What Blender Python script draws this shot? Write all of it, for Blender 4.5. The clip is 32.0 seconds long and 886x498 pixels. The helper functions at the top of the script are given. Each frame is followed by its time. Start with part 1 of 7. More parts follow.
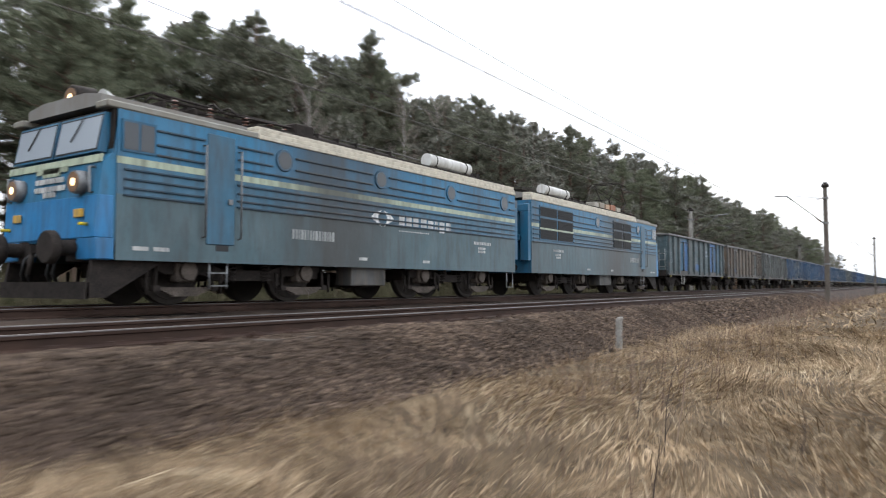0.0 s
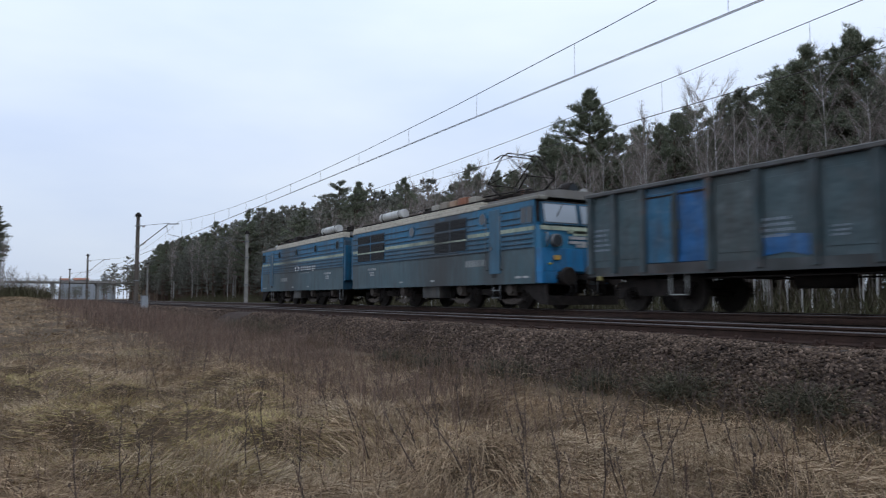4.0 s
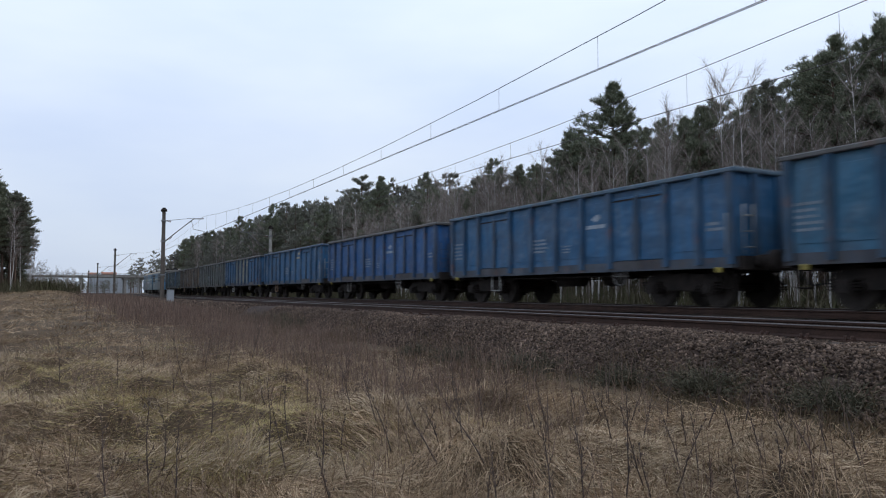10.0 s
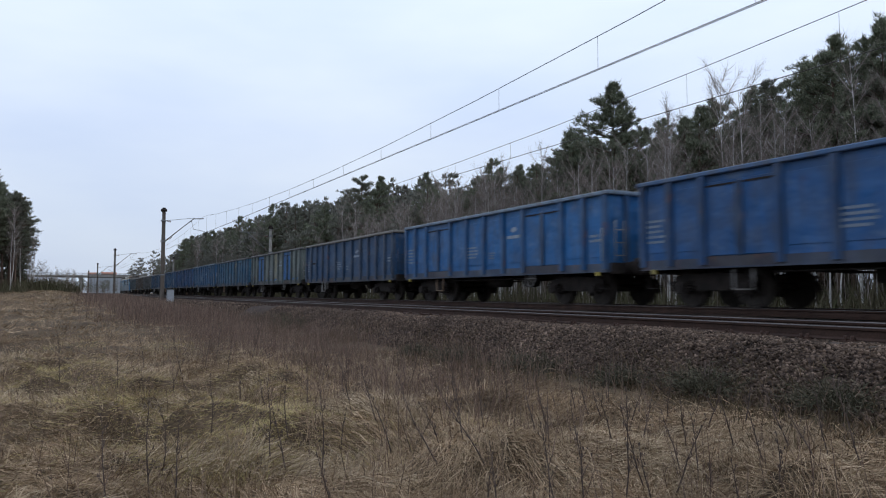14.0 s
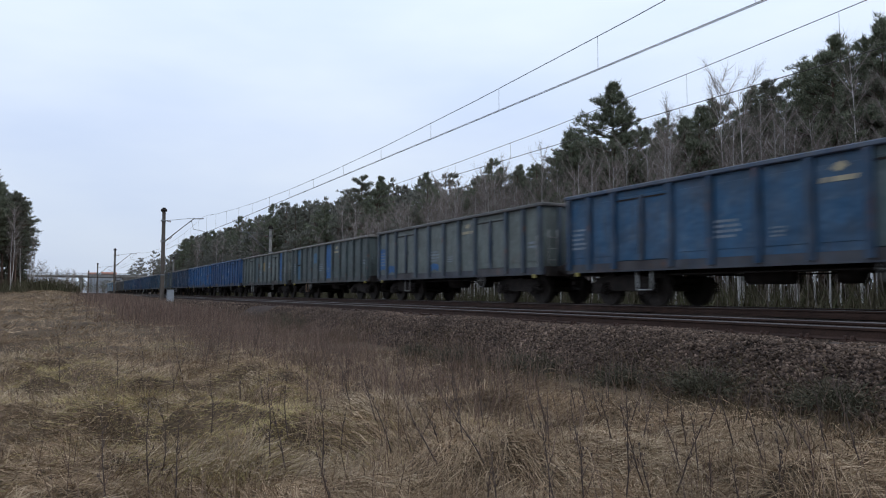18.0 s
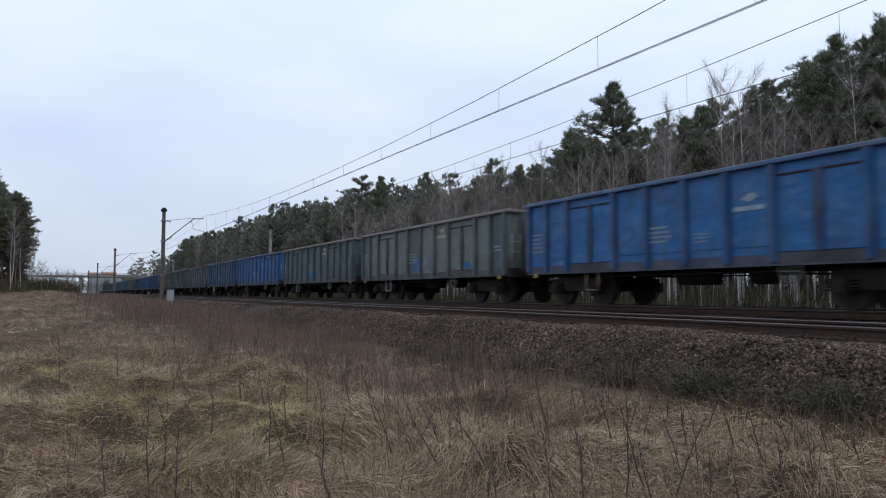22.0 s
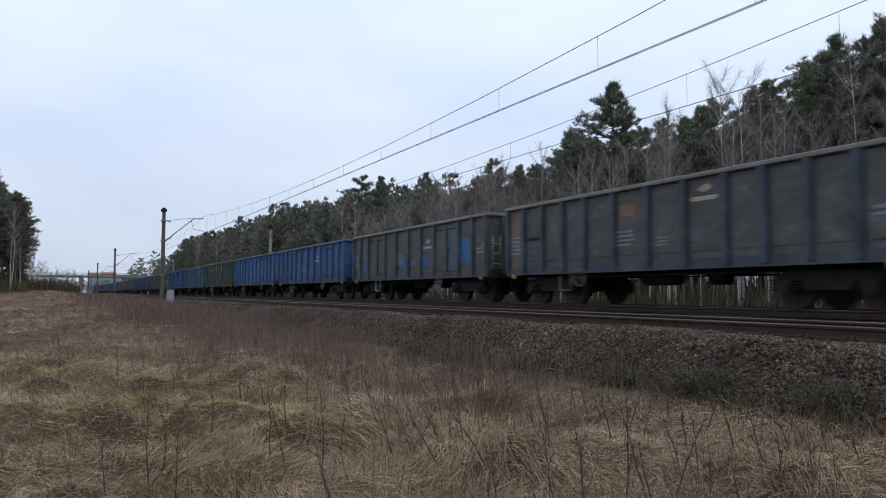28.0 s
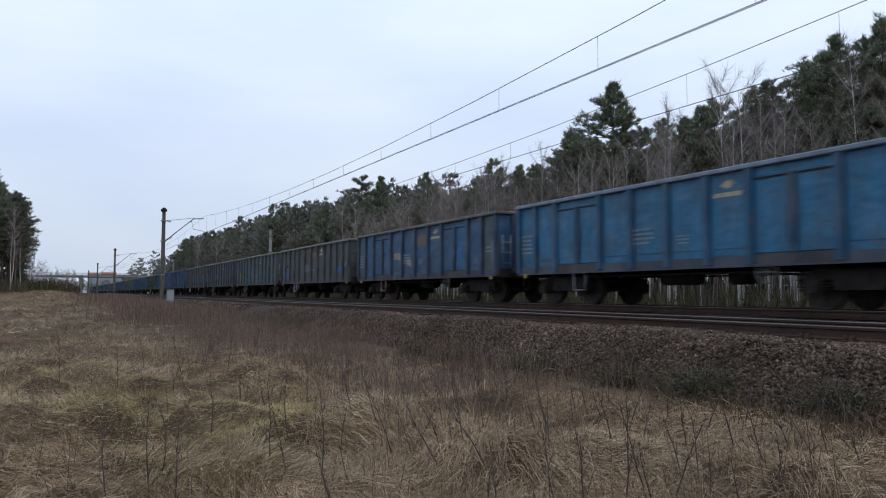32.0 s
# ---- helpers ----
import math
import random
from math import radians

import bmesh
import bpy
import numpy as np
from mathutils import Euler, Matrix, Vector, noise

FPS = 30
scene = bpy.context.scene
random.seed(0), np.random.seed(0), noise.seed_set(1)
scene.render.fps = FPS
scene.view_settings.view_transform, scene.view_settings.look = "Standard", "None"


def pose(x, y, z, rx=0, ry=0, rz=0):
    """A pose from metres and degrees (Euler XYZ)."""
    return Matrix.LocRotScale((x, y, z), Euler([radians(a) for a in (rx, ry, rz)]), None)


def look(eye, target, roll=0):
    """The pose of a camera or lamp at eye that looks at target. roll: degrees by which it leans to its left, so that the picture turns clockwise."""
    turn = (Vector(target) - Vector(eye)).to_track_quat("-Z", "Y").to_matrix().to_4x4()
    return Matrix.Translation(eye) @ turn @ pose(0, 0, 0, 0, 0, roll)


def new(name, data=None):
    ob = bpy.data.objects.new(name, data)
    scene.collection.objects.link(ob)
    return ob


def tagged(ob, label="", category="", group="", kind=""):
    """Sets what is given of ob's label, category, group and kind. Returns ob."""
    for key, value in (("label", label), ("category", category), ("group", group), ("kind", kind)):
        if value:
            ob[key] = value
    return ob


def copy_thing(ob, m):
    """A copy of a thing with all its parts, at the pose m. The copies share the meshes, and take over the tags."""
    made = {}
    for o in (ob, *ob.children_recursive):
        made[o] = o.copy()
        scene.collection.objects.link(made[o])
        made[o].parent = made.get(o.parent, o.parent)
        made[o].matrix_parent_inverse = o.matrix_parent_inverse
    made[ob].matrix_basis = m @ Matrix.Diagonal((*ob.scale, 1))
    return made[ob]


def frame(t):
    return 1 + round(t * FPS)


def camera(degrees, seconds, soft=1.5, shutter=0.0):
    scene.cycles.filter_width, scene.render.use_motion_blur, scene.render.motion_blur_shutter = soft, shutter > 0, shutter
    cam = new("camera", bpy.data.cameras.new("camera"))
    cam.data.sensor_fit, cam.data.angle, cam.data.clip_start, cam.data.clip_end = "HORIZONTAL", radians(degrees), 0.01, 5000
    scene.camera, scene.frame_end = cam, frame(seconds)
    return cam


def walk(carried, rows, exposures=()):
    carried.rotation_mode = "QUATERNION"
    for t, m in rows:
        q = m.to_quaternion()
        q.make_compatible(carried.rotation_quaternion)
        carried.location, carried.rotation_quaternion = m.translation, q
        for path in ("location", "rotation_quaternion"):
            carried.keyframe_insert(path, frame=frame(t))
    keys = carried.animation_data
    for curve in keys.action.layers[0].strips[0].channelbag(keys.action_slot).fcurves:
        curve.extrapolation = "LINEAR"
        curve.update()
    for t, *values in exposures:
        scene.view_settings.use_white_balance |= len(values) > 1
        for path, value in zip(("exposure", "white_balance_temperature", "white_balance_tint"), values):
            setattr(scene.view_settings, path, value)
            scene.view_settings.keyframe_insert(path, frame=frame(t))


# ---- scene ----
# World: x runs along the track (the train goes towards -x), y points from the camera across the tracks, z = 0 is the near rail's head.
FRONT = (2.2704889664859e-05, -0.0018429382152, 0.085029987758, -16.458984846, 18.566888337)
TRACK_NEAR, TRACK_FAR, FAR_Z = 9.51, 14.45, 0.08


def train_front(t):
    """x of the leading cab corner at t seconds: a slowly braking train."""
    x = 0.0
    for c in FRONT:
        x = x * t + c
    return x


def eye_pose(x, y, z, yaw, pitch, roll):
    return pose(x, y, z, 90 + pitch, roll, yaw)


cam = camera(64.2, 32.0, 1.1, 0.4)
walk(cam, [
    (0.0, eye_pose(12.15, 1.98, 0.45, -56.14, 2.91, 0.0)),
    (0.2, eye_pose(9.68, 1.11, 0.44, -53.74, 3.14, 0.10)),
    (0.4, eye_pose(6.91, 0.56, 0.44, -52.91, 3.09, 0.10)),
    (0.6, eye_pose(3.45, 0.33, 0.42, -54.61, 2.92, 0.08)),
    (0.8, eye_pose(-0.29, 0.0, 0.417, -56.10, 2.68, 0.08)),
    (1.0, eye_pose(-0.79, 0.02, 0.417, -53.55, 2.89, 0.10)),
    (1.2, eye_pose(-0.90, -0.05, 0.417, -48.4, 3.2, 0.15)),
    (1.5, eye_pose(-0.97, -0.25, 0.417, -35.76, 3.70, 0.24)),
    (1.8, eye_pose(-0.25, -0.65, 0.417, -10.0, 4.30, 0.38)),
    (2.0, eye_pose(0.42, -0.84, 0.417, 11.35, 4.46, 0.43)),
    (2.2, eye_pose(0.35, -0.55, 0.417, 24.0, 4.65, 0.45)),
    (2.5, eye_pose(0.15, -0.15, 0.417, 38.2, 4.85, 0.45)),
    (3.0, eye_pose(0, 0, 0.417, 48.95, 4.87, 0.48)),
    (3.5, eye_pose(0, 0, 0.417, 55.48, 4.40, 0.20)),
    (4.0, eye_pose(0, 0, 0.417, 59.94, 4.00, 0.03)),
    (4.5, eye_pose(0, 0, 0.417, 61.73, 3.66, -0.04)),
    (5.2, eye_pose(0, 0, 0.417, 61.73, 3.58, -0.06)),
    (6.5, eye_pose(0, 0, 0.417, 61.73, 3.56, -0.07)),
    (14.0, eye_pose(0, 0, 0.417, 61.73, 3.55, -0.07)),
    (32.0, eye_pose(0, 0, 0.417, 61.73, 3.55, -0.07)),
], exposures=[(0.0, 1.15, 7500, 10), (0.6, 1.25, 7500, 10), (1.0, 1.0, 7600, 10), (2.0, 1.5, 7300, 10), (2.5, 1.2, 7200, 10), (3.0, 0.72, 6900, 10), (3.5, 0.22, 6650, 10), (4.0, 0.06, 6500, 10), (4.6, 0.04, 6500, 10), (32.0, 0.04, 6500, 10)])

# ---- overcast sky and a weak, wide sun ----
SUN_EL, SUN_ROT = radians(48), radians(25)
world = bpy.data.worlds.new("overcast_sky")
scene.world = world
world.use_nodes = True
wn, wl = world.node_tree.nodes, world.node_tree.links
wn.clear()
sky = wn.new("ShaderNodeTexSky")
sky.sky_type, sky.sun_disc, sky.sun_elevation, sky.sun_rotation = "NISHITA", False, SUN_EL, SUN_ROT
sky.air_density, sky.dust_density = 1.0, 2.0
dim = wn.new("ShaderNodeVectorMath")
dim.operation = "SCALE"
dim.inputs["Scale"].default_value = 0.10
coord, cloud, ramp, mixer = wn.new("ShaderNodeTexCoord"), wn.new("ShaderNodeTexNoise"), wn.new("ShaderNodeValToRGB"), wn.new("ShaderNodeMix")
cloud.inputs["Scale"].default_value, cloud.inputs["Detail"].default_value = 2.2, 4.0
stretch = wn.new("ShaderNodeMapping")
stretch.inputs["Scale"].default_value = (1.0, 1.0, 3.5)
ramp.color_ramp.elements[0].position, ramp.color_ramp.elements[1].position = 0.3, 0.75
ramp.color_ramp.elements[0].color = (0.61, 0.72, 0.935, 1)
ramp.color_ramp.elements[1].color = (0.76, 0.85, 0.985, 1)
mixer.data_type = "RGBA"
mixer.inputs["Factor"].default_value = 0.9
back, wout = wn.new("ShaderNodeBackground"), wn.new("ShaderNodeOutputWorld")
wl.new(sky.outputs[0], dim.inputs[0])
wl.new(coord.outputs["Generated"], stretch.inputs["Vector"])
wl.new(stretch.outputs[0], cloud.inputs["Vector"])
wl.new(cloud.outputs["Fac"], ramp.inputs["Fac"])
wl.new(dim.outputs[0], mixer.inputs["A"])
wl.new(ramp.outputs["Color"], mixer.inputs["B"])
# an overcast sky is brightest overhead
sep, rise, lift = wn.new("ShaderNodeSeparateXYZ"), wn.new("ShaderNodeMapRange"), wn.new("ShaderNodeVectorMath")
lift.operation = "SCALE"
rise.inputs["From Min"].default_value, rise.inputs["From Max"].default_value = 0.0, 1.0
rise.inputs["To Min"].default_value, rise.inputs["To Max"].default_value = 0.87, 1.82
wl.new(coord.outputs["Generated"], sep.inputs[0])
wl.new(sep.outputs["Z"], rise.inputs["Value"])
wl.new(mixer.outputs["Result"], lift.inputs[0])
wl.new(rise.outputs[0], lift.inputs["Scale"])
wl.new(lift.outputs[0], back.inputs["Color"])
wl.new(back.outputs[0], wout.inputs["Surface"])
back.inputs["Strength"].default_value = 1.0
sun = new("sun", bpy.data.lights.new("sun", "SUN"))
sun.data.energy, sun.data.angle, sun.data.color = 0.5, radians(35), (1.0, 0.98, 0.95)
sun.matrix_world = look((18, 38, 47), (0, 0, 0))


# ---- materials ----
def material(name, dark, light, scale=3.0, rough=0.8, metal=0.0, bump=0.3, fine=30.0, stretch=(1, 1, 1), own=0.0, spec=0.3, space="Object", detail=6.0):
    """A surface whose colour wanders between two tones at two scales, with fine relief; own: share of a tone of each object's own."""
    m = bpy.data.materials.new(name)
    m.use_nodes = True
    n, l = m.node_tree.nodes, m.node_tree.links
    b = n["Principled BSDF"]
    tc, mp = n.new("ShaderNodeTexCoord"), n.new("ShaderNodeMapping")
    mp.inputs["Scale"].default_value = stretch
    l.new(tc.outputs[space], mp.inputs["Vector"])
    a, f = n.new("ShaderNodeTexNoise"), n.new("ShaderNodeTexNoise")
    a.inputs["Scale"].default_value, a.inputs["Detail"].default_value = scale, detail
    f.inputs["Scale"].default_value, f.inputs["Detail"].default_value = fine, 4.0
    l.new(mp.outputs[0], a.inputs["Vector"])
    l.new(mp.outputs[0], f.inputs["Vector"])
    s = n.new("ShaderNodeMath")
    s.operation = "MULTIPLY_ADD"
    s.inputs[1].default_value = 0.45
    l.new(f.outputs["Fac"], s.inputs[0])
    h = n.new("ShaderNodeMath")
    h.operation = "MULTIPLY"
    h.inputs[1].default_value = 0.55
    l.new(a.outputs["Fac"], h.inputs[0])
    l.new(h.outputs[0], s.inputs[2])
    r = n.new("ShaderNodeValToRGB")
    r.color_ramp.elements[0].position, r.color_ramp.elements[1].position = 0.34, 0.66
    r.color_ramp.elements[0].color, r.color_ramp.elements[1].color = (*dark, 1), (*light, 1)
    l.new(s.outputs[0], r.inputs["Fac"])
    out = r.outputs["Color"]
    if own:
        oi, hv, mr = n.new("ShaderNodeObjectInfo"), n.new("ShaderNodeHueSaturation"), n.new("ShaderNodeMapRange")
        mr.inputs["To Min"].default_value, mr.inputs["To Max"].default_value = 1 - own, 1 + own
        l.new(oi.outputs["Random"], mr.inputs["Value"])
        l.new(mr.outputs[0], hv.inputs["Value"])
        l.new(out, hv.inputs["Color"])
        out = hv.outputs["Color"]
    l.new(out, b.inputs["Base Color"])
    b.inputs["Roughness"].default_value, b.inputs["Metallic"].default_value = rough, metal
    b.inputs["Specular IOR Level"].default_value = spec
    if bump:
        bp = n.new("ShaderNodeBump")
        bp.inputs["Strength"].default_value, bp.inputs["Distance"].default_value = bump, 0.02
        l.new(s.outputs[0], bp.inputs["Height"])
        l.new(bp.outputs[0], b.inputs["Normal"])
    return m


def paint(name, grime=(0.045, 0.042, 0.04), amount=0.5, rough=0.5, rust=0.0, fade=0.12, soot=0.0, scuff=0.0, dents=0.0, own=0.0):
    """Weathered paint in the object's own colour: vertical grime streaks, faded patches, specks of rust."""
    m = bpy.data.materials.new(name)
    m.use_nodes = True
    n, l = m.node_tree.nodes, m.node_tree.links
    b = n["Principled BSDF"]
    oi, tc = n.new("ShaderNodeObjectInfo"), n.new("ShaderNodeTexCoord")
    off = n.new("ShaderNodeVectorMath")
    off.operation = "MULTIPLY_ADD"
    off.inputs[1].default_value = (37.0, 11.0, 5.0)
    com = n.new("ShaderNodeCombineXYZ")
    for i in range(3):
        l.new(oi.outputs["Random"], com.inputs[i])
    l.new(com.outputs[0], off.inputs[0])
    l.new(tc.outputs["Object"], off.inputs[2])

    def noise_of(scale, stretch, detail=5.0):
        mp, a = n.new("ShaderNodeMapping"), n.new("ShaderNodeTexNoise")
        mp.inputs["Scale"].default_value = stretch
        a.inputs["Scale"].default_value, a.inputs["Detail"].default_value = scale, detail
        l.new(off.outputs[0], mp.inputs["Vector"])
        l.new(mp.outputs[0], a.inputs["Vector"])
        return a.outputs["Fac"]

    def ranged(v, lo, hi, top):
        mr = n.new("ShaderNodeMapRange")
        mr.inputs["From Min"].default_value, mr.inputs["From Max"].default_value, mr.inputs["To Max"].default_value = lo, hi, top
        l.new(v, mr.inputs["Value"])
        return mr.outputs[0]

    def blend(fac, a, colour, how="MIX"):
        x = n.new("ShaderNodeMix")
        x.data_type, x.blend_type = "RGBA", how
        l.new(fac, x.inputs["Factor"])
        l.new(a, x.inputs["A"])
        x.inputs["B"].default_value = (*colour, 1)
        return x.outputs["Result"]

    c = oi.outputs["Color"]
    if own:
        # sheets of one wagon have weathered differently
        hv, mr = n.new("ShaderNodeHueSaturation"), n.new("ShaderNodeMapRange")
        mr.inputs["To Min"].default_value, mr.inputs["To Max"].default_value = 1 - own, 1 + own
        l.new(oi.outputs["Random"], mr.inputs["Value"])
        l.new(mr.outputs[0], hv.inputs["Value"])
        l.new(c, hv.inputs["Color"])
        c = hv.outputs["Color"]
    c = blend(ranged(noise_of(1.3, (1, 1, 1)), 0.4, 0.7, fade), c, (0.45, 0.47, 0.48))
    c = blend(ranged(noise_of(2.2, (3.0, 3.0, 0.5), 8.0), 0.42, 0.72, amount), c, grime)
    c = blend(ranged(noise_of(14.0, (1, 1, 0.6), 6.0), 0.55, 0.8, amount * 0.6), c, grime)
    if soot:
        # broad sooty stains that run down the side
        c = blend(ranged(noise_of(0.42, (1, 1, 0.12), 3.0), 0.55, 0.72, soot * 0.8), c, grime)
        # exhaust soot below the pantograph, thick by the cab door and thinning along the side
        sx, up, down, cut, spread = n.new("ShaderNodeSeparateXYZ"), n.new("ShaderNodeMapRange"), n.new("ShaderNodeMapRange"), n.new("ShaderNodeMath"), n.new("ShaderNodeMath")
        l.new(tc.outputs["Object"], sx.inputs[0])
        up.inputs["From Min"].default_value, up.inputs["From Max"].default_value = 3.4, 4.9
        down.inputs["From Min"].default_value, down.inputs["From Max"].default_value = 8.8, 6.2
        cut.operation = spread.operation = "MULTIPLY"
        l.new(sx.outputs["X"], up.inputs["Value"])
        l.new(sx.outputs["X"], down.inputs["Value"])
        l.new(up.outputs[0], cut.inputs[0])
        l.new(down.outputs[0], cut.inputs[1])
        l.new(cut.outputs[0], spread.inputs[0])
        l.new(ranged(noise_of(1.1, (1, 1, 0.35), 4.0), 0.24, 0.5, 0.78), spread.inputs[1])
        c = blend(spread.outputs[0], c, grime)
    if scuff:
        # pale scrapes where loads and grabs have struck the sheet
        c = blend(ranged(noise_of(2.6, (1, 1, 1.6), 9.0), 0.56, 0.70, scuff), c, (0.30, 0.34, 0.37))
        c = blend(ranged(noise_of(0.8, (1, 1, 2.0), 4.0), 0.50, 0.68, 0.28), c, grime)
    if rust:
        c = blend(ranged(noise_of(3.0, (1, 1, 0.7), 9.0), 0.6, 0.72, rust), c, (0.16, 0.06, 0.025))
    l.new(c, b.inputs["Base Color"])
    b.inputs["Roughness"].default_value = rough
    b.inputs["Specular IOR Level"].default_value = 0.3
    bp = n.new("ShaderNodeBump")
    bp.inputs["Strength"].default_value, bp.inputs["Distance"].default_value = 0.25, 0.02
    l.new(noise_of(5.0, (1, 1, 1)), bp.inputs["Height"])
    if dents:
        dp = n.new("ShaderNodeBump")
        dp.inputs["Strength"].default_value, dp.inputs["Distance"].default_value = dents, 0.15
        l.new(noise_of(1.7, (1, 1, 1.4), 2.0), dp.inputs["Height"])
        l.new(dp.outputs[0], bp.inputs["Normal"])
    l.new(bp.outputs[0], b.inputs["Normal"])
    return m


def plain(name, colour, rough=0.6, metal=0.0, emit=0.0):
    m = bpy.data.materials.new(name)
    m.use_nodes = True
    b = m.node_tree.nodes["Principled BSDF"]
    b.inputs["Base Color"].default_value = (*colour, 1)
    b.inputs["Roughness"].default_value, b.inputs["Metallic"].default_value = rough, metal
    if emit:
        b.inputs["Emission Color"].default_value = (*colour, 1)
        b.inputs["Emission Strength"].default_value = emit
    return m


def island_mix(name, tones, rough=0.9, spec=0.15, drift=0.0, size=0.9):
    """For joined small pieces: each piece takes its own tone along a ramp; drift: how far the tone wanders from patch to patch."""
    m = bpy.data.materials.new(name)
    m.use_nodes = True
    n, l = m.node_tree.nodes, m.node_tree.links
    b = n["Principled BSDF"]
    g, r = n.new("ShaderNodeNewGeometry"), n.new("ShaderNodeValToRGB")
    e = r.color_ramp.elements
    while len(e) < len(tones):
        e.new(0.5)
    for i, t in enumerate(tones):
        e[i].position, e[i].color = i / (len(tones) - 1), (*t, 1)
    l.new(g.outputs["Random Per Island"], r.inputs["Fac"])
    out = r.outputs["Color"]
    if drift:
        tc, a, mr, hv = n.new("ShaderNodeTexCoord"), n.new("ShaderNodeTexNoise"), n.new("ShaderNodeMapRange"), n.new("ShaderNodeHueSaturation")
        a.inputs["Scale"].default_value, a.inputs["Detail"].default_value = size, 3.0
        mr.inputs["From Min"].default_value, mr.inputs["From Max"].default_value = 0.34, 0.66
        mr.inputs["To Min"].default_value, mr.inputs["To Max"].default_value = 1 - drift, 1 + drift
        l.new(tc.outputs["Object"], a.inputs["Vector"])
        l.new(a.outputs["Fac"], mr.inputs["Value"])
        l.new(mr.outputs[0], hv.inputs["Value"])
        l.new(out, hv.inputs["Color"])
        out = hv.outputs["Color"]
    l.new(out, b.inputs["Base Color"])
    b.inputs["Roughness"].default_value = rough
    b.inputs["Specular IOR Level"].default_value = spec
    return m


M_SOIL = material("dry_meadow_soil", (0.026, 0.018, 0.012), (0.12, 0.085, 0.052), 1.6, 0.95, 0, 0.9, 26.0, spec=0.1)
M_BALLAST = material("ballast_gravel", (0.014, 0.009, 0.007), (0.062, 0.042, 0.032), 1.2, 0.95, 0, 1.0, 22.0, spec=0.15)
M_STONE = island_mix("ballast_stone", [(0.013, 0.009, 0.007), (0.050, 0.034, 0.025), (0.115, 0.080, 0.060), (0.022, 0.015, 0.012), (0.185, 0.132, 0.10), (0.044, 0.030, 0.021), (0.075, 0.050, 0.034), (0.020, 0.013, 0.009), (0.105, 0.076, 0.055), (0.03, 0.021, 0.016)], drift=0.3, size=0.8)
M_RAIL = material("rusty_rail_steel", (0.022, 0.012, 0.009), (0.062, 0.033, 0.023), 4.0, 0.75, 0.2, 0.3, 40.0)
M_HEAD = material("worn_rail_head", (0.05, 0.042, 0.04), (0.15, 0.135, 0.13), 3.0, 0.5, 0.6, 0.05, 60.0, stretch=(0.2, 4, 4))
M_SLEEPER = material("weathered_sleeper", (0.024, 0.018, 0.015), (0.078, 0.06, 0.048), 3.0, 0.92, 0, 0.6, 25.0, stretch=(3, 1, 1), own=0.25)
M_CONCRETE = material("weathered_concrete", (0.15, 0.14, 0.125), (0.30, 0.285, 0.26), 1.5, 0.9, 0, 0.4, 20.0, own=0.12)
M_MAST = material("grimy_mast_concrete", (0.055, 0.046, 0.038), (0.145, 0.122, 0.102), 1.4, 0.9, 0, 0.4, 18.0, stretch=(2, 2, 0.5))
M_STEEL = material("galvanised_steel", (0.12, 0.12, 0.12), (0.23, 0.235, 0.24), 4.0, 0.55, 0.6, 0.2, 30.0)
M_WIRE = material("tarnished_copper_wire", (0.05, 0.045, 0.042), (0.10, 0.09, 0.08), 3.0, 0.6, 0.4, 0.0)
M_PORCELAIN = plain("brown_porcelain", (0.10, 0.045, 0.03), 0.25)
M_UNDER = material("brake_dust_steel", (0.013, 0.011, 0.010), (0.038, 0.030, 0.026), 5.0, 0.85, 0.1, 0.4, 30.0, spec=0.2)
M_WHEEL = material("wheel_steel", (0.022, 0.018, 0.016), (0.06, 0.05, 0.043), 5.0, 0.7, 0.4, 0.2, 30.0)
M_SPRING = material("dusty_spring_steel", (0.045, 0.036, 0.03), (0.13, 0.105, 0.088), 5.0, 0.8, 0.2, 0.3, 30.0)
M_BODY = paint("wagon_paint", amount=0.5, rust=0.12, fade=0.06, scuff=0.12, dents=0.4, own=0.07)
M_POST = paint("wagon_post_paint", amount=0.7, rust=0.45)
M_RIM = paint("wagon_rim_paint", (0.09, 0.08, 0.07), amount=0.7, rust=0.3)
M_MARK = paint("stencil_paint", (0.10, 0.11, 0.12), amount=0.75, rough=0.6, fade=0.0)
M_LOCO = paint("locomotive_paint", (0.045, 0.042, 0.039), amount=0.5, rough=0.42, fade=0.06, soot=0.8)
M_ROOF = paint("roof_paint", (0.16, 0.13, 0.10), amount=0.45, rough=0.6, rust=0.08)
M_GLASS = plain("cab_glass", (0.045, 0.05, 0.055), 0.08)
# pale base colour stands in for the bright sky mirrored in the screens
M_SCREEN = plain("windscreen_glass", (0.30, 0.335, 0.37), 0.08)
M_RUBBER = plain("black_rubber", (0.015, 0.015, 0.016), 0.7)
M_LAMP = plain("lit_bulb", (1.0, 0.72, 0.42), 0.3, 0, 1.2)
M_LENS = plain("headlamp_lens", (0.20, 0.12, 0.075), 0.15)
M_BARK = material("pine_bark", (0.05, 0.038, 0.03), (0.155, 0.10, 0.072), 3.0, 0.95, 0, 0.8, 14.0, stretch=(2, 2, 0.6), own=0.2)
M_BIRCH = material("birch_bark", (0.20, 0.18, 0.165), (0.62, 0.59, 0.55), 3.2, 0.85, 0, 0.3, 16.0, stretch=(1, 1, 2.5), own=0.1)
M_TWIG = material("bare_twigs", (0.13, 0.105, 0.092), (0.29, 0.245, 0.215), 2.0, 0.9, 0, 0)
M_STALK = material("dark_dead_stalk", (0.045, 0.033, 0.028), (0.11, 0.08, 0.065), 6.0, 0.9, 0, 0)
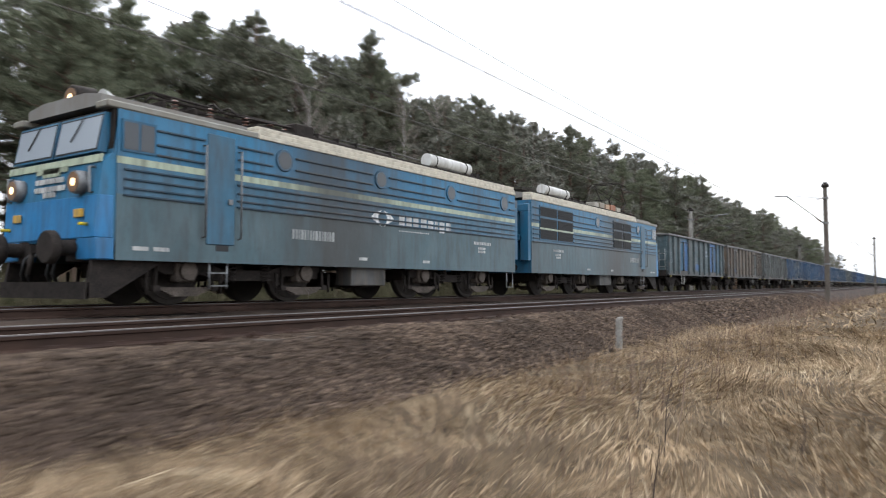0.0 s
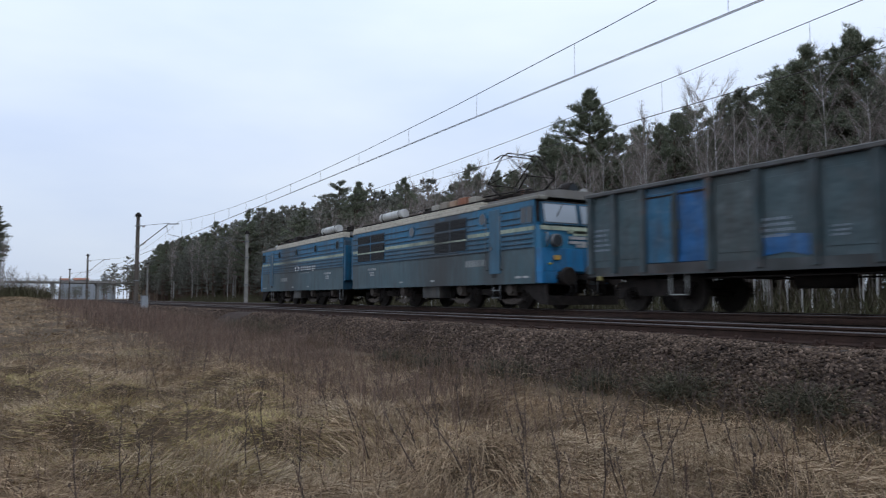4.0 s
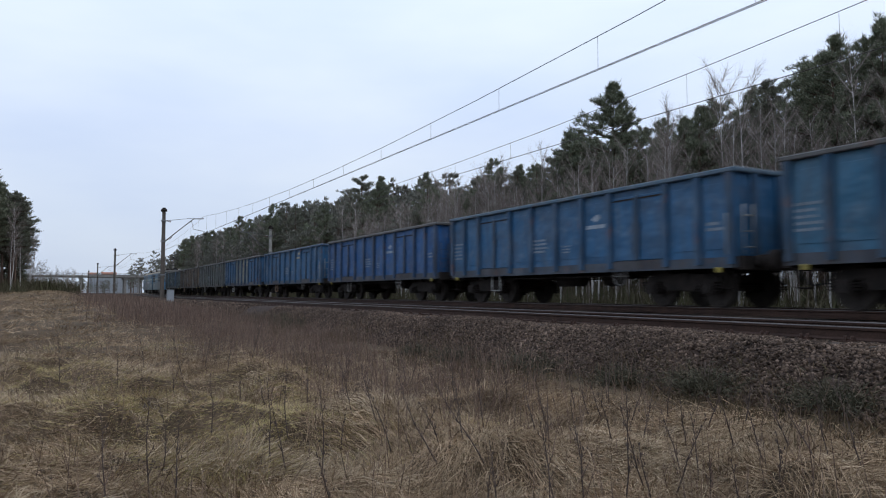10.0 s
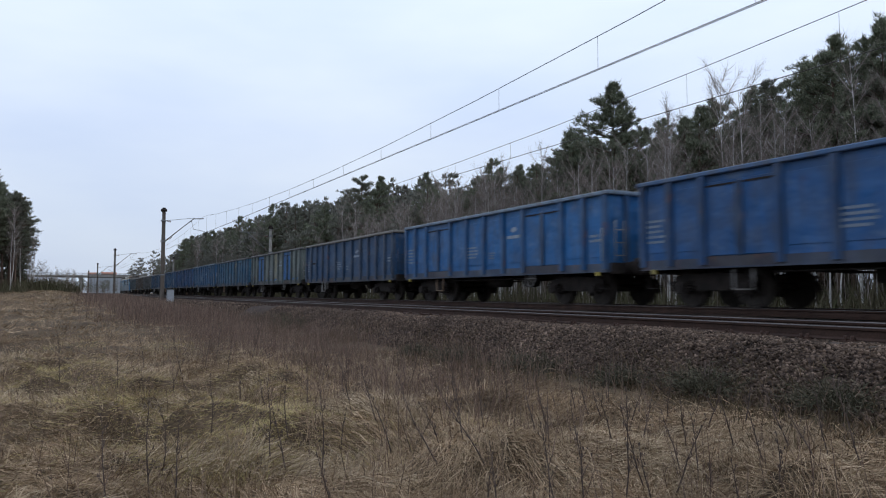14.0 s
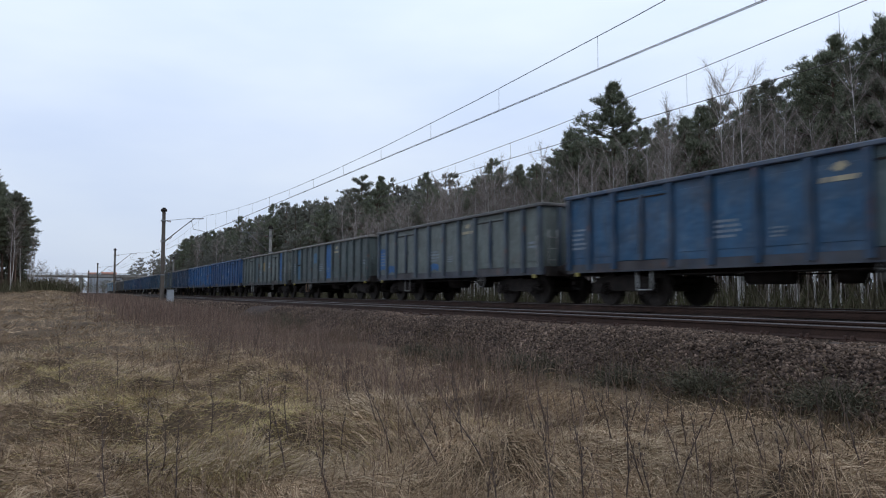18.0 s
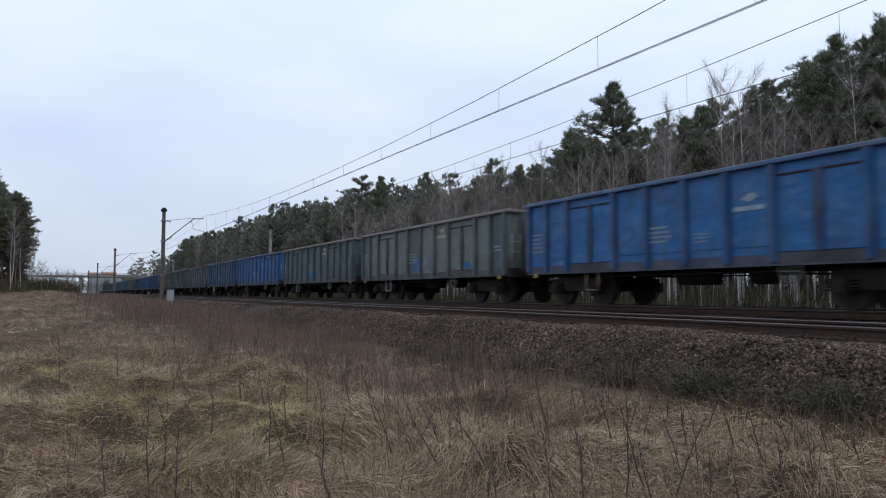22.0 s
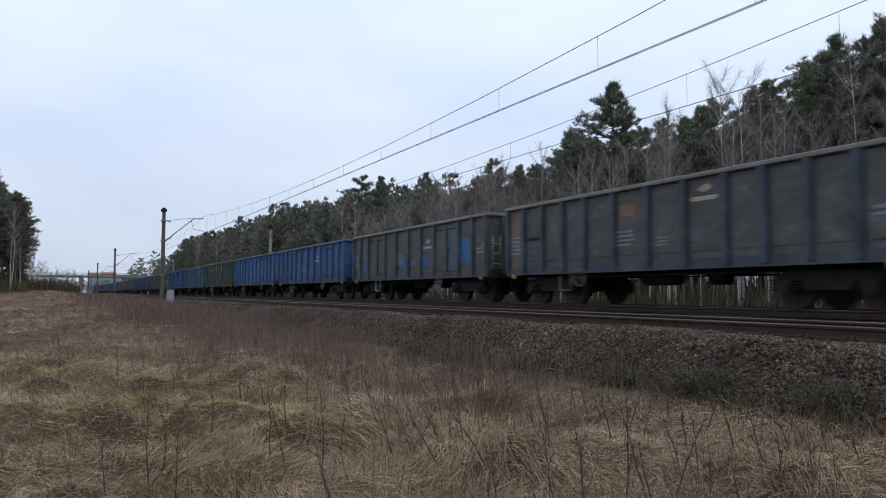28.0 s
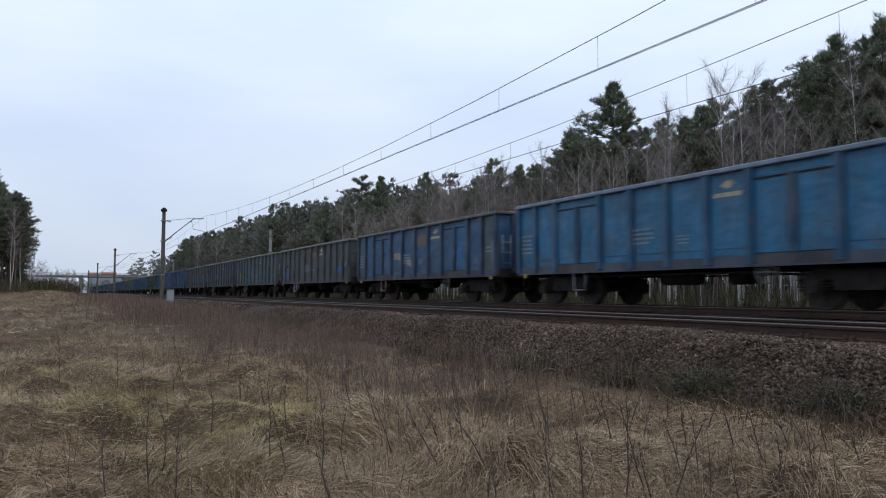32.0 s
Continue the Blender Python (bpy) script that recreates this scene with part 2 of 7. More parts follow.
M_NEEDLE = island_mix("pine_needles", [(0.074, 0.089, 0.058), (0.142, 0.158, 0.104), (0.23, 0.235, 0.165), (0.102, 0.117, 0.079)])
M_NEEDLE_B = island_mix("dusky_pine_needles", [(0.08, 0.088, 0.066), (0.145, 0.15, 0.112), (0.215, 0.21, 0.16)])
# distance haze is mixed into these needles as a paler, greyer green
M_NEEDLE_FAR = island_mix("hazed_wood_needles", [(0.108, 0.115, 0.095), (0.162, 0.166, 0.136), (0.21, 0.20, 0.168), (0.134, 0.125, 0.107)])
M_BRUSH = island_mix("bare_undergrowth", [(0.05, 0.042, 0.026), (0.085, 0.072, 0.044), (0.066, 0.07, 0.034), (0.12, 0.10, 0.066)])
M_GRASS = island_mix("dry_grass_blades", [(0.078, 0.048, 0.028), (0.262, 0.179, 0.112), (0.46, 0.35, 0.232), (0.146, 0.0965, 0.056), (0.352, 0.252, 0.158), (0.103, 0.07, 0.038)], drift=0.3)
M_STRAW = island_mix("pale_straw", [(0.343, 0.261, 0.172), (0.515, 0.412, 0.283), (0.205, 0.146, 0.0858), (0.429, 0.334, 0.224)], drift=0.25, size=1.3)
M_GREEN = island_mix("mossy_grass_blades", [(0.22, 0.178, 0.078), (0.325, 0.263, 0.115), (0.50, 0.37, 0.195), (0.235, 0.21, 0.082), (0.41, 0.33, 0.16)])
M_HERB = island_mix("dark_verge_herbs", [(0.05, 0.042, 0.0228), (0.085, 0.066, 0.0361), (0.125, 0.085, 0.0522), (0.065, 0.045, 0.0285)])
M_WEED = island_mix("dead_weed_stalks", [(0.085, 0.052, 0.042), (0.16, 0.105, 0.082), (0.26, 0.185, 0.14), (0.065, 0.045, 0.038), (0.20, 0.15, 0.115)])
M_SHRUB = island_mix("dark_evergreen_shrub", [(0.038, 0.038, 0.025), (0.064, 0.06, 0.038), (0.10, 0.082, 0.056)])
M_CLADDING = material("grey_wall_cladding", (0.24, 0.255, 0.27), (0.32, 0.335, 0.35), 0.2, 0.7, 0, 0.1, 3.0, own=0.08)
M_BRICK = material("orange_brick", (0.22, 0.085, 0.05), (0.32, 0.14, 0.08), 1.0, 0.9, 0, 0.2, 6.0)


# ---- mesh helpers ----
def box(bm, x0, x1, y0, y1, z0, z1):
    v = [bm.verts.new(p) for p in ((x0, y0, z0), (x1, y0, z0), (x1, y1, z0), (x0, y1, z0), (x0, y0, z1), (x1, y0, z1), (x1, y1, z1), (x0, y1, z1))]
    for f in ((3, 2, 1, 0), (4, 5, 6, 7), (0, 1, 5, 4), (1, 2, 6, 5), (2, 3, 7, 6), (3, 0, 4, 7)):
        bm.faces.new([v[i] for i in f])
    return bm


def tube(bm, a, b, r, r2=None, seg=8, caps=True):
    """A round bar from a to b."""
    a, b = Vector(a), Vector(b)
    d = (b - a).normalized()
    u = d.cross((0, 0, 1) if abs(d.z) < 0.9 else (1, 0, 0)).normalized()
    w = d.cross(u)
    r2 = r if r2 is None else r2
    ra, rb = [], []
    for i in range(seg):
        q = 2 * math.pi * i / seg
        o = u * math.cos(q) + w * math.sin(q)
        ra.append(bm.verts.new(a + o * r))
        rb.append(bm.verts.new(b + o * r2))
    for i in range(seg):
        j = (i + 1) % seg
        bm.faces.new((ra[i], ra[j], rb[j], rb[i])).smooth = True
    if caps:
        bm.faces.new(ra[::-1])
        bm.faces.new(rb)
    return bm


def pipe(bm, pts, r, seg=6):
    """A bent round bar through the points, in one skin."""
    pts = [Vector(p) for p in pts]
    rings = []
    for i, p in enumerate(pts):
        d = (pts[min(i + 1, len(pts) - 1)] - pts[max(i - 1, 0)]).normalized()
        u = d.cross((0, 0, 1) if abs(d.z) < 0.9 else (1, 0, 0)).normalized()
        w = d.cross(u)
        rings.append([bm.verts.new(p + (u * math.cos(6.2832 * k / seg) + w * math.sin(6.2832 * k / seg)) * r) for k in range(seg)])
    for a, b in zip(rings, rings[1:]):
        o = min(range(seg), key=lambda k: (a[0].co - b[k].co).length)
        for k in range(seg):
            l = (k + 1) % seg
            bm.faces.new((a[k], a[l], b[(l + o) % seg], b[(k + o) % seg])).smooth = True
    bm.faces.new(rings[0][::-1])
    bm.faces.new(rings[-1])
    return bm


def prism(bm, outline, y0, y1):
    """An outline in x, z pushed from y0 to y1."""
    a = [bm.verts.new((x, y0, z)) for x, z in outline]
    b = [bm.verts.new((x, y1, z)) for x, z in outline]
    n = len(a)
    bm.faces.new(a)
    bm.faces.new(b[::-1])
    for i in range(n):
        j = (i + 1) % n
        bm.faces.new((a[j], a[i], b[i], b[j]))
    return bm


def extrude_x(bm, outline, x0, x1):
    """An outline in y, z pushed from x0 to x1."""
    a = [bm.verts.new((x0, y, z)) for y, z in outline]
    b = [bm.verts.new((x1, y, z)) for y, z in outline]
    n = len(a)
    bm.faces.new(a[::-1])
    bm.faces.new(b)
    for i in range(n):
        j = (i + 1) % n
        bm.faces.new((a[i], a[j], b[j], b[i]))
    return bm


def helix(bm, x, y, z0, z1, r, thick, turns=5):
    n = turns * 8
    return pipe(bm, [(x + r * math.cos(i * math.pi / 4), y + r * math.sin(i * math.pi / 4), z0 + (z1 - z0) * i / n) for i in range(n + 1)], thick, 4)


def ring(bm, centre, r, thick, axis="y", seg=20):
    c = Vector(centre)
    pts = []
    for i in range(seg + 1):
        q = 2 * math.pi * i / seg
        pts.append(c + (Vector((math.cos(q) * r, 0, math.sin(q) * r)) if axis == "y" else Vector((0, math.cos(q) * r, math.sin(q) * r))))
    return pipe(bm, pts, thick, 5)


def bevelled(bm, width=0.02, segments=1):
    bmesh.ops.bevel(bm, geom=bm.edges[:], offset=width, segments=segments, affect="EDGES", clamp_overlap=True)
    return bm


def mesh_of(name, bm, mat):
    bmesh.ops.recalc_face_normals(bm, faces=bm.faces[:])
    me = bpy.data.meshes.new(name)
    bm.to_mesh(me)
    bm.free()
    me.materials.append(mat)
    return me


def part(name, bm, mat, parent=None, label="", colour=None):
    ob = new(name, mesh_of(name, bm, mat))
    if parent:
        ob.parent = parent
    if label:
        ob["label"] = label
    if colour:
        ob.color = (*colour, 1)
    return ob


def thing(name, label, category, group="", m=None):
    ob = tagged(new(name), label, category, group)
    ob.empty_display_size = 0.5
    if m is not None:
        ob.matrix_basis = m
    return ob


def unit(a):
    return a / np.maximum(np.linalg.norm(a, axis=1, keepdims=True), 1e-9)


def needle_mesh(name, roots, dirs, lengths, widths, rng, mat):
    """Single pointed needles' sprays, a triangle each."""
    n = len(roots)
    d = unit(dirs)
    side = unit(np.cross(d, rng.normal(size=(n, 3)))) * widths[:, None] * 0.5
    v = np.stack([roots - side, roots + side, roots + d * lengths[:, None]], 1).reshape(-1, 3)
    me = bpy.data.meshes.new(name)
    me.vertices.add(n * 3)
    me.vertices.foreach_set("co", v.astype(np.float32).ravel())
    me.loops.add(n * 3)
    me.loops.foreach_set("vertex_index", np.arange(n * 3, dtype=np.int32))
    me.polygons.add(n)
    me.polygons.foreach_set("loop_start", np.arange(0, n * 3, 3, dtype=np.int32))
    me.update(calc_edges=True)
    me.materials.append(mat)
    return me


def blade_mesh(name, roots, dirs, lengths, widths, rng, mat, droop=0.0):
    """Thin pointed blades, bent in two pieces, each an island of its own."""
    n = len(roots)
    d = unit(dirs)
    side = unit(np.cross(d, rng.normal(size=(n, 3)))) * widths[:, None] * 0.5
    mid = roots + d * (lengths * 0.55)[:, None]
    tip = roots + d * lengths[:, None]
    tip[:, 2] -= droop * lengths
    v = np.stack([roots - side, roots + side, mid + side * 0.7, mid - side * 0.7, tip], 1).reshape(-1, 3)
    base = np.arange(n, dtype=np.int32)[:, None] * 5
    loops = (base + np.array([0, 1, 2, 3, 3, 2, 4], np.int32)).ravel()
    starts = (np.arange(n, dtype=np.int32)[:, None] * 7 + np.array([0, 4], np.int32)).ravel()
    me = bpy.data.meshes.new(name)
    me.vertices.add(len(v))
    me.vertices.foreach_set("co", v.astype(np.float32).ravel())
    me.loops.add(len(loops))
    me.loops.foreach_set("vertex_index", loops)
    me.polygons.add(len(starts))
    me.polygons.foreach_set("loop_start", starts)
    me.update(calc_edges=True)
    me.materials.append(mat)
    return me

# ---- ground ----
def smooth(a, b, v):
    q = np.clip((v - a) / (b - a), 0, 1)
    return q * q * (3 - 2 * q)


def hummocks(x, y):
    """Uneven meadow: a few long swells and small tussocks."""
    z = 0.07 * np.sin(0.61 * x + 1.3 * np.sin(0.47 * y)) * np.cos(0.83 * y + 0.4 * x)
    z = z + 0.045 * np.sin(1.9 * x + 2.1 * np.sin(1.3 * y + 0.6)) * np.sin(2.3 * y + 0.7 * x)
    z = z + 0.03 * np.sin(4.3 * x + 1.7 * y) * np.cos(3.7 * y - 2.2 * x)
    return z


mound_rng = np.random.default_rng(77)
MOUNDS = np.stack([mound_rng.uniform(-17, 3, 230), mound_rng.uniform(-4.5, 5.2, 230), mound_rng.uniform(0.22, 0.62, 230), mound_rng.uniform(0.06, 0.25, 230)], 1)


def hollow(x, y):
    return np.clip(np.exp(-((x + 7.0) / 1.0) ** 2 - ((y - 2.25 - 0.25 * (x + 7.0)) / 0.42) ** 2) + 0.8 * np.exp(-((x + 12.0) / 0.8) ** 2 - ((y - 1.9) / 0.4) ** 2), 0, 1)


def mounds(x, y):
    """Tussocks near the path."""
    z = np.zeros(np.broadcast(x, y).shape)
    for cx, cy, r, h in MOUNDS:
        z = z + h * np.exp(-((x - cx) ** 2 + (y - cy) ** 2) / (r * r))
    # a trodden hollow between the tussocks
    return np.minimum(z, 0.36) - 0.06 - 0.9 * hollow(x, y) * np.minimum(z, 0.36) - 0.1 * hollow(x, y)


def ground_z(x, y):
    x, y = np.asarray(x, float), np.asarray(y, float)
    meadow = -1.15 + 0.75 * smooth(8, 60, -x) + 0.95 * smooth(50, 110, -x) * smooth(4.0, -1.0, y) + 0.55 * smooth(10, 45, x)
    verge = meadow + (-0.86 - meadow) * smooth(4.2, 6.9, y)
    bed = np.where(y < 12, verge, -0.9 + 0.55 * smooth(18, 30, y))
    quiet = smooth(7.2, 5.2, y) + smooth(18, 24, y)
    near = smooth(-19, -16, x) * smooth(5, 3, x) * smooth(-6, -4, y) * smooth(6.4, 5.2, y)
    return bed + hummocks(x, y) * quiet + (mounds(x, y) * near if np.any(near > 0) else 0.0)


def grid_mesh(name, xs, ys, zf, mat):
    gx, gy = np.meshgrid(xs, ys, indexing="ij")
    v = np.stack([gx, gy, zf(gx, gy)], -1).reshape(-1, 3)
    nx, ny = len(xs), len(ys)
    i = (np.arange(nx - 1)[:, None] * ny + np.arange(ny - 1)).ravel()
    f = np.stack([i, i + ny, i + ny + 1, i + 1], 1)
    me = bpy.data.meshes.new(name)
    me.from_pydata(v.tolist(), [], f.tolist())
    me.materials.append(mat)
    me.polygons.foreach_set("use_smooth", np.ones(len(f), bool))
    me.update()
    return me


gxs = np.concatenate([np.linspace(-1800, -140, 30), np.linspace(-130, -32, 70), np.arange(-31.5, -17, 0.3), np.arange(-17, 4, 0.13), np.arange(4.2, 26, 0.3), np.linspace(27, 130, 60), np.linspace(145, 1800, 30)])
gys = np.concatenate([np.linspace(-1500, -30, 20), np.linspace(-26, -4, 23), np.arange(-3.5, 7.5, 0.13), np.linspace(8, 30, 23), np.linspace(34, 60, 8), np.linspace(90, 1500, 16)])
tagged(new("ground", grid_mesh("ground", gxs, gys, ground_z, M_SOIL)), "uneven meadow soil under matted dry grass", "ground", kind="structure")

# ---- ballast bed ----
BED = [(6.55, -1.05), (6.95, -0.84), (7.35, -0.62), (7.75, -0.36), (8.05, -0.22), (8.35, -0.19), (10.6, -0.18), (11.6, -0.24), (12.4, -0.16), (13.2, -0.11), (15.6, -0.11), (16.0, -0.14), (16.6, -0.42), (17.4, -0.85), (17.8, -1.0)]
by = np.interp(np.linspace(0, len(BED) - 1, 60), np.arange(len(BED)), [p[0] for p in BED])


def bed_z(x, y):
    z = np.interp(y, [p[0] for p in BED], [p[1] for p in BED])
    return z + 0.018 * np.sin(7.1 * x + 3.0 * y) * np.sin(9.3 * y - 2.0 * x) + 0.025 * np.sin(1.1 * x + 2.0 * y)


bxs = np.concatenate([np.linspace(-1700, -90, 40), np.arange(-88, 60, 0.4), np.linspace(62, 1700, 60)])
ballast = tagged(new("ballast_bed", grid_mesh("ballast_bed", bxs, by, bed_z, M_BALLAST)), "brown-grey crushed stone ballast bed under the tracks", "ballast", kind="structure")


def scatter_stones(name, n, x0, x1, y0, y1, size, seed):
    """Loose broken stones bedded in the ballast, joined into one mesh."""
    rng = np.random.default_rng(seed)
    # a rough eight-cornered lump is enough for a broken stone
    cube = np.array([(-1, -1, -1), (1, -1, -1), (1, 1, -1), (-1, 1, -1), (-1, -1, 1), (1, -1, 1), (1, 1, 1), (-1, 1, 1)], float) * 0.62
    faces = np.array([(3, 2, 1, 0), (4, 5, 6, 7), (0, 1, 5, 4), (1, 2, 6, 5), (2, 3, 7, 6), (3, 0, 4, 7)])
    px, py = rng.uniform(x0, x1, n), rng.uniform(y0, y1, n)
    s = size * rng.uniform(0.55, 1.35, (n, 1, 3)) * rng.uniform(0.7, 1.2, (n, 1, 1))
    v = cube[None] * s * rng.uniform(0.65, 1.2, (n, 8, 1))
    a = rng.uniform(0, 6.28, (n, 3))
    for k, (i, j) in enumerate(((0, 1), (1, 2), (0, 2))):
        c, d = np.cos(a[:, k, None]), np.sin(a[:, k, None])
        vi, vj = v[:, :, i].copy(), v[:, :, j].copy()
        v[:, :, i], v[:, :, j] = c * vi - d * vj, d * vi + c * vj
    v += np.stack([px, py, bed_z(px, py) + size * 0.25], 1)[:, None]
    loops = (np.arange(n)[:, None, None] * 8 + faces[None]).astype(np.int32).ravel()
    me = bpy.data.meshes.new(name)
    me.vertices.add(n * 8)
    me.vertices.foreach_set("co", v.astype(np.float32).ravel())
    me.loops.add(len(loops))
    me.loops.foreach_set("vertex_index", loops)
    me.polygons.add(n * 6)
    me.polygons.foreach_set("loop_start", np.arange(0, n * 24, 4, dtype=np.int32))
    me.update(calc_edges=True)
    me.materials.append(M_STONE)
    ob = new(name, me)
    ob.parent = ballast
    return tagged(ob, kind="stuff")


scatter_stones("ballast_stones", 100000, -30, 20, 6.75, 8.75, 0.0265, 5)
scatter_stones("ballast_stones", 12000, -80, -34, 6.8, 8.6, 0.05, 6)
scatter_stones("ballast_stones", 34000, 20, 36, 6.75, 8.75, 0.026, 9)
scatter_stones("ballast_stones", 8000, 34, 70, 6.8, 8.6, 0.05, 7)
scatter_stones("ballast_stones", 9000, -40, 20, 8.9, 12.5, 0.04, 8)

# ---- rails and sleepers ----
RAIL = [(-0.075, -0.172), (0.075, -0.172), (0.075, -0.16), (0.012, -0.135), (0.010, -0.055), (0.034, -0.042), (0.036, -0.014), (-0.036, -0.014), (-0.034, -0.042), (-0.010, -0.055), (-0.012, -0.135), (-0.075, -0.16)]
for track, zt in ((TRACK_NEAR, 0.0), (TRACK_FAR, FAR_Z)):
    for side in (-0.755, 0.755):
        rail = part("rail", extrude_x(bmesh.new(), [(track + side + a, zt + b) for a, b in RAIL], -1500, 1500), M_RAIL)
        tagged(rail, "rust-brown steel rail with a polished head", "rail", "rails", "structure")
        part("rail_head", bevelled(extrude_x(bmesh.new(), [(track + side - 0.036, zt - 0.0139), (track + side + 0.036, zt - 0.0139), (track + side + 0.03, zt), (track + side - 0.03, zt)], -1500, 1500), 0.002), M_HEAD, rail, "shiny running surface")

sleepers = tagged(new("sleepers"), "weathered sleepers half sunk in ballast", "sleepers", kind="structure")
sm = mesh_of("sleeper", bevelled(box(bmesh.new(), -0.13, 0.13, -1.28, 1.28, -0.16, 0.0), 0.02), M_SLEEPER)
cb = bmesh.new()
box(cb, -0.09, 0.09, -0.16, 0.16, 0.0, 0.025)
for dx in (-0.045, 0.045):
    for dy in (-0.11, 0.11):
        tube(cb, (dx, dy, 0.02), (dx, dy, 0.085), 0.021, seg=6)
        box(cb, dx - 0.03, dx + 0.03, dy - 0.035, dy + 0.035, 0.02, 0.045)
chair = mesh_of("rail_chair", cb, M_RAIL)
for track, zt, lo, hi in ((TRACK_NEAR, 0.0, -150, 120), (TRACK_FAR, FAR_Z, -60, 30)):
    for i in range(lo, hi):
        s = new("sleeper", sm)
        s.parent, s.location = sleepers, (i * 0.6, track, zt - 0.195)
        if track == TRACK_NEAR and -70 < i < 60:
            for side in (-0.755, 0.755):
                c = new("rail_chair", chair)
                c.parent, c.location = sleepers, (i * 0.6, track + side, zt - 0.195)
far_s = bmesh.new()
for i in range(-500, 400):
    for track, zt, lo, hi in ((TRACK_NEAR, 0.0, -150, 120), (TRACK_FAR, FAR_Z, -60, 30)):
        if i < lo or i >= hi:
            box(far_s, i * 0.6 - 0.13, i * 0.6 + 0.13, track - 1.28, track + 1.28, zt - 0.35, zt - 0.193)
tagged(part("distant_sleepers", far_s, M_SLEEPER, sleepers), kind="stuff")


# ---- wagons ----
WL, HW, SILL, TOP, PITCH = 12.79, 1.45, 0.90, 3.02, 14.04
WHEEL_R, LOCO_R = 0.46, 0.625
wheelsets, loco_wheelsets = [], []


def wheel_mesh(name, r, half, mat):
    bm = bmesh.new()
    tube(bm, (0, -half - 0.1, 0), (0, half + 0.1, 0), 0.08, seg=8)
    for s in (-1, 1):
        tube(bm, (0, s * (half - 0.06), 0), (0, s * (half + 0.07), 0), r, seg=28)
        tube(bm, (0, s * (half - 0.09), 0), (0, s * (half - 0.06), 0), r + 0.028, seg=28)
        tube(bm, (0, s * (half + 0.07), 0), (0, s * (half + 0.075), 0), r * 0.86, r * 0.84, seg=28)
        tube(bm, (0, s * (half + 0.06), 0), (0, s * (half + 0.13), 0), 0.13, seg=12)
        # worn spots on the web, so that the turning shows
        for q in range(4):
            w = q * math.pi / 2
            c, d = math.cos(w) * r * 0.55, math.sin(w) * r * 0.55
            tube(bm, (c, s * (half + 0.07), d), (c, s * (half + 0.085), d), r * 0.11, seg=8)
    return mesh_of(name, bm, mat)


WHEELSET = wheel_mesh("wheelset", WHEEL_R, 0.755, M_WHEEL)
LOCO_WHEELSET = wheel_mesh("wheelset", LOCO_R, 0.755, M_WHEEL)


def add_wheelset(parent, x, z, mesh, store):
    w = new("wheelset", mesh)
    w.parent = parent
    w.matrix_parent_inverse = Matrix.Translation((x, 0, z))
    store.append(w)
    return w


def wagon_bogie(parent, x):
    bm = bmesh.new()
    for s in (-1, 1):
        y0, y1 = (s * 1.0, s * 1.12) if s > 0 else (s * 1.12, s * 1.0)
        prism(bm, [(-1.15, 0.62), (-0.62, 0.62), (-0.45, 0.40), (0.45, 0.40), (0.62, 0.62), (1.15, 0.62), (1.15, 0.74), (0.55, 0.80), (-0.55, 0.80), (-1.15, 0.74)], y0, y1)
    box(bm, -0.14, 0.14, -1.0, 1.0, 0.48, 0.84)
    for e in (-1.1, 1.02):
        box(bm, e, e + 0.08, -1.0, 1.0, 0.6, 0.72)
    b = part("bogie", bm, M_UNDER, parent, "soot-brown two-axle bogie frame")
    b.location.x = x
    for ax in (-0.9, 0.9):
        for s in (-1, 1):
            a = bmesh.new()
            box(a, ax - 0.17, ax + 0.17, s * 1.12 - 0.1, s * 1.12 + 0.1, 0.32, 0.62)
            tube(a, (ax, s * 1.2, WHEEL_R), (ax, s * 1.28, WHEEL_R), 0.13, seg=10)
            part("axle_box", a, M_UNDER, b)
            for o in (-0.26, 0.26):
                part("coil_spring", helix(bmesh.new(), ax + o, s * 1.13, 0.36, 0.62, 0.075, 0.018, 4), M_UNDER, b)
        add_wheelset(b, ax, WHEEL_R, WHEELSET, wheelsets)
    for s in (-1, 1):
        for ax in (-0.38, 0.38):
            br = box(bmesh.new(), ax - 0.04, ax + 0.04, s * 0.78 - 0.06, s * 0.78 + 0.06, 0.25, 0.62)
            part("brake_shoe", br, M_UNDER, b)
    return b


def bars(bm, x, y, z, rows, w, h, gap, rng, s=-1):
    """Rows of unreadable stencilled writing."""
    for r in range(rows):
        q = x
        while q < x + w * (0.7 + 0.3 * rng.random()):
            d = 0.03 + 0.06 * rng.random()
            box(bm, q, min(q + d, x + w), y - 0.002, y + 0.002, z - r * gap - h, z - r * gap)
            q += d + 0.03
    return bm


BAY_EDGES = (0.0, 0.98, 1.98, 2.98, 3.97, 5.18, 6.42, 7.63, 8.8, 9.8, 10.8, 11.8, WL)


